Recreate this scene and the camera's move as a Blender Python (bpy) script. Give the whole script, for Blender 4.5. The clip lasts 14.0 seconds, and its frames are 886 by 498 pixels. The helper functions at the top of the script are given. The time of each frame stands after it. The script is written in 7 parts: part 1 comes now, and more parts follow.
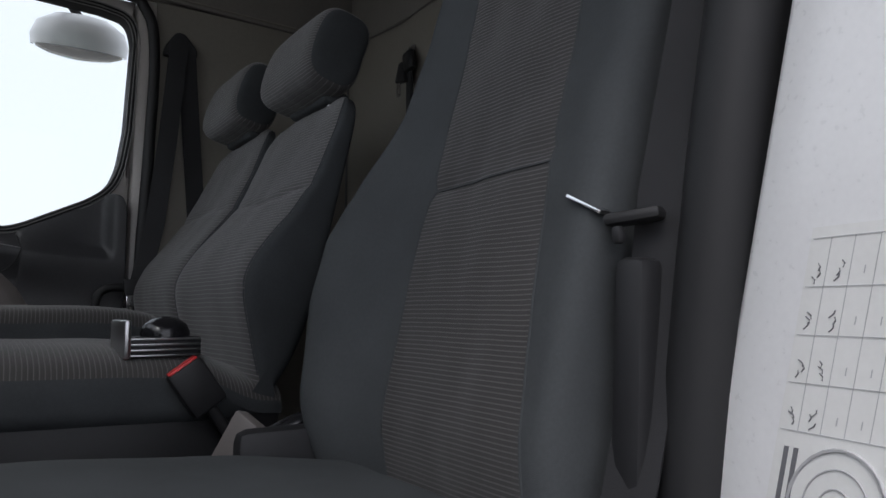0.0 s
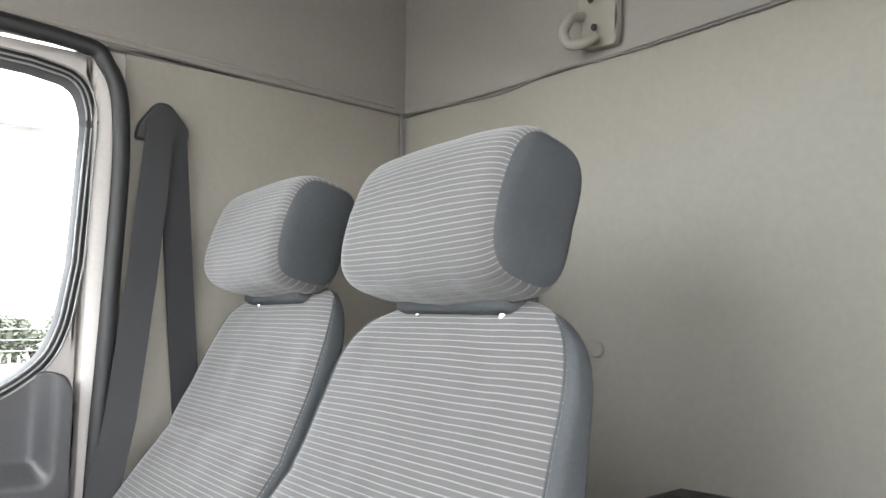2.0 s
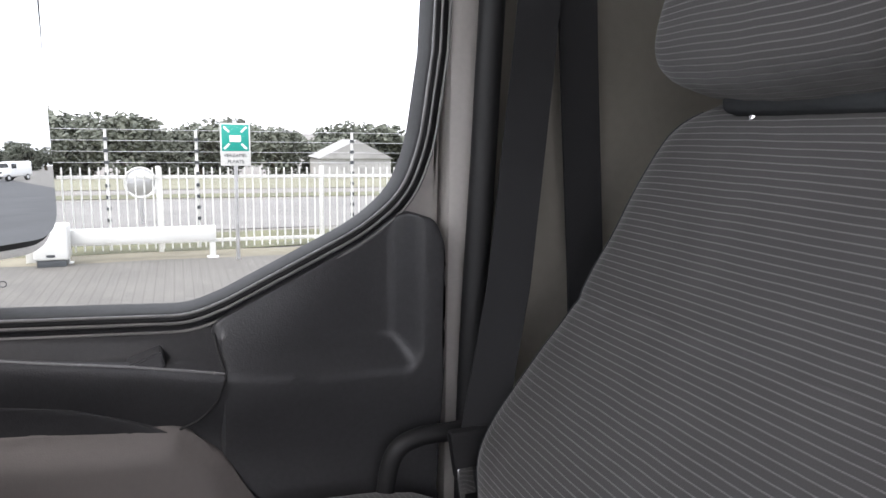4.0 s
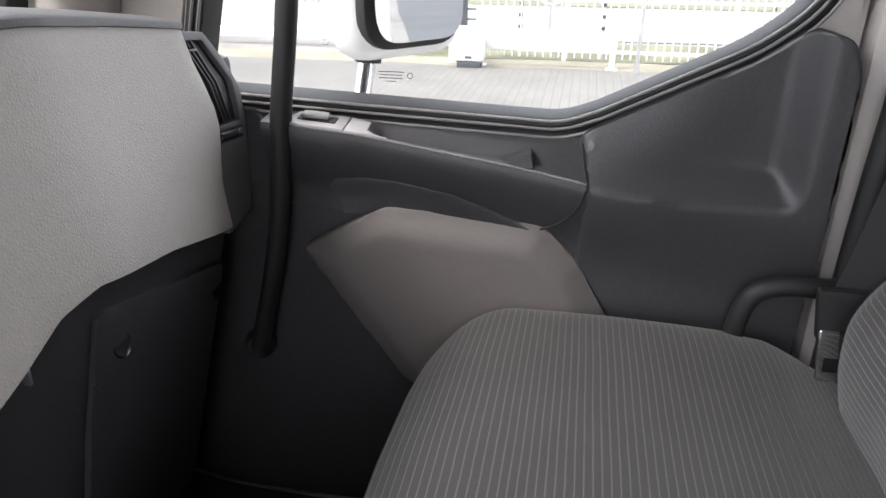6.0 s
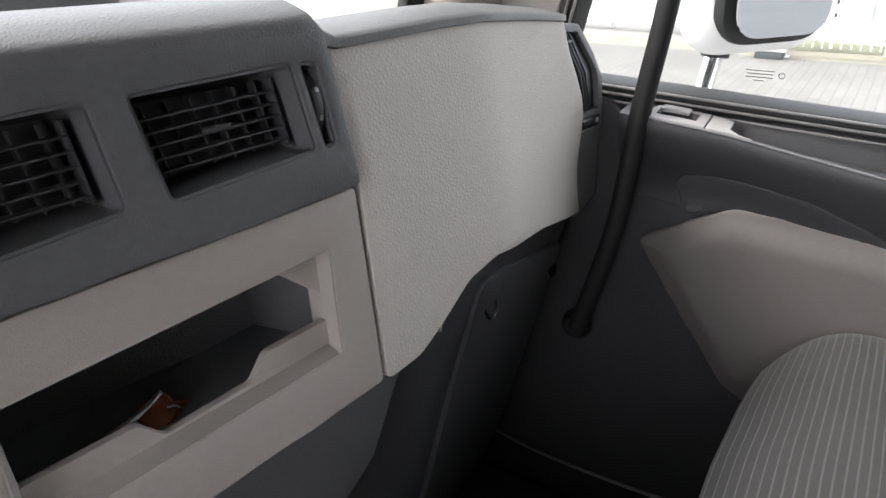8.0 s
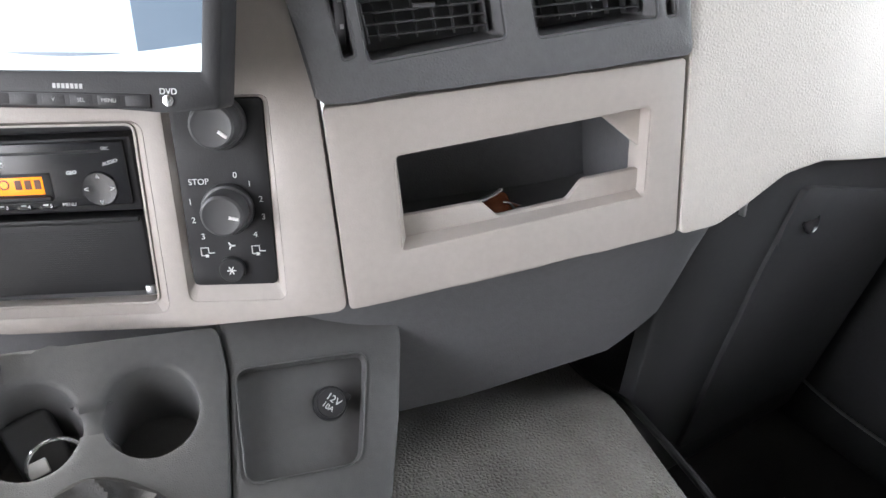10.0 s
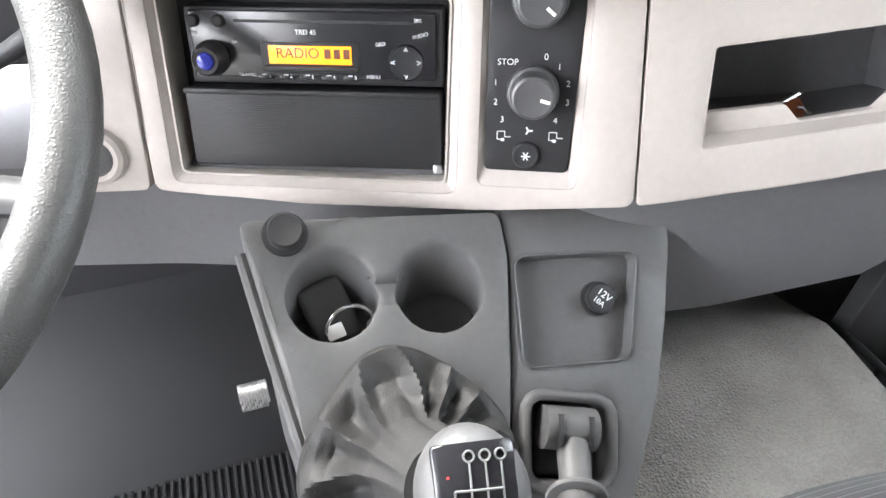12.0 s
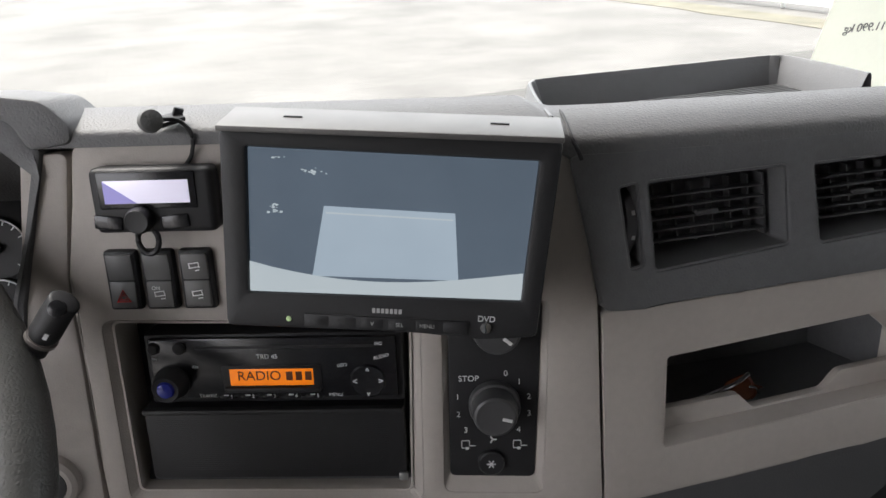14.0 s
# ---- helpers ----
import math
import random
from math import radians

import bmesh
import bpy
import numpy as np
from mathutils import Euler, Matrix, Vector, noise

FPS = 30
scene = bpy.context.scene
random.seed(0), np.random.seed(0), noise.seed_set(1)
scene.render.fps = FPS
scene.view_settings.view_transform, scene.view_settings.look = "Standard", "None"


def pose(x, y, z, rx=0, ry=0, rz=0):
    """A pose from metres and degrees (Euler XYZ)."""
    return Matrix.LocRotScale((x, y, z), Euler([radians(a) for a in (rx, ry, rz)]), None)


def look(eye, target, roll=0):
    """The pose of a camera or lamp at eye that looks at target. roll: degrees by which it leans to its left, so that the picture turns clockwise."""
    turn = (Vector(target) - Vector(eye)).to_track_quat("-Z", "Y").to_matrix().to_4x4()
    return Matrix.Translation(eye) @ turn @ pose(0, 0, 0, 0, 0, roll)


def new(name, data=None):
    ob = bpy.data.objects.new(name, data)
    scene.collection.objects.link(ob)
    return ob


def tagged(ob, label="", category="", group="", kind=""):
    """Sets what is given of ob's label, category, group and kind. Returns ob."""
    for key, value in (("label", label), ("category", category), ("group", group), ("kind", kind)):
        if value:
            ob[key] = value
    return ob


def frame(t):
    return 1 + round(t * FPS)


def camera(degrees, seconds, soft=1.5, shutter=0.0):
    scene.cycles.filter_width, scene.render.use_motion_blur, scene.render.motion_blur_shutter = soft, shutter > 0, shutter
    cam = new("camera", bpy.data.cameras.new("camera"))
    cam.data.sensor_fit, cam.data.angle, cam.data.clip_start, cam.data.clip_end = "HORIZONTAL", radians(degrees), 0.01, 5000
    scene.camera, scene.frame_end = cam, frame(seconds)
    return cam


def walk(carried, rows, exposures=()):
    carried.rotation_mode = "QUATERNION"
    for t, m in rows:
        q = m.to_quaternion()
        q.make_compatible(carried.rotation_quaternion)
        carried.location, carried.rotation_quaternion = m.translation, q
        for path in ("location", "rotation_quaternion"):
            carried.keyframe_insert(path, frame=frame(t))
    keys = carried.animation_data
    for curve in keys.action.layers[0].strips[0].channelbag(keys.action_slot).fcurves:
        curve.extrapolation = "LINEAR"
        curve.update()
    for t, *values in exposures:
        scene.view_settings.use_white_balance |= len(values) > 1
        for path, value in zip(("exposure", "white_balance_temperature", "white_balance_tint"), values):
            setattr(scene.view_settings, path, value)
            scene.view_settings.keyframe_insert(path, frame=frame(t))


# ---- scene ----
from mathutils import geometry

cam = camera(63.5, 14.0)
PATH = [
    (0, (-1.075, 0.426, 0.698), (0.568, -0.703, 0.868), 0.2),
    (0.5, (-0.867, 0.35, 0.792), (0.734, -0.826, 1.024), 0.5),
    (1, (-0.716, 0.344, 0.937), (0.835, -0.899, 1.161), 0.4),
    (1.5, (-0.567, 0.33, 1.027), (0.975, -0.925, 1.246), 0.3),
    (2, (-0.35, 0.326, 1.083), (1.2, -0.925, 1.274), 0.3),
    (2.3, (-0.237, 0.374, 1.1), (1.323, -0.876, 1.159), 0.1),
    (2.5, (-0.152, 0.38, 1.102), (1.416, -0.861, 1.049), 0.2),
    (2.7, (-0.05, 0.386, 1.101), (1.499, -0.871, 0.956), -0.3),
    (4.8, (0.203, 0.301, 1.076), (2.106, 0.123, 0.484), 1.7),
    (5, (0.205, 0.303, 1.081), (2.082, 0.221, 0.393), 1.4),
    (5.5, (0.202, 0.304, 1.076), (2.046, 0.439, 0.313), 0.7),
    (6, (0.195, 0.307, 1.077), (1.989, 0.647, 0.262), 0.4),
    (6.5, (0.174, 0.365, 1.1), (1.929, 0.794, 0.242), 0.5),
    (7, (0.156, 0.382, 1.102), (1.862, 0.987, 0.251), 0.2),
    (7.5, (0.143, 0.39, 1.106), (1.779, 1.166, 0.257), -0.1),
    (7.7, (0.144, 0.395, 1.097), (1.736, 1.252, 0.244), -0.4),
    (9.8, (0.074, 0.269, 1.081), (0.929, 1.836, 0.179), -2.2),
    (10, (0.077, 0.271, 1.069), (0.833, 1.862, 0.123), -2.1),
    (10.5, (0.034, 0.261, 1.054), (0.764, 1.849, 0.083), -1.7),
    (11, (-0.004, 0.254, 1.03), (0.648, 1.866, 0.042), -1.2),
    (11.5, (-0.026, 0.298, 1.022), (0.518, 1.853, -0.112), -0.6),
    (12, (-0.057, 0.324, 1.054), (0.453, 1.888, -0.084), -1.2),
    (12.5, (-0.051, 0.332, 1.077), (0.491, 1.978, 0.079), -1.2),
    (13, (-0.028, 0.35, 1.114), (0.521, 2.014, 0.15), -1.6),
    (13.5, (-0.026, 0.363, 1.138), (0.562, 2.079, 0.297), -1.5),
    (13.8, (-0.024, 0.367, 1.163), (0.558, 2.073, 0.297), -1.8),
    (14, (-0.035, 0.377, 1.163), (0.644, 2.061, 0.325), -2.3),
]
EXPOSURES = [(0, -0.15, 6150, 13), (0.5, 1.3, 5850, 5), (1, 2.55, 6050, 4), (1.5, 3.2, 6450, 8), (2.0, 3.25, 6500, 10), (2.5, 2.65, 6480, 11), (2.7, 2.25, 6470, 12), (4.8, 1.2, 6400, 17), (6, 1.9, 6440, 15), (7.7, 1.95, 6480, 13), (9.8, 3.25, 6400, 12), (10.5, 3.65, 6400, 12), (11.5, 4.05, 6400, 11), (12.4, 4.2, 6400, 11), (13.0, 3.9, 6400, 11), (13.5, 2.95, 6480, 12), (13.8, 2.35, 6550, 12), (14, 1.6, 6600, 12)]
walk(cam, [(t, look(e, a, r)) for t, e, a, r in PATH], EXPOSURES)

# ---- daylight ----
world = bpy.data.worlds.new("overcast_sky")
scene.world = world
world.use_nodes = True
wn = world.node_tree.nodes
wl = world.node_tree.links
sky = wn.new("ShaderNodeTexSky")
sky.sky_type = 'NISHITA'
sky.sun_disc = False
sky.sun_elevation = radians(52)
sky.sun_rotation = radians(-35)
sky.dust_density = 4.0
sky.air_density = 1.0
veil = wn.new("ShaderNodeMixRGB")
veil.inputs[0].default_value = 0.75
veil.inputs[2].default_value = (9.6, 9.7, 10.1, 1)
wl.new(sky.outputs[0], veil.inputs[1])
wl.new(veil.outputs[0], wn["Background"].inputs[0])
wn["Background"].inputs[1].default_value = 0.15
sun = new("sun", bpy.data.lights.new("sun", 'SUN'))
sun.data.energy = 1.5
sun.data.angle = radians(25)
sun.data.color = (1.0, 0.97, 0.92)
sun.matrix_world = look((-5, 7, 12), (0, 0, 0))


def opening_light(name, m, width, height, watts):
    """Sky light that enters by one of the cab's openings."""
    ob = new(name, bpy.data.lights.new(name, 'AREA'))
    ob.data.shape = 'RECTANGLE'
    ob.data.size, ob.data.size_y = width, height
    ob.data.energy = watts
    ob.data.color = (0.98, 0.985, 1.0)
    ob.matrix_world = m
    return ob


opening_light("door_opening_light", look((-1.35, 0.12, 1.05), (0.3, 0.45, 0.85)), 1.3, 1.3, 1.5)
opening_light("windscreen_light", look((0, 0.93, 1.49), (0, -0.2, 0.95)), 1.6, 0.42, 0.6)


# ---- materials ----
def shader(name, base, rough=0.5, metal=0.0, vary=0.12, scale=6.0, grain=0.0, grain_scale=400.0, blotch=0.0, coat=0.0, voronoi=False, spec=0.5, depth=0.001):
    """Painted, moulded or woven surface: colour drifts at two scales, fine relief by bump."""
    m = bpy.data.materials.new(name)
    m.use_nodes = True
    n, l = m.node_tree.nodes, m.node_tree.links
    b = n["Principled BSDF"]
    b.inputs["Roughness"].default_value = rough
    b.inputs["Metallic"].default_value = metal
    b.inputs["Specular IOR Level"].default_value = spec
    b.inputs["Coat Weight"].default_value = coat
    co = n.new("ShaderNodeTexCoord")
    big = n.new("ShaderNodeTexNoise")
    big.inputs["Scale"].default_value = scale
    big.inputs["Detail"].default_value = 6
    l.new(co.outputs["Object"], big.inputs["Vector"])
    ramp = n.new("ShaderNodeMapRange")
    ramp.inputs[1].default_value, ramp.inputs[2].default_value = 0.3, 0.7
    ramp.inputs[3].default_value, ramp.inputs[4].default_value = 1 - vary, 1 + vary
    l.new(big.outputs["Fac"], ramp.inputs[0])
    fine = n.new("ShaderNodeTexNoise")
    fine.inputs["Scale"].default_value = scale * 30
    fine.inputs["Detail"].default_value = 3
    l.new(co.outputs["Object"], fine.inputs["Vector"])
    ramp2 = n.new("ShaderNodeMapRange")
    ramp2.inputs[1].default_value, ramp2.inputs[2].default_value = 0.3, 0.7
    ramp2.inputs[3].default_value, ramp2.inputs[4].default_value = 1 - vary * 0.6, 1 + vary * 0.6
    l.new(fine.outputs["Fac"], ramp2.inputs[0])
    mul = n.new("ShaderNodeMath")
    mul.operation = 'MULTIPLY'
    l.new(ramp.outputs[0], mul.inputs[0])
    l.new(ramp2.outputs[0], mul.inputs[1])
    col = n.new("ShaderNodeVectorMath")
    col.operation = 'SCALE'
    col.inputs[0].default_value = base
    l.new(mul.outputs[0], col.inputs[3])
    l.new(col.outputs[0], b.inputs["Base Color"])
    rr = n.new("ShaderNodeMapRange")
    rr.inputs[3].default_value, rr.inputs[4].default_value = max(rough - 0.08, rough * 0.4), min(rough + min(0.08, rough * 0.6), 1)
    l.new(fine.outputs["Fac"], rr.inputs[0])
    l.new(rr.outputs[0], b.inputs["Roughness"])
    if grain:
        if voronoi:
            g = n.new("ShaderNodeTexVoronoi")
            g.feature = 'DISTANCE_TO_EDGE'
            g.inputs["Scale"].default_value = grain_scale
            out = g.outputs["Distance"]
        else:
            g = n.new("ShaderNodeTexNoise")
            g.inputs["Scale"].default_value = grain_scale
            g.inputs["Detail"].default_value = 3
            out = g.outputs["Fac"]
        l.new(co.outputs["Object"], g.inputs["Vector"])
        bump = n.new("ShaderNodeBump")
        bump.inputs["Strength"].default_value = grain
        bump.inputs["Distance"].default_value = depth
        l.new(out, bump.inputs["Height"])
        l.new(bump.outputs[0], b.inputs["Normal"])
    return m


def glass(name, tint=(0.95, 0.97, 0.96)):
    """Thin clear pane: mostly see-through, a little mirror gloss by Fresnel."""
    m = bpy.data.materials.new(name)
    m.use_nodes = True
    n, l = m.node_tree.nodes, m.node_tree.links
    n.remove(n["Principled BSDF"])
    tr = n.new("ShaderNodeBsdfTransparent")
    tr.inputs[0].default_value = (*tint, 1)
    gl = n.new("ShaderNodeBsdfGlossy")
    gl.inputs["Roughness"].default_value = 0.02
    fr = n.new("ShaderNodeFresnel")
    fr.inputs[0].default_value = 1.14
    mix = n.new("ShaderNodeMixShader")
    l.new(fr.outputs[0], mix.inputs[0])
    l.new(tr.outputs[0], mix.inputs[1])
    l.new(gl.outputs[0], mix.inputs[2])
    l.new(mix.outputs[0], n["Material Output"].inputs[0])
    return m


def glow(name, colour, strength):
    m = bpy.data.materials.new(name)
    m.use_nodes = True
    b = m.node_tree.nodes["Principled BSDF"]
    b.inputs["Base Color"].default_value = (*colour, 1)
    b.inputs["Emission Color"].default_value = (*colour, 1)
    b.inputs["Emission Strength"].default_value = strength
    b.inputs["Roughness"].default_value = 0.25
    return m


def striped(name, base, line, period=0.0085, width=0.22, across=1):
    """Ribbed seat cloth: pale woven lines on grey, one every few millimetres, with a twill thread and soft ribs."""
    m = bpy.data.materials.new(name)
    m.use_nodes = True
    n, l = m.node_tree.nodes, m.node_tree.links
    b = n["Principled BSDF"]
    b.inputs["Roughness"].default_value = 0.92
    b.inputs["Specular IOR Level"].default_value = 0.2
    b.inputs["Sheen Weight"].default_value = 0.25
    uv = n.new("ShaderNodeUVMap")
    uv.uv_map = "cloth"
    sep = n.new("ShaderNodeSeparateXYZ")
    l.new(uv.outputs[0], sep.inputs[0])

    def math_node(op, a, c=None, v=None):
        k = n.new("ShaderNodeMath")
        k.operation = op
        l.new(a, k.inputs[0])
        if c is not None:
            l.new(c, k.inputs[1])
        if v is not None:
            k.inputs[1].default_value = v
        return k.outputs[0]

    wob = n.new("ShaderNodeTexNoise")
    wob.inputs["Scale"].default_value = 14
    l.new(uv.outputs[0], wob.inputs["Vector"])
    shift = math_node('MULTIPLY', wob.outputs["Fac"], v=0.0015)
    along = math_node('ADD', sep.outputs[across], shift)
    phase = math_node('DIVIDE', along, v=period)
    saw = math_node('FRACT', phase)
    tri = math_node('ABSOLUTE', math_node('SUBTRACT', saw, v=0.5))
    edge = n.new("ShaderNodeMapRange")
    edge.interpolation_type = 'SMOOTHSTEP'
    edge.inputs[1].default_value, edge.inputs[2].default_value = width * 0.5, width * 0.5 - 0.08
    l.new(tri, edge.inputs[0])
    # twill: short slanted threads that break the pale lines
    diag = math_node('ADD', sep.outputs[0], sep.outputs[1])
    tw = math_node('FRACT', math_node('DIVIDE', diag, v=0.0019))
    thread = n.new("ShaderNodeMapRange")
    thread.inputs[1].default_value, thread.inputs[2].default_value = 0.15, 0.45
    thread.inputs[3].default_value, thread.inputs[4].default_value = 0.45, 1.0
    l.new(tw, thread.inputs[0])
    amount = math_node('MULTIPLY', edge.outputs[0], thread.outputs[0])
    fuzz = n.new("ShaderNodeTexNoise")
    fuzz.inputs["Scale"].default_value = 900
    l.new(uv.outputs[0], fuzz.inputs["Vector"])
    wear = n.new("ShaderNodeTexNoise")
    wear.inputs["Scale"].default_value = 9
    wear.inputs["Detail"].default_value = 5
    l.new(uv.outputs[0], wear.inputs["Vector"])
    tone = n.new("ShaderNodeMapRange")
    tone.inputs[3].default_value, tone.inputs[4].default_value = 0.72, 1.28
    l.new(math_node('ADD', math_node('MULTIPLY', fuzz.outputs["Fac"], v=0.5), math_node('MULTIPLY', wear.outputs["Fac"], v=0.5)), tone.inputs[0])
    mix = n.new("ShaderNodeMixRGB")
    mix.inputs[1].default_value = (*base, 1)
    mix.inputs[2].default_value = (*line, 1)
    l.new(amount, mix.inputs[0])
    sc = n.new("ShaderNodeVectorMath")
    sc.operation = 'SCALE'
    l.new(mix.outputs[0], sc.inputs[0])
    l.new(tone.outputs[0], sc.inputs[3])
    l.new(sc.outputs[0], b.inputs["Base Color"])
    rib = math_node('SUBTRACT', math_node('MULTIPLY', fuzz.outputs["Fac"], v=0.35), edge.outputs[0])
    bump = n.new("ShaderNodeBump")
    bump.inputs["Strength"].default_value = 0.6
    bump.inputs["Distance"].default_value = 0.0012
    l.new(rib, bump.inputs["Height"])
    l.new(bump.outputs[0], b.inputs["Normal"])
    return m


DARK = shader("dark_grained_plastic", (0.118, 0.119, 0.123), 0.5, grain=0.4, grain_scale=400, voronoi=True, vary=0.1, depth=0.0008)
DARKTOP = shader("dark_dash_top_plastic", (0.125, 0.125, 0.127), 0.55, grain=0.5, grain_scale=400, voronoi=True, vary=0.1, depth=0.0010)
BLACK = shader("black_plastic", (0.019, 0.019, 0.0205), 0.5, grain=0.12, grain_scale=900, vary=0.12, spec=0.35)
GLOSS = shader("smooth_black_plastic", (0.012, 0.012, 0.014), 0.22, vary=0.08)
BEIGE = shader("warm_grey_plastic", (0.41, 0.374, 0.342), 0.55, grain=0.18, grain_scale=900, vary=0.05)
LEATHER = shader("leather_grain_grey_plastic", (0.56, 0.522, 0.482), 0.6, grain=0.6, grain_scale=330, voronoi=True, vary=0.05)
VINYL = shader("beige_wall_lining", (0.24, 0.222, 0.193), 0.65, grain=0.2, grain_scale=500, vary=0.06, scale=3)
HEADLINER = shader("beige_roof_lining", (0.22, 0.206, 0.188), 0.85, grain=0.3, grain_scale=600, vary=0.06, scale=3)
DOORBLACK = shader("dark_door_plastic", (0.045, 0.045, 0.048), 0.42, grain=0.3, grain_scale=500, vary=0.15)
SPEAKER = shader("grey_cover_plastic", (0.135, 0.122, 0.116), 0.6, grain=0.2, grain_scale=700, vary=0.06)
RUBBER = shader("black_rubber", (0.014, 0.014, 0.015), 0.6, vary=0.15)
PAINT = shader("white_cab_paint", (0.82, 0.82, 0.82), 0.3, vary=0.03, coat=0.3)
POST = shader("beige_painted_steel", (0.44, 0.415, 0.39), 0.45, vary=0.05)
WEB = shader("black_belt_webbing", (0.021, 0.021, 0.023), 0.8, grain=0.6, grain_scale=1500, vary=0.15)
CHROME = shader("polished_steel", (0.75, 0.75, 0.76), 0.16, metal=1.0, vary=0.05)
STEEL = shader("brushed_steel", (0.55, 0.55, 0.56), 0.35, metal=1.0, vary=0.1)
CARPET = shader("grey_moulded_floor_cover", (0.26, 0.248, 0.23), 0.8, grain=1.0, grain_scale=260, voronoi=True, vary=0.2, scale=12, depth=0.004)
MAT = shader("black_ribbed_rubber_mat", (0.032, 0.032, 0.033), 0.75, grain=0.8, grain_scale=300, vary=0.2)
CLOTH = striped("striped_grey_seat_cloth", (0.076, 0.073, 0.072), (0.180, 0.175, 0.173), 0.0068, 0.26)
CLOTH2 = striped("striped_grey_cushion_cloth", (0.055, 0.053, 0.052), (0.126, 0.122, 0.120), 0.0068, 0.24)
CLOTH3 = striped("fine_striped_driver_cloth", (0.047, 0.0445, 0.0435), (0.122, 0.117, 0.114), 0.0046, 0.34)
PLAIN = shader("plain_blue_grey_seat_cloth", (0.056, 0.0605, 0.064), 0.95, grain=0.7, grain_scale=1300, vary=0.1, scale=10, spec=0.2)
BOLSTER = shader("pale_blue_grey_driver_cloth", (0.068, 0.073, 0.076), 0.95, grain=0.7, grain_scale=1300, vary=0.1, scale=10, spec=0.2)
KICK = shader("smooth_black_footwell_plastic", (0.057, 0.058, 0.061), 0.48, grain=0.2, grain_scale=600, vary=0.12)
SWITCHFACE = shader("satin_grey_switch_face", (0.105, 0.104, 0.103), 0.42, vary=0.06)
ROCKER = shader("satin_dark_switch_plastic", (0.060, 0.060, 0.062), 0.38, vary=0.06)
TRAYGREY = shader("smooth_grey_tray_plastic", (0.15, 0.153, 0.158), 0.5, grain=0.15, grain_scale=700, vary=0.06)
WHITE = shader("white_print", (0.75, 0.75, 0.75), 0.5, vary=0.03)
RED = shader("red_plastic", (0.6, 0.03, 0.03), 0.4, vary=0.05)
ORANGE = shader("orange_needle", (0.8, 0.12, 0.04), 0.4, vary=0.05)
PAPER = shader("white_paper", (0.78, 0.78, 0.76), 0.7, vary=0.03)
INK = shader("grey_print_ink", (0.16, 0.16, 0.17), 0.7, vary=0.1)
CONSOLE = shader("smooth_dark_console_plastic", (0.080, 0.0795, 0.080), 0.5, grain=0.25, grain_scale=700, voronoi=True, vary=0.1)
BOOT = shader("black_leatherette", (0.022, 0.0215, 0.021), 0.55, grain=0.3, grain_scale=420, voronoi=True, depth=0.001, vary=0.10, spec=0.3)
WOOD = shader("brown_varnished_wood", (0.24, 0.07, 0.025), 0.3, vary=0.3, scale=40)
PANE = glass("clear_window_glass")
MIRROR = shader("mirror_silver", (0.70, 0.71, 0.72), 0.004, metal=1.0, vary=0.0)


# ---- mesh helpers ----
def link(bm, name, material, smooth=True):
    me = bpy.data.meshes.new(name)
    bm.normal_update()
    bm.to_mesh(me)
    bm.free()
    me.materials.append(material)
    if smooth:
        me.polygons.foreach_set("use_smooth", [True] * len(me.polygons))
        me.set_sharp_from_angle(angle=radians(38))
    return new(name, me)


def part(name, bm, material, parent, label="", smooth=True):
    ob = link(bm, name, material, smooth)
    if parent is not None:
        ob.parent = parent
    return tagged(ob, label)


def thing(name, label, category, group="", kind="", at=(0, 0, 0)):
    ob = new(name)
    ob.empty_display_size = 0.05
    ob.location = at
    return tagged(ob, label, category, group, kind)


def rbox(sx, sy, sz, bevel=0.004, m=Matrix(), segs=2):
    bm = bmesh.new()
    bmesh.ops.create_cube(bm, size=1.0, matrix=Matrix.Diagonal((sx, sy, sz, 1)))
    if bevel:
        bmesh.ops.bevel(bm, geom=list(bm.edges), offset=min(bevel, min(sx, sy, sz) * 0.45), segments=segs, affect='EDGES', profile=0.5)
    bm.transform(m)
    return bm


def cyl(r1, r2, h, m=Matrix(), n=24, bevel=0.0):
    bm = bmesh.new()
    bmesh.ops.create_cone(bm, cap_ends=True, segments=n, radius1=r1, radius2=r2, depth=h)
    if bevel:
        bmesh.ops.bevel(bm, geom=[e for e in bm.edges if len(e.link_faces) == 2 and any(len(f.verts) > 4 for f in e.link_faces)], offset=bevel, segments=2, affect='EDGES', profile=0.5)
    bm.transform(m)
    return bm


def lathe(profile, m=Matrix(), n=28):
    """Turned solid: profile of (radius, height) about z."""
    bm = bmesh.new()
    rings = [[bm.verts.new((r * math.cos(a * math.tau / n), r * math.sin(a * math.tau / n), h)) for a in range(n)] for r, h in profile]
    for p, q in zip(rings, rings[1:]):
        for a in range(n):
            bm.faces.new((p[a], p[(a + 1) % n], q[(a + 1) % n], q[a]))
    bm.faces.new(rings[0][::-1])
    bm.faces.new(rings[-1])
    bmesh.ops.recalc_face_normals(bm, faces=bm.faces)
    bm.transform(m)
    return bm


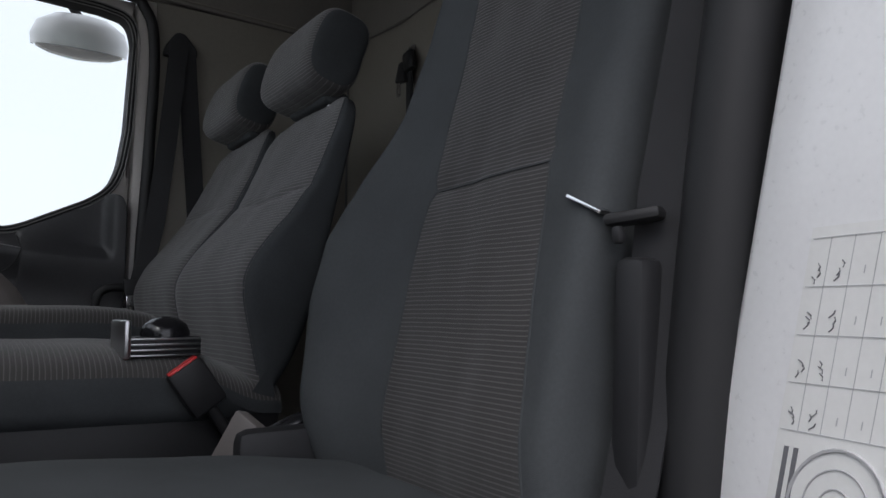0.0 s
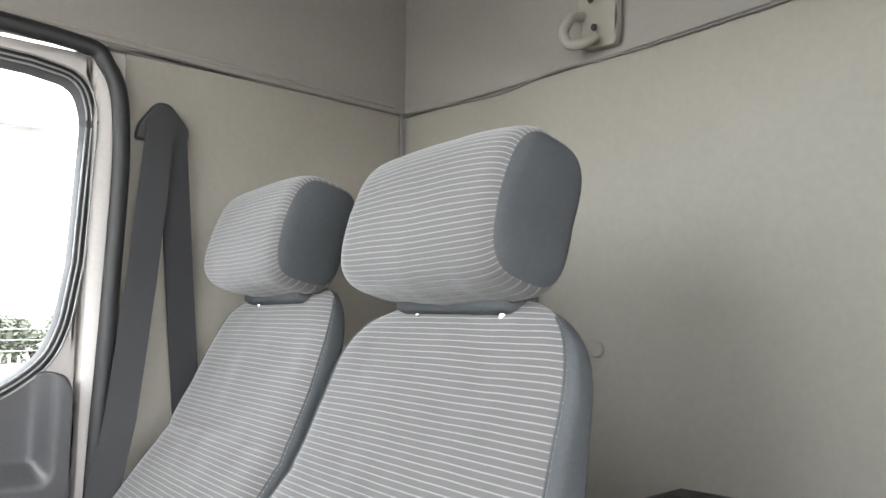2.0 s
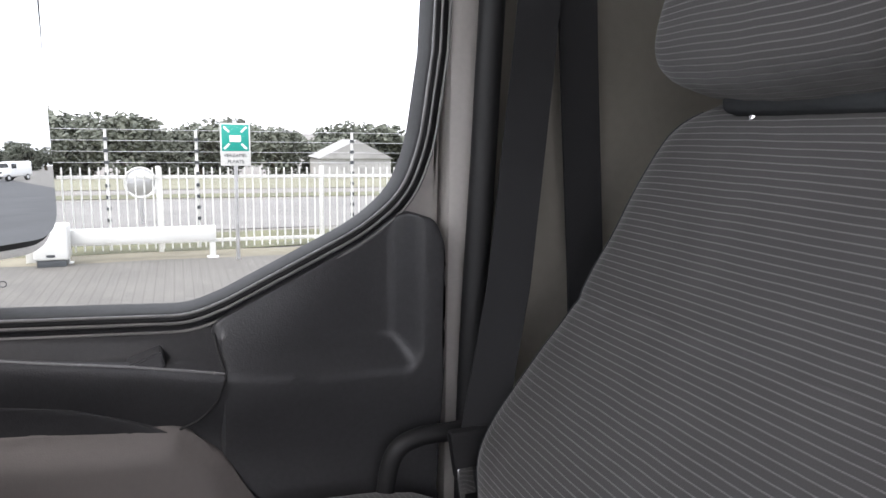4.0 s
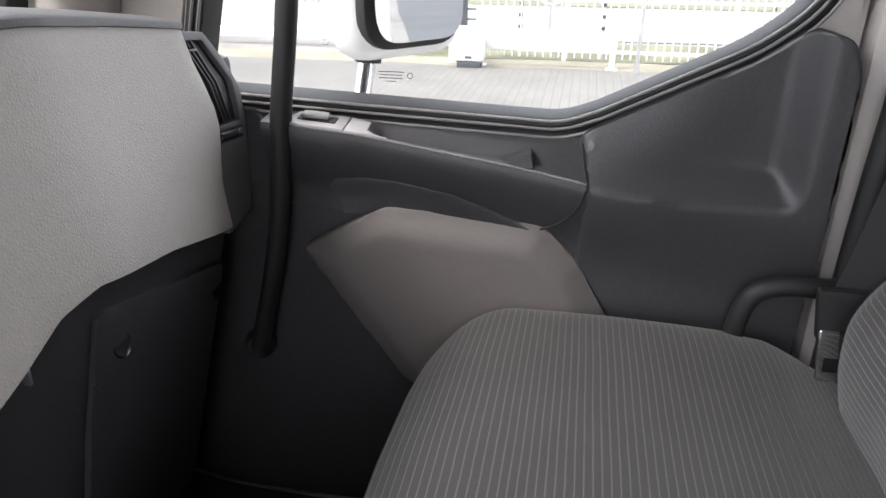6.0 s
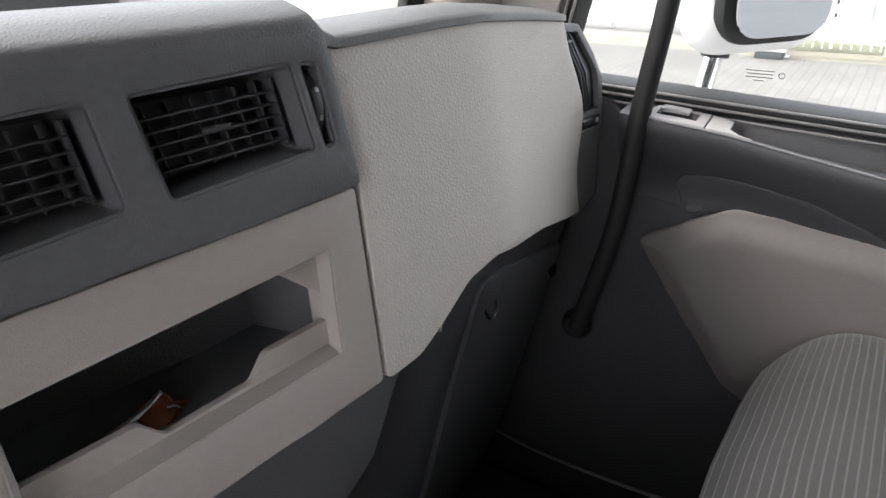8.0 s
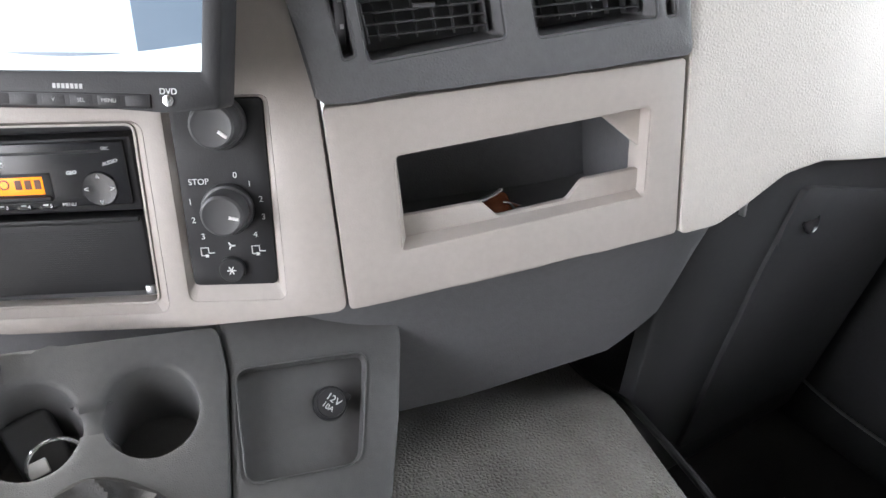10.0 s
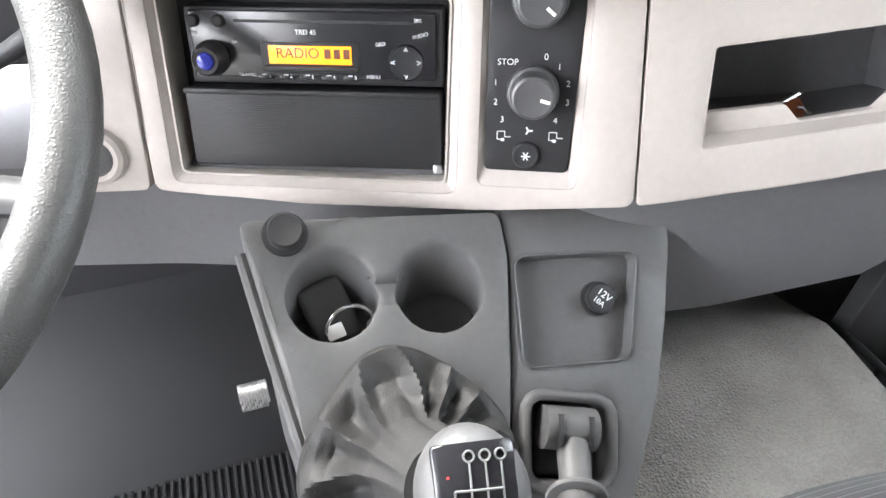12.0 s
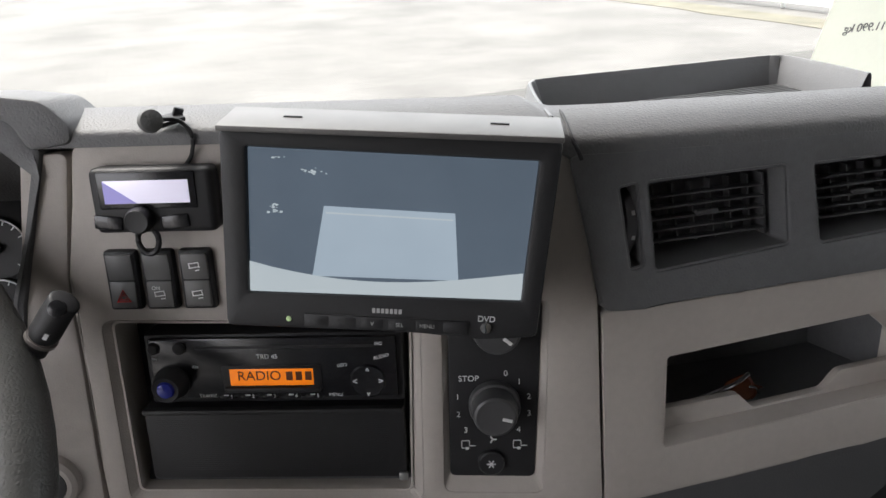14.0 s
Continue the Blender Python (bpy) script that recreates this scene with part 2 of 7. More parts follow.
def tube(points, radius, n=10, closed=False, flat=1.0, up=Vector((0, 0, 1))):
    """Round or flattened bar along a smooth line of points."""
    pts = [Vector(p) for p in points]
    bm = bmesh.new()
    rings = []
    k = len(pts)
    for i, p in enumerate(pts):
        a = pts[(i - 1) % k] if closed or i > 0 else p
        b = pts[(i + 1) % k] if closed or i < k - 1 else p
        d = (b - a).normalized()
        s = d.cross(up)
        if s.length < 1e-4:
            s = d.cross(Vector((1, 0, 0)))
        s.normalize()
        t = s.cross(d).normalized()
        r = radius[i] if isinstance(radius, (list, tuple)) else radius
        rings.append([bm.verts.new(p + s * (r * math.cos(j * math.tau / n)) + t * (r * flat * math.sin(j * math.tau / n))) for j in range(n)])
    for i in range(k if closed else k - 1):
        p, q = rings[i], rings[(i + 1) % k]
        for j in range(n):
            bm.faces.new((p[j], p[(j + 1) % n], q[(j + 1) % n], q[j]))
    if not closed:
        bm.faces.new(rings[0][::-1])
        bm.faces.new(rings[-1])
    bmesh.ops.recalc_face_normals(bm, faces=bm.faces)
    return bm


def smooth_line(points, n=8):
    """Catmull-Rom line through a few points."""
    p = [Vector(v) for v in points]
    p = [p[0] * 2 - p[1]] + p + [p[-1] * 2 - p[-2]]
    out = []
    for i in range(1, len(p) - 2):
        for j in range(n):
            t = j / n
            out.append(0.5 * (2 * p[i] + (p[i + 1] - p[i - 1]) * t + (2 * p[i - 1] - 5 * p[i] + 4 * p[i + 1] - p[i + 2]) * t * t + (3 * p[i] - p[i - 1] - 3 * p[i + 1] + p[i + 2]) * t ** 3))
    return out + [p[-2]]


def rpoly(points, r=0.006, n=4):
    """Polygon with rounded corners."""
    out = []
    k = len(points)
    for i in range(k):
        a, b, c = (Vector(points[j % k]) for j in (i - 1, i, i + 1))
        u, v = a - b, c - b
        q = min(r, u.length * 0.45, v.length * 0.45)
        if q < 1e-5 or u.normalized().dot(v.normalized()) < -0.985:
            out.append(b)
            continue
        s, e = b + u.normalized() * q, b + v.normalized() * q
        for j in range(n + 1):
            t = j / n
            out.append(s * (1 - t) ** 2 + b * 2 * t * (1 - t) + e * t * t)
    return out


def inside(p, poly):
    hit = False
    for a, b in zip(poly, poly[1:] + poly[:1]):
        if (a[1] > p[1]) != (b[1] > p[1]) and p[0] < (b[0] - a[0]) * (p[1] - a[1]) / (b[1] - a[1]) + a[0]:
            hit = not hit
    return hit


def plate(outline, holes, place, thick=0.012, bevel=0.003, step=0.03, lift=0.0, bulge=None, uv=False):
    """Solid sheet with openings, laid on a curved surface: place(u, v, depth) gives the point."""
    loops = [[Vector(p) for p in outline]] + [[Vector(p) for p in h] for h in holes]
    pts, edges = [], []
    for lp in loops:
        fine = []
        for a, b in zip(lp, lp[1:] + lp[:1]):
            k = max(1, int((b - a).length / (step * 1.3)))
            fine += [a.lerp(b, j / k) for j in range(k)]
        s = len(pts)
        pts += fine
        edges += [(s + i, s + (i + 1) % len(fine)) for i in range(len(fine))]
    us, vs = [p[0] for p in loops[0]], [p[1] for p in loops[0]]
    border = list(pts)
    u = min(us) + step / 2
    while u < max(us):
        v = min(vs) + step / 2
        while v < max(vs):
            p = Vector((u, v))
            if inside(p, loops[0]) and not any(inside(p, h) for h in loops[1:]) and min((p - q).length for q in border) > step * 0.4:
                pts.append(p)
            v += step
        u += step
    co, _, tris = geometry.delaunay_2d_cdt(pts, edges, [], 0, 1e-6)[:3]
    tris = [t for t in tris if (lambda c: inside(c, loops[0]) and not any(inside(c, h) for h in loops[1:]))(sum((co[i] for i in t), Vector((0, 0))) / 3)]
    bm = bmesh.new()
    lay = bm.loops.layers.uv.new("cloth") if uv else None
    lift_of = (lambda p: lift + bulge(p[0], p[1])) if bulge else (lambda p: lift)
    front = [bm.verts.new(place(p[0], p[1], lift_of(p))) for p in co]
    back = [bm.verts.new(place(p[0], p[1], lift - thick)) for p in co]
    count = {}
    for t in tris:
        f = bm.faces.new([front[i] for i in t])
        if lay:
            for lo, i in zip(f.loops, t):
                lo[lay].uv = co[i]
        bm.faces.new([back[i] for i in reversed(t)])
        for a, b in zip(t, t[1:] + t[:1]):
            count[frozenset((a, b))] = count.get(frozenset((a, b)), []) + [(a, b)]
    rim = []
    for e in count.values():
        if len(e) == 1:
            a, b = e[0]
            bm.faces.new((front[b], front[a], back[a], back[b]))
            rim.append((front[a], front[b]))
    bmesh.ops.delete(bm, geom=[v for v in bm.verts if not v.link_faces], context='VERTS')
    bmesh.ops.recalc_face_normals(bm, faces=bm.faces)
    if bevel:
        es = [bm.edges.get(p) for p in rim]
        bmesh.ops.bevel(bm, geom=[e for e in es if e], offset=bevel, segments=2, affect='EDGES', profile=0.5)
    return bm


def words(text, size, material, m, parent, name="printed_text", thick=0.0003):
    """Raised print with the built-in font, centred at the pose m (x along the text, z out of the surface)."""
    cu = bpy.data.curves.new(name, 'FONT')
    cu.body, cu.size, cu.align_x, cu.align_y, cu.extrude = text, size, 'CENTER', 'CENTER', thick
    tmp = bpy.data.objects.new(name, cu)
    scene.collection.objects.link(tmp)
    bpy.context.view_layer.update()
    me = bpy.data.meshes.new_from_object(tmp.evaluated_get(bpy.context.evaluated_depsgraph_get()))
    bpy.data.objects.remove(tmp)
    me.transform(m)
    me.materials.clear()
    me.materials.append(material)
    ob = new(name, me)
    if parent is not None:
        ob.parent = parent
    return ob


# ---- dashboard surface ----
DX = (-0.7, -0.11, 0.2, 0.44, 0.60, 0.85, 1.0)
DY = (1.02, 0.83, 0.688, 0.635, 0.625, 0.675, 0.73)


def dash_line(x):
    return sum(float(np.interp(x + o, DX, DY)) for o in (-0.02, -0.01, 0, 0.01, 0.02)) / 5


def dash(x, z, d=0.0):
    """Point of the dashboard's face at x and height z, d metres out of it."""
    s = (dash_line(x + 0.004) - dash_line(x - 0.004)) / 0.008
    nrm = Vector((s, -1, 0.16)).normalized()
    return Vector((x, dash_line(x) + 0.16 * (z - 0.88), z)) + nrm * d


def dash_pose(x, z, d=0.0, turn=0.0):
    """Pose on the dashboard: x along it, y up, z out."""
    p = dash(x, z, d)
    nrm = (dash(x, z, 0.1) - dash(x, z, 0)).normalized()
    right = (dash(x + 0.005, z) - dash(x - 0.005, z)).normalized()
    up = nrm.cross(right).normalized()
    m = Matrix((right, up, nrm)).transposed().to_4x4()
    return Matrix.Translation(p) @ m @ pose(0, 0, 0, 0, 0, turn)


def cons(x, v, d=0.0):
    """Point of the console's slope: v metres down it, d out of it."""
    return Vector((x, 0.709 - 0.7 * v, 0.786 - 0.714 * v)) + Vector((0, -0.714, 0.7)) * d


def cons_pose(x, v, d=0.0, turn=0.0):
    m = Matrix(((1, 0, 0), (0, 0.7, 0.714), (0, -0.714, 0.7))).transposed().to_4x4()
    return Matrix.Translation(cons(x, v, d)) @ m @ pose(0, 0, 0, 0, 0, turn)


def door(y, z, d=0.0):
    """Point of the passenger door's inner face, d metres into the cab."""
    return Vector((0.94 - d, y, z))


FLOOR = 0.28
GROUND = -0.75


# ---- cab shell ----
def rear_map(x, z, d=0.0):
    return Vector((x, -0.585 + d, z))


def side_map(y, z, d=0.0):
    return Vector((0.925 - d, y, z))


def left_map(y, z, d=0.0):
    return Vector((-0.93 + d, y, z))


floor = tagged(link(rbox(2.0, 1.95, 0.05, 0.005, Matrix.Translation((0.02, 0.40, FLOOR - 0.025))), "floor", MAT), "black rubber covered cab floor", "floor", kind="structure")

wall_rear = thing("wall_rear", "beige moulded lining of the cab's rear wall", "wall", kind="structure")
part("lower_lining", plate([(-0.95, 0.25), (0.93, 0.25), (0.93, 1.525), (0.45, 1.503), (-0.95, 1.49)], [], rear_map, 0.03, 0.004, 0.12, bulge=lambda x, z: 0.006 * math.exp(-((x - 0.455) / 0.012) ** 2) + 0.004 * noise.noise((x * 3, z * 3, 1))), VINYL, wall_rear)
part("upper_lining", plate([(-0.95, 1.4935), (0.45, 1.5065), (0.93, 1.5290), (0.93, 1.95), (-0.95, 1.95)], [], rear_map, 0.03, 0.006, 0.12, lift=-0.004, bulge=lambda x, z: 0.012 * math.exp(-((x - 0.47) / 0.02) ** 2)), HEADLINER, wall_rear)
part("seam_trim", tube(smooth_line([(-0.92, -0.582, 1.494), (0.2, -0.582, 1.497), (0.45, -0.578, 1.507), (0.60, -0.582, 1.503), (0.75, -0.582, 1.515), (0.915, -0.578, 1.531)], 6), 0.0024, 8), SPEAKER, wall_rear)
part("corner_trim", tube([(0.912, -0.574, 1.53), (0.915, -0.574, 1.0), (0.915, -0.574, 0.4)], 0.003, 6), DARK, wall_rear)
part("round_cap", lathe([(0.013, 0), (0.013, 0.003), (0.011, 0.005), (0.004, 0.0055)], Matrix.Translation((0.386, -0.583, 1.034)) @ pose(0, 0, 0, -90)), VINYL, wall_rear, "round beige plastic plug")

wall_right = thing("wall_right", "beige moulded lining of the cab's side wall beside the passenger door", "wall", kind="structure")
part("lower_lining", plate([(-0.60, 0.25), (0.0, 0.25), (0.0, 1.54), (-0.60, 1.53)], [], side_map, 0.05, 0.004, 0.1, bulge=lambda y, z: -0.012 * (1 / (1 + math.exp(-(y + 0.125) / 0.008)))), VINYL, wall_right)
part("upper_lining", plate([(-0.60, 1.529), (0.85, 1.546), (0.85, 1.95), (-0.60, 1.95)], [], side_map, 0.05, 0.004, 0.1, lift=0.004), HEADLINER, wall_right)
part("seam_trim", tube(smooth_line([(0.922, -0.575, 1.532), (0.922, -0.2, 1.538), (0.922, 0.2, 1.548), (0.922, 0.84, 1.56)], 6), 0.0024, 8), SPEAKER, wall_right)
part("seam_bead", tube(smooth_line([(0.922, -0.56, 1.545), (0.922, -0.2, 1.551), (0.922, 0.2, 1.561), (0.922, 0.84, 1.573)], 6), 0.004, 8), VINYL, wall_right)
part("pillar_edge", plate([(-0.02, 0.25), (0.045, 0.25), (0.045, 1.54), (-0.02, 1.54)], [], side_map, 0.06, 0.01, 0.1, lift=-0.012), POST, wall_right, "beige painted door pillar")

wall_left = thing("wall_left", "beige lining and white painted pillar beside the open driver's door", "wall", kind="structure")
part("rear_lining", plate([(-0.60, 0.25), (-0.14, 0.25), (-0.14, 1.95), (-0.60, 1.95)], [], left_map, 0.05, 0.004, 0.15), VINYL, wall_left)
part("upper_lining", plate([(-0.14, 1.56), (0.85, 1.58), (0.85, 1.95), (-0.14, 1.95)], [], left_map, 0.05, 0.004, 0.15), HEADLINER, wall_left)

ceiling = tagged(link(rbox(1.95, 1.75, 0.04, 0.01, Matrix.Translation((0, 0.22, 1.93))), "ceiling", HEADLINER), "beige cloth roof lining", "ceiling", kind="structure")


# ---- windscreen and front ----
def screen_map(x, v, d=0.0):
    """Windscreen: v metres up its slope."""
    return Vector((x, 1.03 - 0.24 * v - 0.13 * x * x - d * 0.95, 0.93 + 0.97 * v))


windscreen = thing("window_2", "large clear windscreen with dark rubber edge", "window", kind="structure")
glass_ob = part("pane", plate([(-0.90, 0.0), (0.90, 0.0), (0.86, 0.80), (-0.86, 0.80)], [], screen_map, 0.006, 0, 0.15), PANE, windscreen)
glass_ob.visible_shadow = False
part("rubber_edge", plate([(-0.95, -0.04), (0.95, -0.04), (0.91, 0.84), (-0.91, 0.84)], [rpoly([(-0.89, 0.02), (0.89, 0.02), (0.85, 0.79), (-0.85, 0.79)], 0.06)], screen_map, 0.02, 0.004, 0.1, lift=0.005), RUBBER, windscreen)
wall_front = thing("wall_front", "front bulkhead and header of the cab", "wall", kind="structure")
part("header", plate([(-0.95, 0.81), (0.95, 0.81), (0.95, 1.02), (-0.95, 1.02)], [], screen_map, 0.06, 0.01, 0.2, lift=0.02), HEADLINER, wall_front)
part("bulkhead", rbox(1.95, 0.06, 0.68, 0.01, Matrix.Translation((0, 1.20, 0.53))), BLACK, wall_front)
for sx in (1, -1):
    pill = part("windscreen_pillar", tube(smooth_line([(sx * 0.955, 0.90, 0.86), (sx * 0.945, 0.855, 1.05), (sx * 0.93, 0.74, 1.55), (sx * 0.90, 0.66, 1.90)], 6), 0.05, 12), BEIGE if sx > 0 else DARK, wall_front, "grey moulded windscreen pillar")
part("front_side_panel", rbox(0.05, 0.50, 0.72, 0.01, Matrix.Translation((0.985, 0.97, 0.58))), BLACK, wall_front)
part("front_side_panel", rbox(0.05, 0.50, 0.72, 0.01, Matrix.Translation((-0.985, 0.97, 0.58))), BLACK, wall_front)


# ---- passenger door ----
WINDOW = [(0.735, 0.912), (0.51, 0.903), (0.373, 0.898), (0.324, 0.896), (0.287, 0.910), (0.144, 0.981), (0.100, 1.018), (0.080, 1.07), (0.066, 1.17), (0.055, 1.42), (0.072, 1.472), (0.14, 1.483), (0.56, 1.50), (0.60, 1.47)]
door_1 = thing("door_1", "closed passenger door with black moulded lining and clear window", "door", kind="structure")
hole = rpoly(WINDOW, 0.03)


def grown(poly, d):
    """Polygon pushed outwards by d."""
    p = [Vector(q) for q in poly]
    area = sum(a.x * b.y - b.x * a.y for a, b in zip(p, p[1:] + p[:1]))
    s = 1 if area > 0 else -1
    out = []
    for a, b, c in zip(p[-1:] + p[:-1], p, p[1:] + p[:1]):
        t = ((b - a).normalized() + (c - b).normalized()).normalized()
        out.append(b + Vector((t.y, -t.x)) * d * s)
    return out


# Black rubber beads coloured grey: the daylight gloss is put into the base colour.
SEALSHEEN = shader("sheen_grey_rubber", (0.20, 0.195, 0.19), 0.35, vary=0.15, scale=20)
part("door_shell", plate([(0.05, 0.26), (0.86, 0.26), (0.86, 0.93), (0.64, 1.53), (0.048, 1.53)], [grown(hole, 0.018)], door, 0.07, 0.008, 0.08, lift=-0.012), POST, door_1, "beige painted steel door frame")
part("window_seal", plate(grown(hole, 0.022), [hole], door, 0.045, 0.005, 0.05, lift=-0.004), RUBBER, door_1, "black rubber window seal")
inner = part("seal_lip", plate(grown(hole, 0.010), [grown(hole, 0.002)], door, 0.01, 0.003, 0.05, lift=0.002), RUBBER, door_1)
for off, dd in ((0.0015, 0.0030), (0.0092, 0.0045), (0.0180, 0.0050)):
    part("seal_line", tube([door(p.x, p.y, dd) for p in grown(hole, off)], 0.0017, 6, True), SEALSHEEN, door_1, "rubber bead along the window seal, its daylight sheen coloured grey")
pane = part("pane", plate(grown(hole, 0.01), [], door, 0.005, 0, 0.2, lift=-0.045), PANE, door_1)
pane.visible_shadow = False
part("pillar_seal", tube(smooth_line([(0.918, 0.020, 0.30), (0.918, 0.022, 0.75), (0.916, 0.010, 1.1), (0.916, 0.004, 1.38), (0.917, 0.03, 1.50), (0.918, 0.12, 1.535), (0.918, 0.6, 1.55)], 8), 0.0145, 12, up=Vector((1, 0, 0))), RUBBER, door_1, "thick black rubber door seal")



def rail_z(y):
    """Height of the armrest's inner edge."""
    return float(np.interp(y, (0.285, 0.373, 0.449, 0.528, 0.605, 0.70), (0.841, 0.857, 0.868, 0.880, 0.887, 0.892)))


def soft(v):
    v = min(1.0, max(0.0, v))
    return v * v * (3 - 2 * v)


def lining_bulge(y, z):
    """Door lining: behind the armrest a fold runs back from its nose."""
    fold = float(np.interp(y, (0.06, 0.087, 0.147, 0.229, 0.30), (0.818, 0.821, 0.826, 0.831, 0.838)))
    near = soft((0.302 - y) / 0.010)
    # close behind the armrest the lining carries on its ledge
    w = soft((y - 0.12) / 0.17)
    sill = float(np.interp(y, (0.10, 0.144, 0.287, 0.31), (0.99, 0.962, 0.889, 0.884)))
    peak = 0.019 + 0.0115 * w
    if z <= fold:
        rise = peak * (1 - 0.75 * soft((fold - z) / 0.11))
    elif y < 0.084:
        rise = 0.019
    else:
        low, side = max(0.0, 1 - (z - fold) / 0.034), max(0.0, 1 - (y - 0.084) / 0.024)
        curl = 0.026 * min(1.0, (low ** 3.2 + side ** 3.2) ** 0.3125) - 0.007
        ramp = peak * min(1.0, max(0.0, (sill - z) / max(0.01, sill - fold)))
        rise = curl * (1 - w) + ramp * w
    return near * rise - 0.01 * max(0, 0.75 - z)


part("lower_lining", plate(rpoly([(0.865, 0.898), (0.655, 0.893), (0.634, 0.862), (0.54, 0.855), (0.45, 0.846), (0.345, 0.830), (0.302, 0.822), (0.304, 0.885), (0.144, 0.965), (0.100, 0.997), (0.068, 0.990), (0.056, 0.960), (0.058, 0.28), (0.865, 0.28)], 0.012), [], door, 0.03, 0.003, 0.0065, lift=0.012, bulge=lining_bulge), DOORBLACK, door_1)


def face_d(y, z):
    """Depth of the door's face under the armrest's edge."""
    f = soft((rail_z(y) - 0.004 - z) / 0.085)
    return 0.0445 - 0.028 * f


def armrest():
    """Ledge under the window with a sunken grip tray, running down into the lining."""
    bm = bmesh.new()
    rows = []
    for i in range(57):
        y = 0.291 + (0.640 - 0.291) * (i / 56) ** 1.2
        z = rail_z(y)
        sunk = 0.017 * soft((y - 0.325) / 0.14 + 0.15) * soft((0.522 - y) / 0.014)
        sill = float(np.interp(y, (0.285, 0.31, 0.38, 0.50, 0.62, 0.70), (0.888, 0.884, 0.881, 0.886, 0.893, 0.898)))
        out = 0.0425
        slope = lambda d: sill + (z - sill) * (d / out)
        prof = [(-0.006, sill + 0.002), (0.002, sill)]
        prof += [(d, slope(d)) for d in (0.006, 0.010)]
        prof += [(0.0125, slope(0.0125) - sunk * 0.15), (0.016, slope(0.016) - sunk * 0.8), (0.020, slope(0.020) - sunk), (0.030, slope(0.030) - sunk), (0.0335, slope(0.0335) - sunk * 0.85), (0.0355, slope(0.0355) - sunk * 0.1), (out - 0.003, slope(out - 0.003)), (out, z), (out + 0.0015, z - 0.003)]
        for k in range(1, 11):
            zz = z - 0.004 - 0.0095 * k
            prof.append((face_d(y, zz), zz))
        prof.append((0.004, z - 0.105))
        rows.append([bm.verts.new((0.940 - d, y, zz)) for d, zz in prof])
    for a, b in zip(rows, rows[1:]):
        for j in range(len(a) - 1):
            bm.faces.new((a[j], a[j + 1], b[j + 1], b[j]))
    bm.faces.new(rows[0])
    bm.faces.new(rows[-1][::-1])
    bmesh.ops.recalc_face_normals(bm, faces=bm.faces)
    return bm


SATIN = shader("satin_grey_trim", (0.36, 0.35, 0.345), 0.38, vary=0.02)
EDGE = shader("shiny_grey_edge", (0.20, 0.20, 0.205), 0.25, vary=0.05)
arm = part("armrest", armrest(), DOORBLACK, door_1)
bm = bmesh.new()
wedge = [bm.verts.new(p) for p in ((0.898, 0.384, 0.8575), (0.898, 0.347, 0.8535), (0.921, 0.347, 0.856), (0.921, 0.384, 0.860), (0.899, 0.351, 0.8700), (0.919, 0.351, 0.8725))]
for idx in ((0, 1, 2, 3), (0, 4, 1), (3, 2, 5), (0, 3, 5, 4), (1, 4, 5, 2)):
    bm.faces.new([wedge[k] for k in idx])
bmesh.ops.recalc_face_normals(bm, faces=bm.faces)
bmesh.ops.bevel(bm, geom=bm.edges[:], offset=0.0015, segments=2, affect='EDGES')
part("grip", bm, DOORBLACK, arm, "wedge-shaped door opener")
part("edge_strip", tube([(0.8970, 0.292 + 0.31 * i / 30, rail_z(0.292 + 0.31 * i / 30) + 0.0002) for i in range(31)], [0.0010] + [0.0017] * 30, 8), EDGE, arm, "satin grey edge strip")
part("nose_joint", tube(smooth_line([(0.9365, 0.3015, 0.8860), (0.9180, 0.2985, 0.8640), (0.8970, 0.2925, 0.8420), (0.8962, 0.2935, 0.8330), (0.9025, 0.3010, 0.8120), (0.9120, 0.3180, 0.7920), (0.9180, 0.3420, 0.7800)], 6), 0.0014, 8), RUBBER, arm, "dark joint round the armrest's nose")


def ledge(y, v, d=0.0):
    """Top of the armrest: v from its inner edge to the window."""
    sill = float(np.interp(y, (0.285, 0.31, 0.38, 0.50, 0.62, 0.70), (0.888, 0.884, 0.881, 0.886, 0.893, 0.898)))
    return Vector((0.8975 + 0.038 * v, y, rail_z(y) + (sill - rail_z(y)) * v + d))


swp = part("switch_plate", plate(rpoly([(0.618, 0.0), (0.549, 0.0), (0.549, 0.86), (0.606, 0.86)], 0.004), [], ledge, 0.004, 0.001, 0.02, lift=0.003), SATIN, door_1, "satin grey window switch plate")
part("plate_end", plate(rpoly([(0.5475, 0.0), (0.500, 0.0), (0.515, 0.10), (0.524, 0.25), (0.524, 0.70), (0.5475, 0.86)], 0.002), [], ledge, 0.004, 0.001, 0.02, lift=0.0025), SATIN, swp)
part("rocker_well", plate(rpoly([(0.602, 0.28), (0.560, 0.28), (0.560, 0.66), (0.602, 0.66)], 0.006), [], ledge, 0.002, 0, 0.02, lift=0.0036), BLACK, swp, "black rocker recess")
part("rocker", rbox(0.011, 0.030, 0.005, 0.002, Matrix.Translation(ledge(0.583, 0.50, 0.0065)) @ pose(0, 0, 0, 4, -14)), SATIN, swp, "window lift rocker")


COVER = [(0.612, 0.737), (0.509, 0.796), (0.335, 0.787), (0.295, 0.748), (0.235, 0.640), (0.33, 0.565), (0.435, 0.545), (0.49, 0.568)]


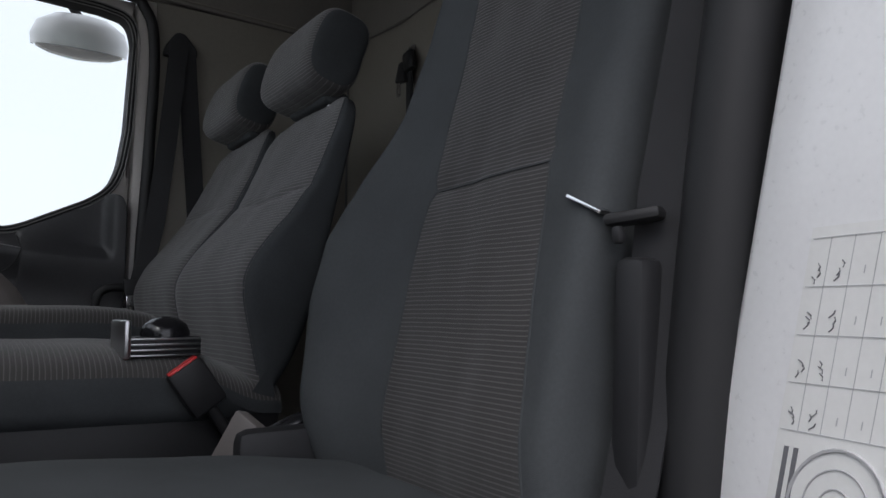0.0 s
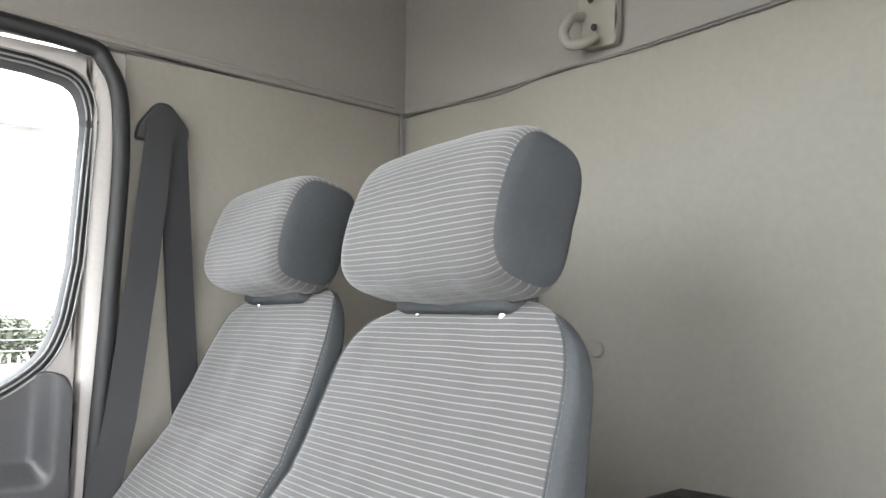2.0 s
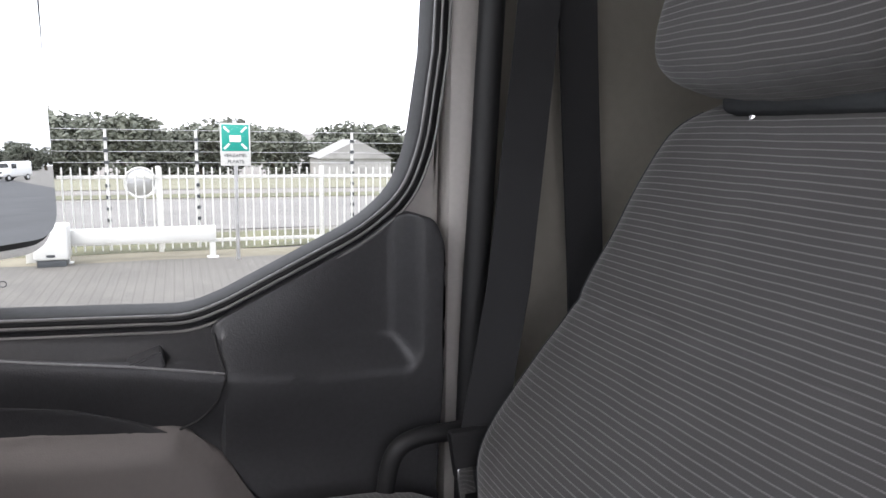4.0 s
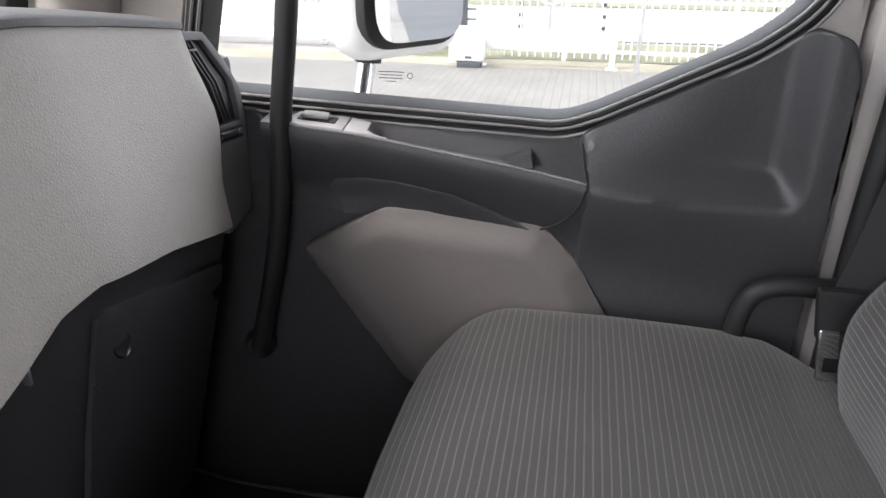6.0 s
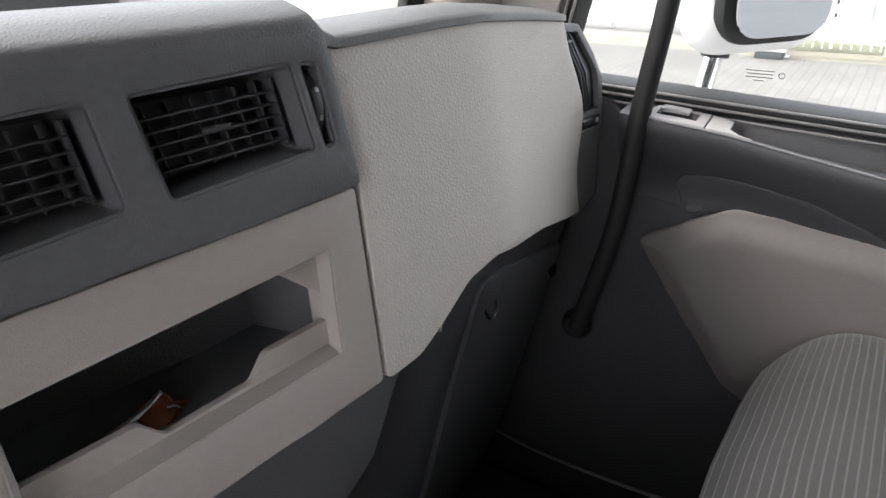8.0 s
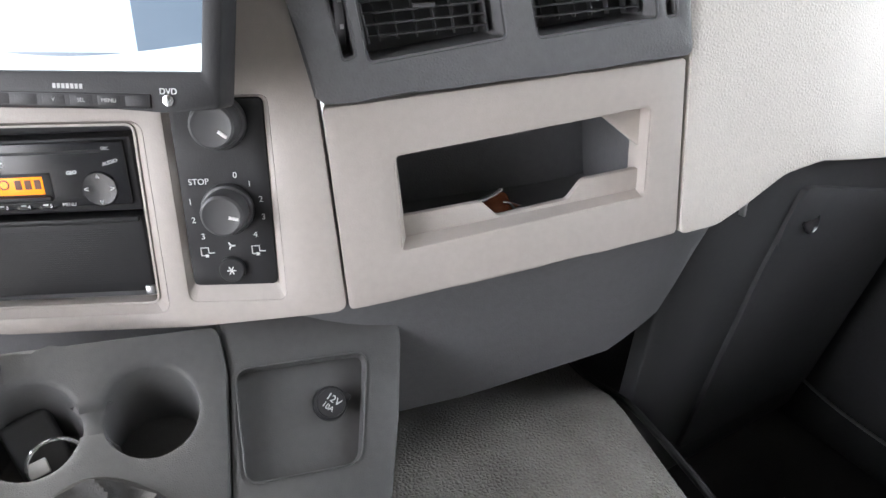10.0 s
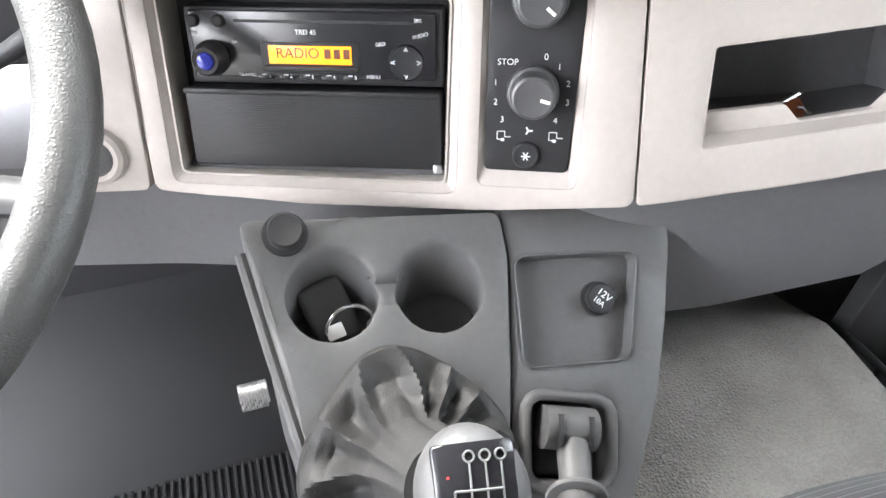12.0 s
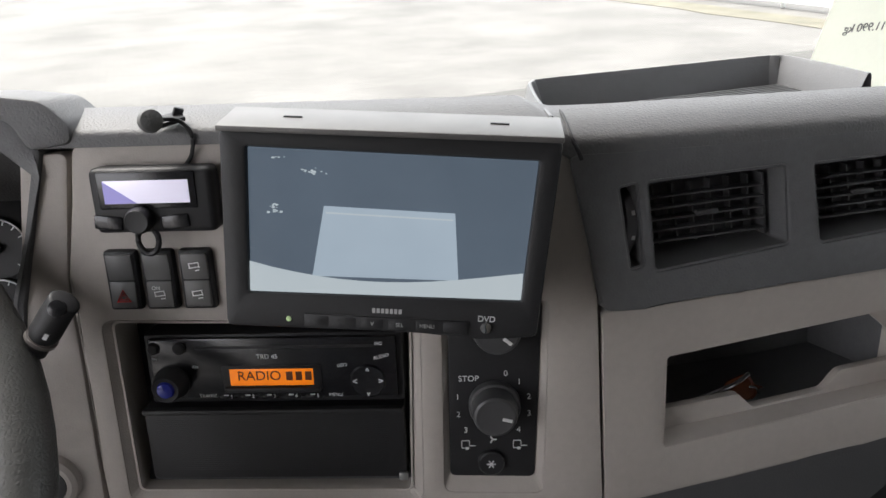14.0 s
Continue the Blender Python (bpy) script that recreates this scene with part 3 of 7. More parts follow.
def speaker_bulge(y, z):
    """Sloped border facets round a slightly domed middle."""
    low = 1.0
    for (a, b, wide) in zip(COVER, COVER[1:] + COVER[:1], (0.030, 0.034, 0.034, 0.032, 0.034, 0.034, 0.034, 0.030)):
        e = Vector((b[0] - a[0], b[1] - a[1]))
        dist = abs(e.x * (z - a[1]) - e.y * (y - a[0])) / e.length
        low = min(low, dist / wide)
    return 0.016 * soft(0.12 + 0.88 * min(1.0, low))


part("speaker_cover", plate(rpoly(COVER, 0.012), [], door, 0.012, 0.003, 0.007, lift=0.022, bulge=speaker_bulge), SPEAKER, door_1, "smooth grey moulded speaker cover")
part("grip_arch", plate(rpoly([(0.560, 0.778), (0.575, 0.811), (0.566, 0.824), (0.535, 0.829), (0.499, 0.828), (0.436, 0.818), (0.385, 0.799), (0.345, 0.780), (0.45, 0.785), (0.512, 0.790)], 0.006), [], lambda y, z, d: door(y, z, face_d(y, z) + d + 0.10 * (0.830 - z)), 0.010, 0.002, 0.012, lift=0.001), DOORBLACK, door_1, "moulded arch over the speaker cover")
part("sill_strip", tube(smooth_line([(0.932, 0.86, 0.374), (0.928, 0.78, 0.358), (0.926, 0.70, 0.352), (0.926, 0.56, 0.353), (0.928, 0.45, 0.365)], 6), 0.0026, 8), STEEL, door_1, "worn bright metal door sill strip")


# ---- dashboard ----
dashboard = thing("dashboard", "moulded truck dashboard in dark and warm grey plastic", "dashboard", at=(0.2, 0.9, 0.8))
dashboard.location = (0, 0, 0)

RECESS = rpoly([(-0.086, 0.936), (0.090, 0.932), (0.079, 0.809), (-0.094, 0.810)], 0.006)
HVAC = rpoly([(0.112, 0.945), (0.166, 0.945), (0.1545, 0.820), (0.103, 0.821)], 0.004)
RADIOEDGE = rpoly([(-0.090, 0.9375), (0.0955, 0.9335), (0.085, 0.8035), (-0.099, 0.8045)], 0.008)
HVACEDGE = rpoly([(0.1090, 0.947), (0.1695, 0.947), (0.1590, 0.8095), (0.0990, 0.8105)], 0.006)


def surround(inner, outer, deep):
    """Sloped border round an opening, running down to its edge and on into the dashboard."""
    bm = bmesh.new()
    rows = [[bm.verts.new(dash(p[0], p[1], d)) for p in line] for line, d in ((outer, -0.0005), (inner, -deep), (inner, -0.030))]
    for a, b in zip(rows, rows[1:]):
        for k in range(len(a)):
            bm.faces.new((a[k], a[(k + 1) % len(a)], b[(k + 1) % len(a)], b[k]))
    bmesh.ops.recalc_face_normals(bm, faces=bm.faces)
    return bm


part("centre_panel", plate(rpoly([(-0.082, 1.050), (0.186, 1.050), (0.1975, 0.945), (0.1955, 0.798), (0.099, 0.7915), (-0.019, 0.792), (-0.1135, 0.798), (-0.1005, 0.965)], 0.008), [RADIOEDGE, HVACEDGE], dash, 0.03, 0.0015, 0.02), BEIGE, dashboard, "warm grey centre panel")
part("radio_surround", surround(RECESS, RADIOEDGE, 0.006), BEIGE, dashboard, smooth=False)
part("heater_surround", surround(HVAC, HVACEDGE, 0.005), BEIGE, dashboard, smooth=False)
part("column_panel", plate(rpoly([(-0.112, 1.044), (-0.0855, 1.044), (-0.1030, 0.965), (-0.1165, 0.798), (-0.165, 0.797), (-0.152, 0.88), (-0.131, 0.96)], 0.006), [], dash, 0.03, 0.0015, 0.02), BEIGE, dashboard, "narrow warm grey panel beside the steering column")
TRAYHOLE = rpoly([(0.240, 0.902), (0.421, 0.9155), (0.415, 0.851), (0.2365, 0.836)], 0.006)
part("tray_panel", plate(rpoly([(0.1995, 0.9365), (0.4475, 0.9455), (0.4405, 0.819), (0.1970, 0.7985)], 0.004), [TRAYHOLE], dash, 0.03, 0.0015, 0.02), BEIGE, dashboard, "warm grey panel with open storage tray")
VENTS = [rpoly([(0.2265, 1.018), (0.315, 1.020), (0.319, 0.969), (0.2305, 0.961)], 0.004), rpoly([(0.332, 1.019), (0.418, 1.021), (0.423, 0.973), (0.339, 0.967)], 0.004)]
SLOTS = [rpoly([(0.2095, 1.016), (0.2212, 1.018), (0.2245, 0.966), (0.2155, 0.964)], 0.003), rpoly([(0.4225, 1.020), (0.4335, 1.019), (0.437, 0.974), (0.428, 0.973)], 0.003)]
part("vent_panel", plate(rpoly([(0.184, 1.036), (0.1995, 0.9388), (0.4485, 0.9478), (0.4425, 1.035)], 0.006), VENTS + SLOTS, dash, 0.05, 0.0018, 0.02, lift=0.006), DARK, dashboard, "dark grained plastic vent panel")


def end_face(u, z, d=0.0):
    """End of the dashboard beside the door: u metres outwards from the side panel's edge."""
    return Vector((0.858 + u, 0.661 + 0.06 * (z - 0.784) + 0.36 * max(0.0, z - 0.925) - d, z))


def side_face(x, z, d=0.0):
    """Side panel: the dashboard's face, swelling towards its free edge."""
    f = min(1.0, max(0.0, (x - 0.66) / 0.20))
    return dash(x, z, d + 0.014 * f * f * (3 - 2 * f) * math.exp(-((z - 0.900 - 0.10 * (0.86 - x)) / 0.050) ** 2))


part("side_panel", plate(rpoly([(0.4445, 1.027), (0.54, 1.026), (0.59, 1.024), (0.70, 1.012), (0.861, 0.989), (0.858, 0.953), (0.856, 0.909), (0.855, 0.834), (0.854, 0.783), (0.80, 0.7965), (0.70, 0.8250), (0.585, 0.850), (0.545, 0.846), (0.505, 0.828), (0.478, 0.818), (0.4435, 0.8175), (0.452, 0.95)], 0.006), [], side_face, 0.03, 0.001, 0.012), LEATHER, dashboard, "grey leather-grain side panel")


def top_sheet():
    """Dashboard top from its rounded front edge to the windscreen."""
    bm = bmesh.new()
    rows = []
    for i in range(246):
        x = -0.98 + 1.96 * i / 245
        zb = float(np.interp(x, (-1, 0.172, 0.184, 0.438, 0.447, 0.55, 0.60, 0.70, 0.86, 1), (1.050, 1.050, 1.034, 1.033, 1.026, 1.025, 1.023, 1.011, 0.989, 0.972)))
        crown = float(np.interp(x, (-1, 0.172, 0.184, 0.438, 0.447, 1), (0.014, 0.014, 0.024, 0.020, 0.009, 0.009)))
        f = dash(x, zb, 0.0055 if 0.178 < x < 0.443 else 0.004)
        end = 1.03 - 0.13 * x * x
        if x > 0.866:
            f.y += 0.055
            zb -= 0.022
        z0 = zb + crown
        prof = [(f.y, zb - 0.002), (f.y + 0.0004, zb + crown * 0.30), (f.y + 0.0016, zb + crown * 0.44), (f.y + 0.0048, zb + crown * 0.56), (f.y + 0.018, zb + crown * 0.80), (f.y + 0.036, z0), (f.y + 0.058, z0 - 0.008), (f.y + (end - f.y) * 0.6, z0 - 0.085), (end, z0 - 0.125), (end, z0 - 0.15), (f.y + 0.06, z0 - 0.07), (f.y + 0.02, zb - 0.008)]
        rows.append([bm.verts.new((x, y, z)) for y, z in prof])
    for a, b in zip(rows, rows[1:]):
        for j in range(len(a)):
            k = (j + 1) % len(a)
            bm.faces.new((a[j], a[k], b[k], b[j]))
    bm.faces.new(rows[0])
    bm.faces.new(rows[-1][::-1])
    bmesh.ops.recalc_face_normals(bm, faces=bm.faces)
    return bm


part("top", top_sheet(), DARKTOP, dashboard, "grained dark grey dashboard top")
part("top_joint", tube(smooth_line([(0.1930, 0.7480, 1.0560), (0.1895, 0.7358, 1.0540), (0.1859, 0.7248, 1.0503), (0.1845, 0.7172, 1.0458), (0.1867, 0.7142, 1.0397), (0.1880, 0.7115, 1.0340)], 5), 0.0013, 8), RUBBER, dashboard, "dark joint across the dashboard's crest")


def lower_sheet():
    """Dark knee panel under the face, curving away to the footwell."""
    bm = bmesh.new()
    rows = []
    for i in range(121):
        x = -0.95 + 1.89 * i / 120
        z0 = float(np.interp(x, (-1, 0.44, 0.50, 0.57, 0.70, 0.86), (0.802, 0.822, 0.832, 0.852, 0.84, 0.79)))
        y0 = dash(x, z0).y + 0.012
        low = float(np.interp(x, (-1, 0.05, 0.12, 0.30, 0.42, 0.47, 0.52, 0.95), (0.70, 0.70, 0.655, 0.665, 0.685, 0.715, 0.80, 0.79)))
        prof = [(y0 + 0.028, z0 + 0.004), (y0 + 0.004, z0 - 0.004), (y0 + 0.014, (z0 + low) / 2), (y0 + 0.026, low + 0.006), (y0 + 0.04, low), (1.16, low + 0.02), (1.16, z0 + 0.03)]
        rows.append([bm.verts.new((x, y, z)) for y, z in prof])
    for a, b in zip(rows, rows[1:]):
        for j in range(len(a)):
            k = (j + 1) % len(a)
            bm.faces.new((a[j], a[k], b[k], b[j]))
    bm.faces.new(rows[0])
    bm.faces.new(rows[-1][::-1])
    bmesh.ops.recalc_face_normals(bm, faces=bm.faces)
    return bm


part("knee_panel", lower_sheet(), DARK, dashboard, "dark knee panel under the dashboard")


# storage tray: sloped frame, dark bin, notched lip
def quad_ring(outer, inner_pts, d_out, d_in, place=dash):
    bm = bmesh.new()
    a = [bm.verts.new(place(p[0], p[1], d_out)) for p in outer]
    b = [bm.verts.new(place(p[0], p[1], d_in)) for p in inner_pts]
    n = len(a)
    for i in range(n):
        bm.faces.new((a[i], a[(i + 1) % n], b[(i + 1) % n], b[i]))
    bmesh.ops.recalc_face_normals(bm, faces=bm.faces)
    bmesh.ops.solidify(bm, geom=bm.faces, thickness=0.0015)
    return bm


part("tray_frame", quad_ring([(0.2395, 0.903), (0.4215, 0.9165), (0.4155, 0.850), (0.236, 0.835)], [(0.2420, 0.902), (0.4235, 0.9135), (0.4235, 0.853), (0.2420, 0.8405)], -0.001, -0.017), BEIGE, dashboard)
part("tray_lip", plate(rpoly([(0.240, 0.8565), (0.2985, 0.8595), (0.3095, 0.8475), (0.3620, 0.8525), (0.3745, 0.8660), (0.4240, 0.8695), (0.4245, 0.8490), (0.240, 0.8370)], 0.003), [], dash, 0.006, 0.001, 0.015, lift=-0.0145), BEIGE, dashboard, "notched tray lip")
part("tray_corner", plate(rpoly([(0.386, 0.914), (0.427, 0.916), (0.427, 0.8800), (0.4215, 0.8825)], 0.002), [], dash, 0.004, 0.001, 0.02, lift=-0.0165), BEIGE, dashboard, "slanted corner of the tray opening")
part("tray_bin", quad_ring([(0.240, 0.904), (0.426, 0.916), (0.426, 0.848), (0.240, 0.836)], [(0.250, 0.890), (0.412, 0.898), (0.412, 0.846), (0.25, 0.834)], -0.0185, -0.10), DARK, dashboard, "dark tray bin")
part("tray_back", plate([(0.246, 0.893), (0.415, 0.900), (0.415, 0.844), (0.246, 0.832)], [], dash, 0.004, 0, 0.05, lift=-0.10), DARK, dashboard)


VENTGREY = shader("dark_vent_plastic", (0.052, 0.052, 0.055), 0.40, vary=0.1)


def between(q, s, t):
    """Point of the four-sided outline q (top left, top right, bottom right, bottom left)."""
    top = Vector(q[0]).lerp(Vector(q[1]), s)
    return top.lerp(Vector(q[3]).lerp(Vector(q[2]), s), t)


def vent(hole, slot, quad, slot_quad):
    """Air vent: sunken box with slats over fins, and a thumb wheel in a slot beside it."""
    v = part("air_vent", plate(grown_out(quad, 1.32), [], dash, 0.004, 0, 0.04, lift=-0.0365), VENTGREY, dashboard, "dark slatted air vent")
    c = sum((Vector(p) for p in hole), Vector((0, 0))) / len(hole)
    tight = [c + (Vector(p) - c) * 0.90 for p in hole]
    part("frame", quad_ring(hole, tight, 0.004, -0.036), DARK, v)
    for k in range(5):
        a, b = between(quad, 0.0, (k + 1.0) / 5.6), between(quad, 1.0, (k + 1.0) / 5.6)
        h = Vector((0, 0.00060))
        part("slat", plate([a - h, b - h, b + h, a + h], [], dash, 0.009, 0.0004, 0.03, lift=-0.0068), VENTGREY, v)
    for k in range(6):
        a, b = between(quad, (k + 0.7) / 6.3, 0.02), between(quad, (k + 0.7) / 6.3, 0.98)
        h = Vector((0.00055, 0))
        part("fin", plate([a - h, a + h, b + h, b - h], [], dash, 0.007, 0, 0.03, lift=-0.0125), VENTGREY, v)
    for f in (0.0, 1.0):
        a, b = between(quad, f, 0.0), between(quad, f, 1.0)
        h = Vector((0.0009, 0))
        part("side_bar", plate([a - h, a + h, b + h, b - h], [], dash, 0.016, 0.0004, 0.03, lift=-0.0078), VENTGREY, v)
    m = between(quad, 0.5, 0.5)
    part("tab", rbox(0.015, 0.0036, 0.004, 0.001, dash_pose(m.x, m.y, -0.0075)), VENTGREY, v)
    m = between(slot_quad, 0.5, 0.5)
    part("wheel_slot", quad_ring(slot, slot, 0.004, -0.020), DARK, v)
    part("slot_floor", plate(grown_out(slot_quad, 1.15), [], dash, 0.003, 0, 0.03, lift=-0.018), BLACK, v)
    w = part("thumb_wheel", cyl(0.0225, 0.0225, 0.0062, dash_pose(m.x, m.y, -0.0175) @ pose(0, 0, 0, 0, 90), 40, 0.0012), VENTGREY, v, "thumb wheel with pale marks")
    for f in (-22, 18):
        part("wheel_mark", rbox(0.0022, 0.0030, 0.0006, 0.0002, dash_pose(m.x, m.y, -0.0175) @ pose(0, 0, 0, f) @ Matrix.Translation((0.001, 0, 0.0224))), STEEL, w)
    return v


def grown_out(quad, f):
    c = sum((Vector(p) for p in quad), Vector((0, 0))) / len(quad)
    return [c + (Vector(p) - c) * f for p in quad]


vent(VENTS[0], SLOTS[0], [(0.2295, 1.011), (0.3075, 1.013), (0.3105, 0.974), (0.2345, 0.972)], [(0.2095, 1.016), (0.2212, 1.018), (0.2245, 0.966), (0.2155, 0.964)])
vent(VENTS[1], SLOTS[1], [(0.3355, 1.012), (0.4115, 1.014), (0.4150, 0.978), (0.3420, 0.976)], [(0.4225, 1.020), (0.4335, 1.019), (0.437, 0.974), (0.428, 0.973)])

# end vent against the door pillar
endv = part("end_vent", plate(rpoly([(-0.010, 0.986), (0.043, 0.979), (0.058, 0.950), (0.067, 0.916), (0.068, 0.880), (0.060, 0.833), (0.050, 0.785), (-0.010, 0.776)], 0.004), [rpoly([(-0.006, 0.976), (0.034, 0.972), (0.052, 0.930), (0.057, 0.8855), (-0.006, 0.890)], 0.003), rpoly([(-0.004, 0.8845), (0.061, 0.8790), (0.060, 0.8670), (-0.004, 0.8715)], 0.002)], end_face, 0.010, 0.0015, 0.012, lift=-0.003), DARKTOP, dashboard, "dark end panel with a tall narrow vent")
part("vent_core", plate([(-0.012, 0.980), (0.040, 0.976), (0.064, 0.88), (0.064, 0.857), (-0.012, 0.857)], [], end_face, 0.003, 0, 0.03, lift=-0.0095), BLACK, endv)
for k in range(3):
    part("slat", plate([(0.002 + 0.007 * k, 0.974), (0.0035 + 0.007 * k, 0.974), (0.026 + 0.007 * k, 0.889), (0.0245 + 0.007 * k, 0.889)], [], end_face, 0.004, 0.0004, 0.03, lift=-0.0055), VENTGREY, endv)
part("slat_tab", plate([(0.004, 0.9665), (0.020, 0.9655), (0.020, 0.9635), (0.004, 0.9645)], [], end_face, 0.004, 0.0004, 0.03, lift=-0.0045), VENTGREY, endv)
part("knurl", cyl(0.0050, 0.0050, 0.046, Matrix.Translation(end_face(0.034, 0.8755, -0.0075)) @ pose(0, 0, 0, 0, 94.6), 24, 0.001), VENTGREY, endv, "knurled wheel")
for k in range(10):
    part("knurl_ridge", rbox(0.0016, 0.0010, 0.0060, 0.0003, Matrix.Translation(end_face(0.012 + 0.0046 * k, 0.8773 - 0.00036 * k, -0.0025))), STEEL if k > 7 else VENTGREY, endv)


# ---- radio bay ----
PRINT = WHITE
AMBER = glow("amber_display", (1.0, 0.25, 0.012), 0.13)
PALE = glow("pale_lilac_display", (0.72, 0.70, 0.85), 0.17)
VIOLET = glow("violet_display_edge", (0.22, 0.20, 0.48), 0.2)

part("radio_bay", quad_ring([(p.x, p.y) for p in RECESS], [(p.x, p.y) for p in RECESS], -0.004, -0.035), BEIGE, dashboard)
part("bay_back", plate([(-0.10, 0.942), (0.10, 0.940), (0.09, 0.80), (-0.10, 0.80)], [], dash, 0.004, 0, 0.05, lift=-0.034), BLACK, dashboard)
rad = thing("car_radio", "black radio with amber display fitted in the dashboard", "radio")
R = dash_pose(0.004, 0.8985, -0.012)
part("housing", rbox(0.172, 0.0505, 0.022, 0.003, R @ Matrix.Translation((0, 0, -0.009))), BLACK, rad)
part("face", rbox(0.163, 0.043, 0.004, 0.0015, R @ Matrix.Translation((0, 0.0015, 0.003))), GLOSS, rad)
part("slot", rbox(0.118, 0.0022, 0.002, 0.0008, R @ Matrix.Translation((0.008, 0.0165, 0.0045))), RUBBER, rad, "disc slot")
part("display_frame", rbox(0.066, 0.018, 0.002, 0.001, R @ Matrix.Translation((-0.0015, -0.0055, 0.0048))), BLACK, rad)
disp = part("display", rbox(0.0555, 0.0118, 0.0012, 0.0004, R @ Matrix.Translation((-0.0015, -0.0045, 0.0058))), AMBER, rad, "glowing amber display")
DIGIT = shader("dark_display_segment", (0.10, 0.02, 0.0), 0.4, vary=0.0)
words("RADIO", 0.0095, DIGIT, R @ Matrix.Translation((-0.0095, -0.0035, 0.0066)), disp, "display_text", 0.0001)
for k in range(3):
    part("display_digit", rbox(0.0042, 0.0062, 0.0003, 0, R @ Matrix.Translation((0.0105 + 0.0063 * k, -0.0035, 0.0066))), DIGIT, disp)
part("display_shelf", rbox(0.064, 0.004, 0.004, 0.0015, R @ Matrix.Translation((-0.0015, -0.0135, 0.006))), BLACK, rad)
vol = part("volume_knob", lathe([(0.0118, 0), (0.0118, 0.003), (0.0105, 0.0045), (0.0098, 0.012), (0.0085, 0.0135), (0.0065, 0.0130)], R @ Matrix.Translation((-0.0685, -0.0075, 0.004)), 36), BLACK, rad, "ribbed volume knob")
BLUE = shader("blue_glossy_cap", (0.03, 0.04, 0.35), 0.15, vary=0.1)
part("knob_cap", lathe([(0.0058, 0), (0.0050, 0.0018), (0.0025, 0.0026)], R @ Matrix.Translation((-0.0685, -0.0075, 0.017)), 24), BLUE, vol, "blue knob cap")
nav = part("control_pad", lathe([(0.0120, 0), (0.0120, 0.0012), (0.0108, 0.0022), (0.0040, 0.0016)], R @ Matrix.Translation((0.0620, -0.0085, 0.004)), 36), GLOSS, rad, "round control pad")
for ch, dx, dy in (("<", -0.0085, 0), (">", 0.0085, 0), ("^", 0, 0.0075), ("v", 0, -0.0085)):
    words(ch, 0.006, PRINT, R @ Matrix.Translation((0.0620 + dx, -0.0085 + dy, 0.0064)), nav, "arrow_mark", 0.0001)
for tx, x, y, sz, rot in (("TRD 45", -0.0035, 0.0098, 0.0044, 0), ("MENU", 0.040, -0.0182, 0.0033, 0), ("AUDIO", 0.0715, 0.0088, 0.0033, 14), ("GEO", 0.0455, 0.0030, 0.0033, 6), ("RDS", -0.0615, 0.0158, 0.0030, 0), ("FM", -0.0785, 0.0088, 0.0030, -12), ("AM", -0.0520, 0.0030, 0.0030, -10), ("SRC", 0.0700, 0.0180, 0.0030, 0), ("TRAFFIC", -0.0455, -0.0182, 0.0032, 0)):
    words(tx, sz, PRINT, R @ Matrix.Translation((x, y, 0.0053)) @ pose(0, 0, 0, 0, 0, rot), rad, "printed_text", 0.0001)
for k in range(5):
    words(str(k + 1), 0.0035, PRINT, R @ Matrix.Translation((-0.030 + 0.0145 * k, -0.0188, 0.0053)), rad, "printed_text", 0.0001)
    part("preset_button", rbox(0.0115, 0.0042, 0.003, 0.001, R @ Matrix.Translation((-0.033 + 0.0145 * k, -0.0190, 0.0035))), GLOSS, rad)
    part("button_mark", rbox(0.0032, 0.0007, 0.0004, 0, R @ Matrix.Translation((-0.0335 + 0.0145 * k, -0.0178, 0.0053))), PRINT, rad)
for x in (-0.0785, -0.0610):
    part("button", lathe([(0.0042, 0), (0.0042, 0.002), (0.0030, 0.003)], R @ Matrix.Translation((x, 0.0165, 0.004)), 20), BLACK, rad)

P = dash_pose(-0.003, 0.8435, -0.010)
pocket = part("drawer_front", rbox(0.178, 0.055, 0.02, 0.003, P @ Matrix.Translation((0, 0, -0.008))), BLACK, dashboard, "closed black ribbed drawer")
part("top_edge", rbox(0.176, 0.004, 0.006, 0.0015, P @ Matrix.Translation((0, 0.0260, 0.003))), BLACK, pocket)
for k in range(26):
    part("rib", rbox(0.158, 0.0007, 0.0008, 0.0002, P @ Matrix.Translation((-0.002, 0.019 - 0.00155 * k, 0.0017))), BLACK, pocket)
part("corner_clip", rbox(0.006, 0.006, 0.004, 0.001, P @ Matrix.Translation((0.086, -0.0255, 0.002))), STEEL, pocket)


# ---- heater controls ----
heater = thing("heater_control", "black heater control panel with two round knobs", "control panel")
part("plate", plate([(p.x, p.y) for p in HVAC], [], dash, 0.008, 0.001, 0.02, lift=-0.003), BLACK, heater)


def knob(x, z, r, turn):
    m = dash_pose(x, z, -0.003)
    k = part("knob", lathe([(r * 1.13, 0), (r * 1.13, 0.004), (r * 1.08, 0.0052), (r * 0.98, 0.0056), (r * 0.94, 0.016), (r * 0.90, 0.0178), (r * 0.80, 0.0186), (r * 0.6, 0.0180)], m, 40), ROCKER, heater, "round black knob with white pointer")
    part("pointer", rbox(r * 0.42, 0.0022, 0.0006, 0.0002, m @ pose(0, 0, 0, 0, 0, turn) @ Matrix.Translation((r * 0.52, 0, 0.0184))), PRINT, k)
    return k


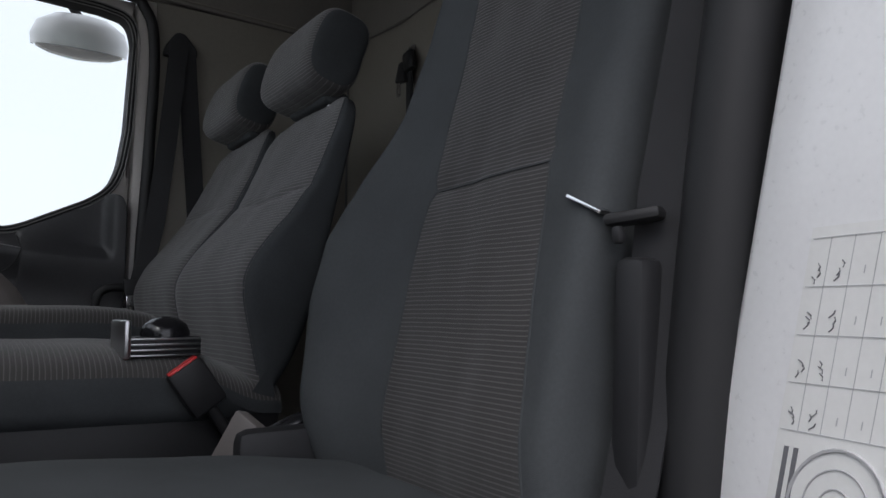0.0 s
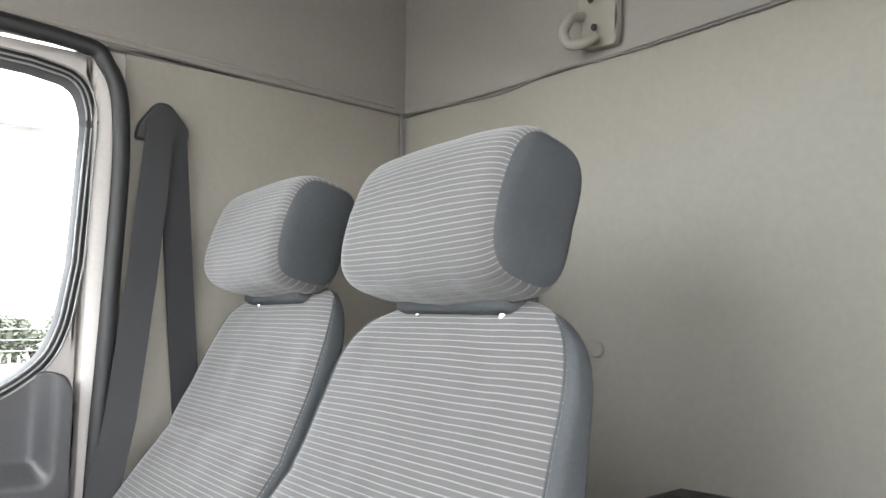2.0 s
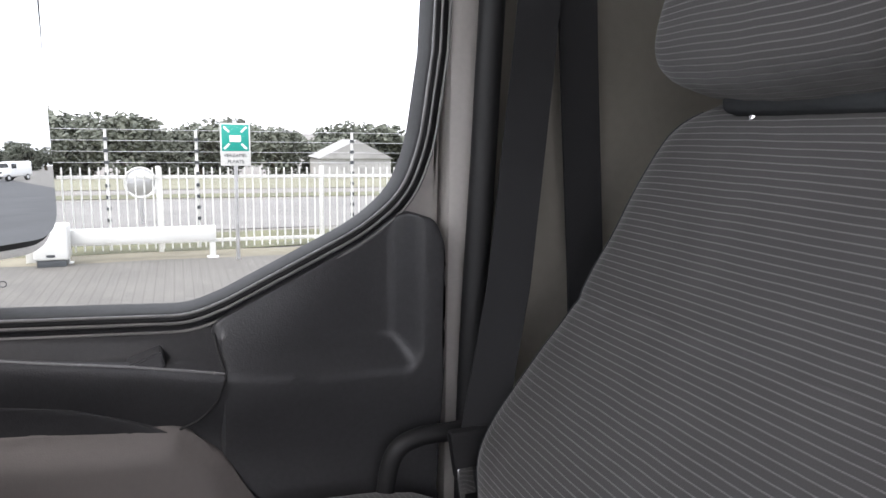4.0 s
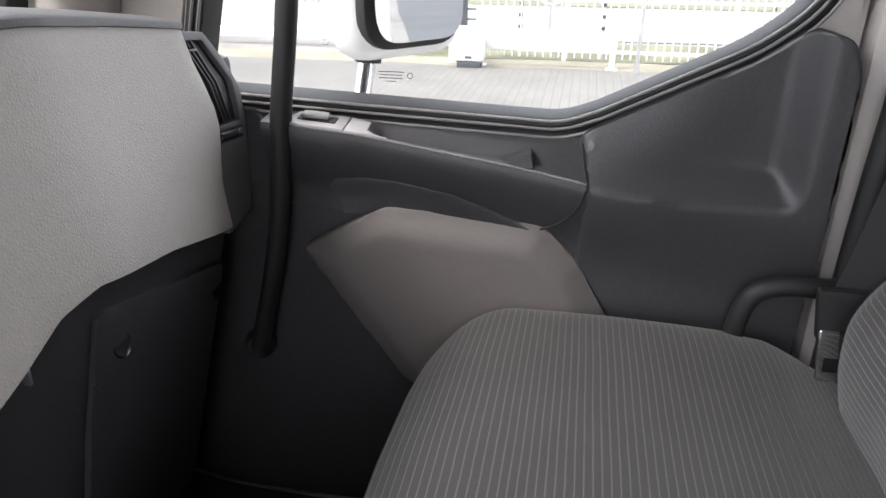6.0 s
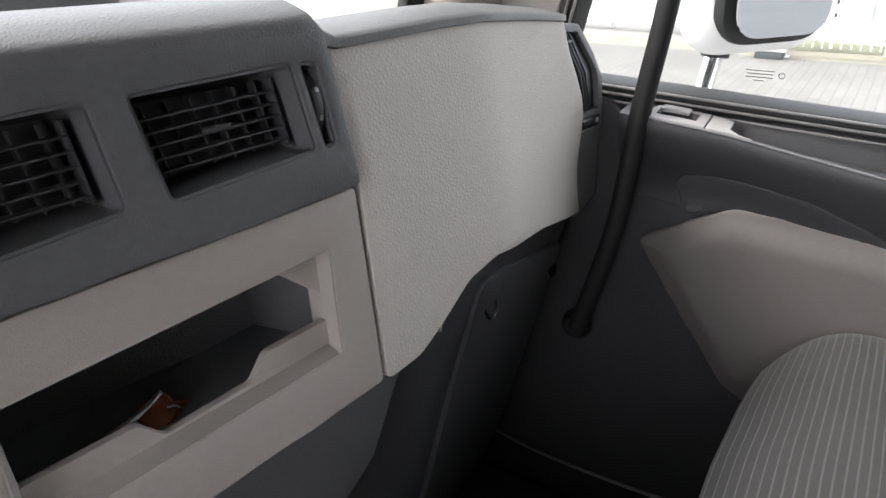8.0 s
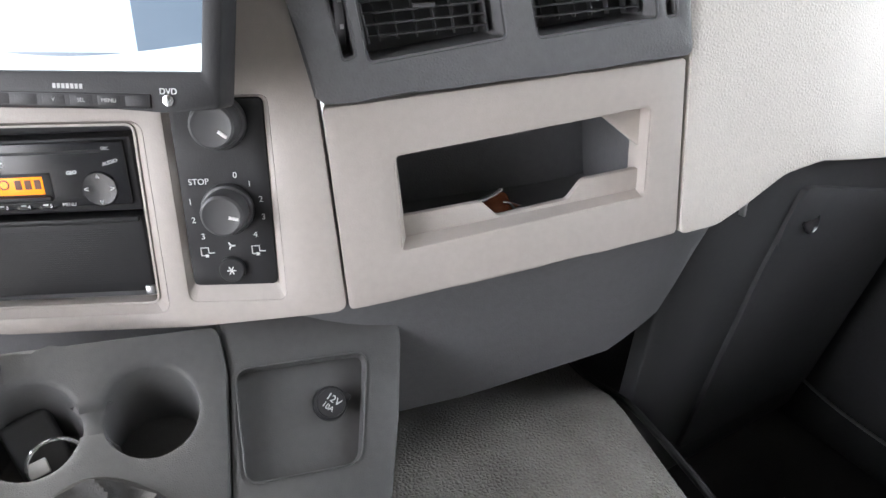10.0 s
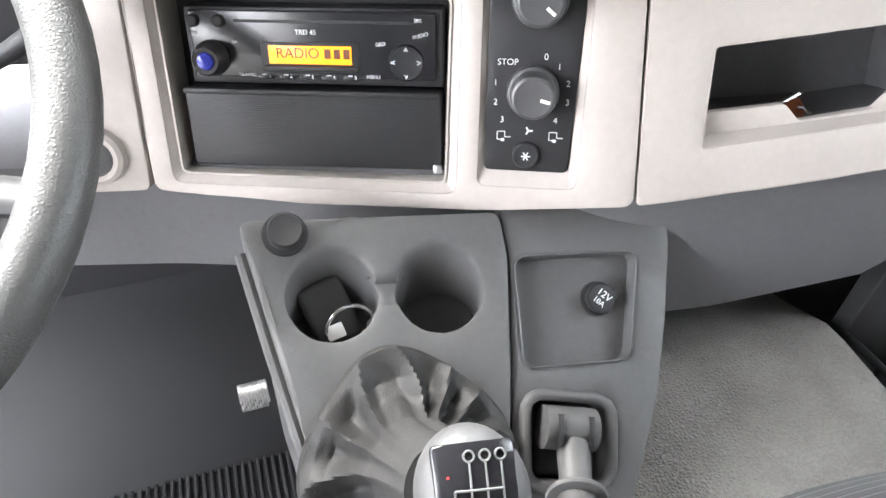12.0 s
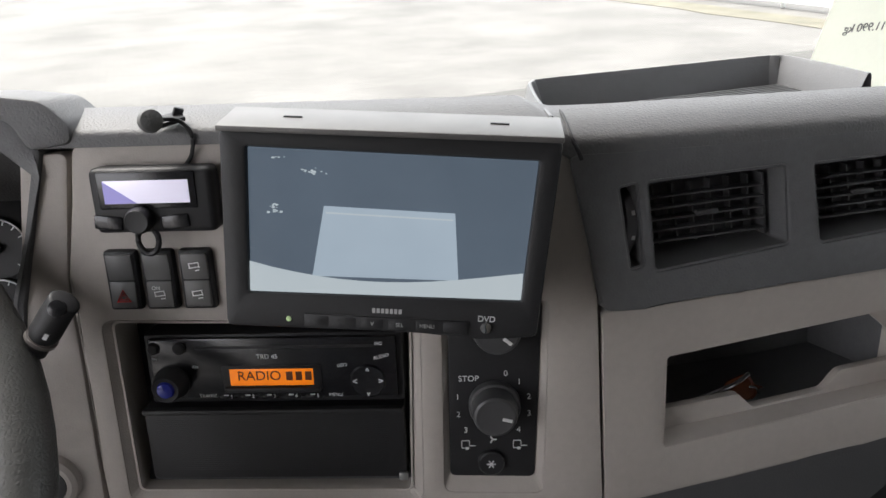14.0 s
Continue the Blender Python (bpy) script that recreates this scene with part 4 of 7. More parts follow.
knob(0.134, 0.8745, 0.0150, -14)
knob(0.139, 0.9310, 0.0155, -40)
bt = part("button", lathe([(0.0088, 0), (0.0088, 0.0035), (0.0078, 0.0045), (0.003, 0.0042)], dash_pose(0.129, 0.8325, -0.003), 30), BLACK, heater, "round button")
for k in range(6):
    part("flake_mark", rbox(0.0028, 0.0007, 0.0004, 0, dash_pose(0.129, 0.8325, 0.0015) @ pose(0, 0, 0, 0, 0, 60 * k) @ Matrix.Translation((0.0016, 0, 0))), PRINT, bt)
for tx, x, z in (("STOP", 0.120, 0.893), ("0", 0.142, 0.8965), ("1", 0.1495, 0.8905), ("2", 0.1545, 0.880), ("3", 0.1540, 0.868), ("4", 0.147, 0.856), ("1", 0.1125, 0.880), ("2", 0.112, 0.8675), ("3", 0.1155, 0.856)):
    words(tx, 0.0056, PRINT, dash_pose(x, z, -0.0018), heater, "printed_text", 0.0001)
for x in (0.1145, 0.1455):
    m = dash_pose(x, 0.8455, -0.0018)
    for dx, dy, w, h in ((0, 0.0028, 0.005, 0.0005), (-0.0025, 0, 0.0005, 0.0055), (0, -0.0027, 0.005, 0.0005), (0.0025, 0.001, 0.0005, 0.004), (0.0045, -0.001, 0.004, 0.0006), (0.001, -0.003, 0.002, 0.002)):
        part("car_symbol", rbox(w, h, 0.0003, 0, m @ Matrix.Translation((dx, dy, 0))), PRINT, heater)
for a in range(3):
    part("fan_symbol", rbox(0.0026, 0.0010, 0.0003, 0, dash_pose(0.131, 0.849, -0.0018) @ pose(0, 0, 0, 0, 0, 120 * a) @ Matrix.Translation((0.0015, 0, 0))), PRINT, heater)


# ---- monitor ----
MA, MB, MC = Vector((-0.004, 0.7638, 1.0673)), Vector((0.157, 0.6814, 1.0578)), Vector((-0.019, 0.742, 0.962))
mr = (MB - MA).normalized()
mu = (MA - MC)
mu = (mu - mr * mu.dot(mr)).normalized()
mz = mr.cross(mu)
MON = Matrix.Translation(MA) @ Matrix((mr, mu, mz)).transposed().to_4x4()
monitor = thing("monitor", "black reversing monitor tilted on the dashboard, showing a grey-blue picture", "monitor")


def mon(u, v, d=0.0):
    return MON @ Vector((u, v, d))


MW, MH = 0.181, 0.108
SCR = [(0.0147, -0.0090), (0.1690, -0.0110), (0.1635, -0.0860), (0.0150, -0.0880)]
part("casing", plate(rpoly([(0, 0), (MW, 0), (MW - 0.008, -MH + 0.002), (0.002, -MH)], 0.004), [rpoly(SCR, 0.001)], mon, 0.026, 0.002, 0.03), BLACK, monitor)
# Top shade in a lighter grey than the black casing.
TOPGREY = shader("dark_grey_shade_plastic", (0.12, 0.115, 0.11), 0.45, vary=0.15, scale=30)
part("sunshade", rbox(MW, 0.0035, 0.034, 0.001, MON @ Matrix.Translation((MW / 2, 0.0050, -0.012)) @ pose(0, 0, 0, 17)), TOPGREY, monitor, "dark grey top shade")
part("shade_slot", rbox(0.010, 0.001, 0.0012, 0, MON @ Matrix.Translation((0.037, 0.0070, -0.012)) @ pose(0, 0, 0, 17)), RUBBER, monitor)
part("shade_slot", rbox(0.010, 0.001, 0.0012, 0, MON @ Matrix.Translation((0.148, 0.0070, -0.012)) @ pose(0, 0, 0, 17)), RUBBER, monitor)
part("back", rbox(MW - 0.02, MH - 0.01, 0.012, 0.003, MON @ Matrix.Translation((MW / 2, -MH / 2, -0.028))), BLACK, monitor)
part("mount", rbox(0.07, 0.05, 0.05, 0.006, MON @ Matrix.Translation((MW / 2 + 0.01, -MH / 2, -0.05))), BLACK, monitor, "black mounting bracket")


def screen_glow(name, a, b, strength):
    m = bpy.data.materials.new(name)
    m.use_nodes = True
    n, l = m.node_tree.nodes, m.node_tree.links
    bs = n["Principled BSDF"]
    bs.inputs["Roughness"].default_value = 0.15
    co = n.new("ShaderNodeTexCoord")
    no = n.new("ShaderNodeTexNoise")
    no.inputs["Scale"].default_value = 14
    no.inputs["Detail"].default_value = 6
    l.new(co.outputs["Object"], no.inputs["Vector"])
    ra = n.new("ShaderNodeMixRGB")
    ra.inputs[1].default_value, ra.inputs[2].default_value = (*a, 1), (*b, 1)
    l.new(no.outputs["Fac"], ra.inputs[0])
    l.new(ra.outputs[0], bs.inputs["Emission Color"])
    bs.inputs["Base Color"].default_value = (0.02, 0.02, 0.025, 1)
    bs.inputs["Emission Strength"].default_value = strength
    return m


SG1 = screen_glow("screen_slate", (0.055, 0.080, 0.108), (0.115, 0.155, 0.200), 0.30)
SG2 = screen_glow("screen_pale_block", (0.27, 0.35, 0.42), (0.40, 0.49, 0.57), 0.32)
SG3 = screen_glow("screen_pale_band", (0.42, 0.50, 0.54), (0.50, 0.57, 0.60), 0.30)
scr = part("screen", plate([(0.0125, -0.0075), (0.171, -0.0095), (0.1655, -0.0880), (0.0130, -0.0900)], [], mon, 0.002, 0, 0.05, lift=-0.0035), SG1, monitor, "lit screen with a grey-blue camera picture")
part("picture_block", plate([(0.0557, -0.0393), (0.1265, -0.0405), (0.1295, -0.0770), (0.0495, -0.0780)], [], mon, 0.0004, 0, 0.05, lift=-0.0030), SG2, scr)
part("picture_line", plate([(0.0570, -0.0425), (0.1255, -0.0437), (0.1255, -0.0445), (0.0570, -0.0433)], [], mon, 0.0002, 0, 0.05, lift=-0.0027), SG3, scr)
part("picture_edge", plate([(0.0552, -0.0393), (0.0560, -0.0393), (0.0500, -0.0765), (0.0490, -0.0765)], [], mon, 0.0002, 0, 0.05, lift=-0.0027), SG1, scr)
band = [(0.0150 + 0.1490 * i / 12, -0.0712 - 0.0085 * math.sin(math.pi * (i / 12) ** 0.9)) for i in range(13)]
part("picture_band", plate(band + [(0.1640, -0.0868), (0.0145, -0.0888)], [], mon, 0.0004, 0, 0.05, lift=-0.0026), SG3, scr)
rnd_p = random.Random(8)
for u0, v0, wide, high, count in ((0.0500, -0.0215, 0.0100, 0.0022, 12), (0.0300, -0.0420, 0.0050, 0.0050, 12), (0.0290, -0.0140, 0.0050, 0.0016, 5), (0.1530, -0.0765, 0.0060, 0.0010, 4)):
    for k in range(count):
        u, v, r = u0 + rnd_p.gauss(0, 0.4) * wide, v0 + rnd_p.gauss(0, 0.4) * high, rnd_p.uniform(0.0003, 0.0009)
        part("picture_speck", plate([(u + r * rnd_p.uniform(0.7, 1.5) * math.cos(q * math.tau / 7), v + r * rnd_p.uniform(0.4, 0.9) * math.sin(q * math.tau / 7)) for q in range(7)], [], mon, 0.0002, 0, 0.05, lift=-0.0027), SG3, scr)
DIMPRINT = shader("dim_white_print", (0.38, 0.38, 0.38), 0.5, vary=0.1)
for k in range(7):
    part("maker_mark", rbox(0.0017, 0.0026, 0.0003, 0, MON @ Matrix.Translation((0.0843 + 0.0024 * k, -0.0950, 0.0003))), DIMPRINT, monitor)
part("button_bar", rbox(0.090, 0.0075, 0.0018, 0.0006, MON @ Matrix.Translation((0.091, -0.1022, 0.0004))), BLACK, monitor)
for k, mark in enumerate(("", "", "V", "SEL", "MENU", "")):
    key_ob = part("button", rbox(0.0125, 0.0058, 0.0012, 0.0004, MON @ Matrix.Translation((0.0536 + 0.0150 * k, -0.1022, 0.0008))), BLACK, monitor)
    if mark:
        words(mark, 0.0030, DIMPRINT, MON @ Matrix.Translation((0.0536 + 0.0150 * k, -0.1022, 0.0015)), key_ob, "printed_text", 0.0001)
words("DVD", 0.0046, PRINT, MON @ Matrix.Translation((0.1456, -0.0968, 0.0002)), monitor)
part("jack", lathe([(0.0030, 0), (0.0030, 0.0012), (0.0018, 0.0014)], MON @ Matrix.Translation((0.1456, -0.1015, 0)), 18), CHROME, monitor, "small bright socket")
part("lamp", lathe([(0.0016, 0), (0.0012, 0.0008)], MON @ Matrix.Translation((0.0372, -0.1022, 0)), 14), glow("green_lamp", (0.5, 0.7, 0.35), 0.03), monitor)


# ---- phone kit, switches, microphone ----
hf = thing("phone_kit", "black phone kit with a lit display and a round knob", "phone kit")
H = dash_pose(-0.0375, 1.0175, 0.008)
part("housing", rbox(0.073, 0.039, 0.016, 0.004, H, 3), BLACK, hf)
part("bezel", rbox(0.058, 0.022, 0.003, 0.001, H @ Matrix.Translation((-0.002, 0.0065, 0.0075))), GLOSS, hf)
s = part("display", rbox(0.050, 0.0135, 0.001, 0.0003, H @ Matrix.Translation((-0.002, 0.0058, 0.0092))), PALE, hf, "lit pale lilac display")
bmv = bmesh.new()
bmv.faces.new([bmv.verts.new(H @ Vector(q)) for q in ((-0.027, 0.0124, 0.0099), (-0.027, -0.0008, 0.0099), (-0.008, -0.0008, 0.0099))])
part("display_shade", bmv, VIOLET, s, smooth=False)
part("knob", lathe([(0.0078, 0), (0.0078, 0.008), (0.0066, 0.010), (0.003, 0.0096)], H @ Matrix.Translation((-0.0075, -0.0105, 0.006)), 28), BLACK, hf, "round black knob")
for sx in (-1, 1):
    part("key", rbox(0.017, 0.0085, 0.003, 0.0012, H @ Matrix.Translation((-0.0075 + sx * 0.020, -0.0125, 0.0078)) @ pose(0, 0, 0, 0, 0, sx * 6)), GLOSS, hf)
ringp = [H @ Vector((-0.0065 + 0.0062 * math.cos(a), -0.0240 + 0.0085 * math.sin(a), 0.006)) for a in [k * math.tau / 20 for k in range(20)]]
part("cable_loop", tube(ringp, 0.0018, 8, True), BLACK, hf)

sw = thing("switch_block", "row of three black rocker switches on the dashboard", "switches")
for k, x in enumerate((-0.0690, -0.0480, -0.0265)):
    S = dash_pose(x, 0.9655, 0.001)
    r = part("rocker", rbox(0.0205, 0.0390, 0.008, 0.0022, S), BLACK, sw, "black rocker switch")
    part("rocker_face", rbox(0.0165, 0.0170, 0.003, 0.0012, S @ Matrix.Translation((0, 0.0088, 0.0038)) @ pose(0, 0, 0, 4)), SWITCHFACE, r)
    part("rocker_face", rbox(0.0165, 0.0170, 0.003, 0.0012, S @ Matrix.Translation((0, -0.0088, 0.0038)) @ pose(0, 0, 0, -4)), SWITCHFACE, r)
    if k == 0:
        tri = tube([S @ Vector((0.0048 * math.cos(a), -0.0105 + 0.0048 * math.sin(a), 0.0057)) for a in (math.pi / 2, math.pi / 2 + math.tau / 3, math.pi / 2 + 2 * math.tau / 3)], 0.0008, 6, True)
        part("hazard_triangle", tri, RED, r)
        part("hazard_triangle", tube([S @ Vector((0.0024 * math.cos(a), -0.0105 + 0.0024 * math.sin(a), 0.0057)) for a in (math.pi / 2, math.pi / 2 + math.tau / 3, math.pi / 2 + 2 * math.tau / 3)], 0.0006, 6, True), RED, r)
    else:
        for yy in ((-0.0095,) if k == 1 else (0.0085, -0.0095)):
            for dx, dy, w, h in ((0, 0, 0.0065, 0.0006), (-0.003, 0.0014, 0.0006, 0.003), (0.003, 0.0012, 0.0006, 0.003), (0, 0.0028, 0.0062, 0.0006), (0.0018, -0.0018, 0.003, 0.0006)):
                part("symbol", rbox(w, h, 0.0003, 0, S @ Matrix.Translation((dx, yy + dy, 0.0057)) @ pose(0, 0, 0, 0, 0, 8)), PRINT, r)
        if k == 1:
            words("ON", 0.0034, PRINT, S @ Matrix.Translation((-0.002, -0.0045, 0.0057)), r, "printed_text", 0.0001)

MICGREY = shader("matt_grey_microphone", (0.085, 0.085, 0.083), 0.6, grain=0.3, grain_scale=900, vary=0.08)
mic = thing("microphone", "small black clip-on microphone with a thin cable", "microphone")
part("head", lathe([(0.003, -0.007), (0.0062, -0.0048), (0.0070, 0.000), (0.0062, 0.0048), (0.003, 0.0066)], Matrix.Translation((-0.036, 0.808, 1.0655)) @ pose(0, 0, 0, 78, 0, 12), 24), MICGREY, mic)
part("clip", rbox(0.016, 0.012, 0.003, 0.001, Matrix.Translation((-0.026, 0.818, 1.0625)) @ pose(0, 0, 0, 8, -6, 20)), BLACK, mic)
part("clip_arm", rbox(0.006, 0.003, 0.008, 0.001, Matrix.Translation((-0.0205, 0.821, 1.0645)) @ pose(0, 0, 0, 10, 20, 20)), BLACK, mic)
part("cable", tube(smooth_line([(-0.030, 0.811, 1.065), (-0.021, 0.811, 1.063), (-0.0155, 0.809, 1.055), (-0.0170, 0.810, 1.043), (-0.0225, 0.815, 1.034)], 6), 0.0013, 8), RUBBER, mic)


# ---- instrument cluster, wheel, stalk ----
cl = thing("instrument_cluster", "dark instrument cluster with round gauges and orange needles", "instruments")
CM = Matrix.Translation((-0.27, 0.945, 0.955)) @ pose(0, 0, 0, 78, 0, -16)
part("back", rbox(0.36, 0.17, 0.02, 0.004, CM @ Matrix.Translation((0, 0, -0.012))), BLACK, cl)
part("hood", plate([(-0.50, 1.06), (-0.125, 1.072), (-0.100, 1.060), (-0.098, 1.045), (-0.13, 0.95), (-0.15, 0.87), (-0.157, 0.87), (-0.137, 0.955), (-0.106, 1.030), (-0.120, 1.045), (-0.50, 1.045)], [], dash, 0.02, 0.004, 0.04, lift=0.004), DARK, cl, "dark cluster hood")
part("hood_top", plate(rpoly([(-0.50, 1.072), (-0.50, 1.088), (-0.12, 1.080), (-0.090, 1.0755), (-0.0775, 1.0615), (-0.0790, 1.0500), (-0.104, 1.0465), (-0.110, 1.0620), (-0.124, 1.0705)], 0.005), [], dash, 0.045, 0.003, 0.03, lift=0.006), DARKTOP, cl, "raised grained brow over the instruments")
for gx, gy, gr, needle in ((0.124, 0.013, 0.0215, 92), (0.121, -0.028, 0.0195, 95), (0.02, -0.005, 0.062, 220)):
    g = part("gauge", cyl(gr, gr, 0.003, CM @ Matrix.Translation((gx, gy, 0.000)), 40), BLACK, cl, "round black gauge with white scale")
    for k in range(13):
        a = radians(-45 + 270 * k / 12)
        part("tick", rbox(gr * 0.16, gr * 0.035, 0.0004, 0, CM @ Matrix.Translation((gx, gy, 0.0018)) @ pose(0, 0, 0, 0, 0, math.degrees(a)) @ Matrix.Translation((gr * 0.86, 0, 0))), PRINT, g)
    part("scale_arc", tube([CM @ Vector((gx + gr * 0.95 * math.cos(a), gy + gr * 0.95 * math.sin(a), 0.0018)) for a in [radians(-45 + 270 * k / 24) for k in range(25)]], 0.0006, 6), PRINT, g)
    part("needle", rbox(gr * 0.95, gr * 0.10, 0.0012, 0.0003, CM @ Matrix.Translation((gx, gy, 0.0035)) @ pose(0, 0, 0, 0, 0, needle) @ Matrix.Translation((gr * 0.36, 0, 0))), ORANGE, g, "orange needle")
    part("hub", cyl(gr * 0.2, gr * 0.16, 0.005, CM @ Matrix.Translation((gx, gy, 0.004)), 20), BLACK, g)

wheel = thing("steering_wheel", "black grained steering wheel", "steering wheel")
WM = Matrix.Translation((-0.361, 0.752, 0.917)) @ pose(0, 0, 0, 40)
RIM = shader("worn_grey_black_wheel_rim", (0.060, 0.060, 0.058), 0.42, grain=0.5, grain_scale=380, voronoi=True, vary=0.12)
part("rim", tube([WM @ Vector((0.2275 * math.cos(a), 0.2275 * math.sin(a), 0)) for a in [k * math.tau / 72 for k in range(72)]], 0.0175, 16, True), RIM, wheel, "thick grained rim")
part("hub", lathe([(0.07, -0.04), (0.075, -0.015), (0.06, 0.0), (0.03, 0.004)], WM), BLACK, wheel)
for a in (200, 340, 250, 290):
    c, s_ = math.cos(radians(a)), math.sin(radians(a))
    part("spoke", tube([WM @ Vector((c * 0.06, s_ * 0.06, -0.015)), WM @ Vector((c * 0.15, s_ * 0.15, -0.012)), WM @ Vector((c * 0.226, s_ * 0.226, -0.002))], 0.016, 10, False, 0.5), BLACK, wheel)
part("column", tube([WM @ Vector((0, 0, -0.03)), WM @ Vector((0, 0, -0.22))], 0.045, 20), BLACK, wheel, "steering column shroud")
stalk = thing("control_stalk", "black control stalk with a grey end beside the steering wheel", "control stalk")
part("arm", tube(smooth_line([(-0.25, 0.835, 0.880), (-0.17, 0.805, 0.912), (-0.121, 0.790, 0.950)], 5), 0.0062, 12), BLACK, stalk)
tip = part("end", tube(smooth_line([(-0.1225, 0.7900, 0.9480), (-0.1140, 0.7880, 0.9585), (-0.1040, 0.7860, 0.9715), (-0.0995, 0.7850, 0.9765), (-0.0980, 0.7845, 0.9782)], 4), [0.0074] * 4 + [0.0088] * 9 + [0.0082, 0.0070, 0.0050, 0.0030], 18), BLACK, stalk)
part("end_button", lathe([(0.0050, 0), (0.0047, 0.0022), (0.0020, 0.0028)], Matrix.Translation((-0.1025, 0.7775, 0.9765)) @ pose(0, 0, 0, 62, 0, -10), 20), GLOSS, tip)
part("end_ring", tube([(-0.1175, 0.7890, 0.9540), (-0.1160, 0.7886, 0.9558)], 0.0092, 18), SPEAKER, tip)
part("end_mark", rbox(0.0024, 0.0006, 0.0036, 0.0001, Matrix.Translation((-0.1125, 0.7785, 0.9605)) @ pose(0, 0, 0, 0, 38)), WHITE, tip)
ign = thing("ignition_lock", "round grey ignition lock with a slot", "lock")
IM = dash_pose(-0.146, 0.825, 0.0)
part("escutcheon", lathe([(0.021, 0), (0.020, 0.006), (0.017, 0.008), (0.012, 0.007)], IM, 30), BEIGE, ign)
part("barrel", lathe([(0.0135, 0.005), (0.0135, 0.0078), (0.011, 0.0085)], IM, 24), KICK, ign)
part("slot", rbox(0.0022, 0.009, 0.002, 0.0004, IM @ Matrix.Translation((0, 0, 0.0082))), STEEL, ign)


# ---- seats ----
def pad_rings(rows, cols, ring):
    """Closed rings of points: ring(t, a) for t in 0..1 and the angle a round the section."""
    return [[ring(i / (rows - 1), j / cols * math.tau) for j in range(cols)] for i in range(rows)]


def rounded(a, p):
    """Point of a rounded square at the angle a."""
    c, s = math.cos(a), math.sin(a)
    return math.copysign(abs(c) ** (2 / p), c), math.copysign(abs(s) ** (2 / p), s)


def pad(rings, is_front, uv):
    """Two meshes from the rings: the striped front and the plain rest."""
    out = []
    for want in (True, False):
        bm = bmesh.new()
        lay = bm.loops.layers.uv.new("cloth")
        vs = {}

        def vert(i, j):
            if (i, j) not in vs:
                vs[i, j] = bm.verts.new(rings[i][j][0])
            return vs[i, j]

        n = len(rings[0])
        for i in range(len(rings) - 1):
            for j in range(n):
                k = (j + 1) % n
                if is_front(rings[i][j][1], rings[i][k][1], rings[i + 1][j][1]) != want:
                    continue
                idx = [(i, j), (i, k), (i + 1, k), (i + 1, j)]
                f = bm.faces.new([vert(*q) for q in idx])
                for lo, (p, q) in zip(f.loops, idx):
                    lo[lay].uv = uv(rings[p][q][1])
        if not want:
            for i in (0, len(rings) - 1):
                bm.faces.new([vert(i, j) for j in range(n)])
        bmesh.ops.recalc_face_normals(bm, faces=bm.faces)
        # open shells: turn the faces outwards from the pad's middle
        mid = sum((r[0][0] for r in rings), Vector()) / len(rings)
        mid = (mid + sum((r[n // 2][0] for r in rings), Vector()) / len(rings)) / 2
        if sum((f.calc_center_median() - mid).dot(f.normal) * f.calc_area() for f in bm.faces) < 0:
            bmesh.ops.reverse_faces(bm, faces=bm.faces)
        out.append(bm)
    return out


def backrest(width, low, high, thick, stripe, bolster, corner=0.07, seed=0, lumbar=0.02, p=5.0, crease=0.52, taper=0.30, slim=None):
    """Backrest in its own frame: x across, y forwards, z up along it. width(z) is its half width."""
    half = width((low + high) / 2)

    def ring(t, a):
        h = high - low
        bot = max(0.0, 1 - t * h / 0.16)
        top = max(0.0, (t * h - (h - corner)) / corner)
        z = low + h * t
        w = width(z) * (1 - 0.10 * bot ** 2) * (1 - 0.30 * top ** 3.0)
        th = thick * (1 - taper * t) * (1 - 0.55 * top ** 2.5) * (1 - 0.25 * bot ** 2)
        c, s = rounded(a, p)
        if a <= math.pi:
            # the seam beside the striped cloth runs along one column of the mesh
            f = 1 - 2 * a / math.pi
            edge = stripe * w / half if stripe > 0.15 else max(0.096, stripe * (1 - 0.44 * t))
            c = math.copysign(edge * abs(f) * 2 if abs(f) <= 0.5 else edge + (w - edge) * math.sin((abs(f) - 0.5) * math.pi), f) / w
            s = max(0.0, 1 - abs(c) ** p) ** (1 / p)
            flat = edge / w
        else:
            flat = stripe / w
        if slim and c < -flat:
            c = -flat + (c + flat) * slim(z)
        z -= 0.016 * abs(c) ** 4 * top ** 2
        x, y = w * c, th * 0.5 * (s - 1) - 0.022 * top ** 3
        if s > 0:
            r = abs(x) / half
            y += bolster * max(0, (r - 0.45)) ** 1.6 * (1.3 - t) * s ** 0.3
            y += lumbar * math.exp(-((t - 0.31) / 0.22) ** 2) - 0.065 * bot ** 1.5
            y += 0.004 * noise.noise((x * 9 + seed, z * 9, seed)) + 0.0018 * noise.noise((x * 30 + seed, z * 18, seed + 7))
            y -= 0.006 * math.exp(-((z - low - h * crease - 0.008 * math.sin(x * 14 + seed)) / 0.007) ** 2) * min(1, max(0.15, 3 - 2.6 * abs(x) / stripe))
        return Vector((x, y, z)), (x, z, s, c, w)
    rings = pad_rings(64, 80, ring)
    front = lambda *q: all(k[2] > 0.02 and abs(k[0]) <= (stripe * k[4] / half if stripe > 0.15 else max(0.096, stripe * (1 - 0.44 * (k[1] - low) / (high - low)))) + 3e-3 for k in q)
    return pad(rings, front, lambda k: (k[0], k[1])), rings


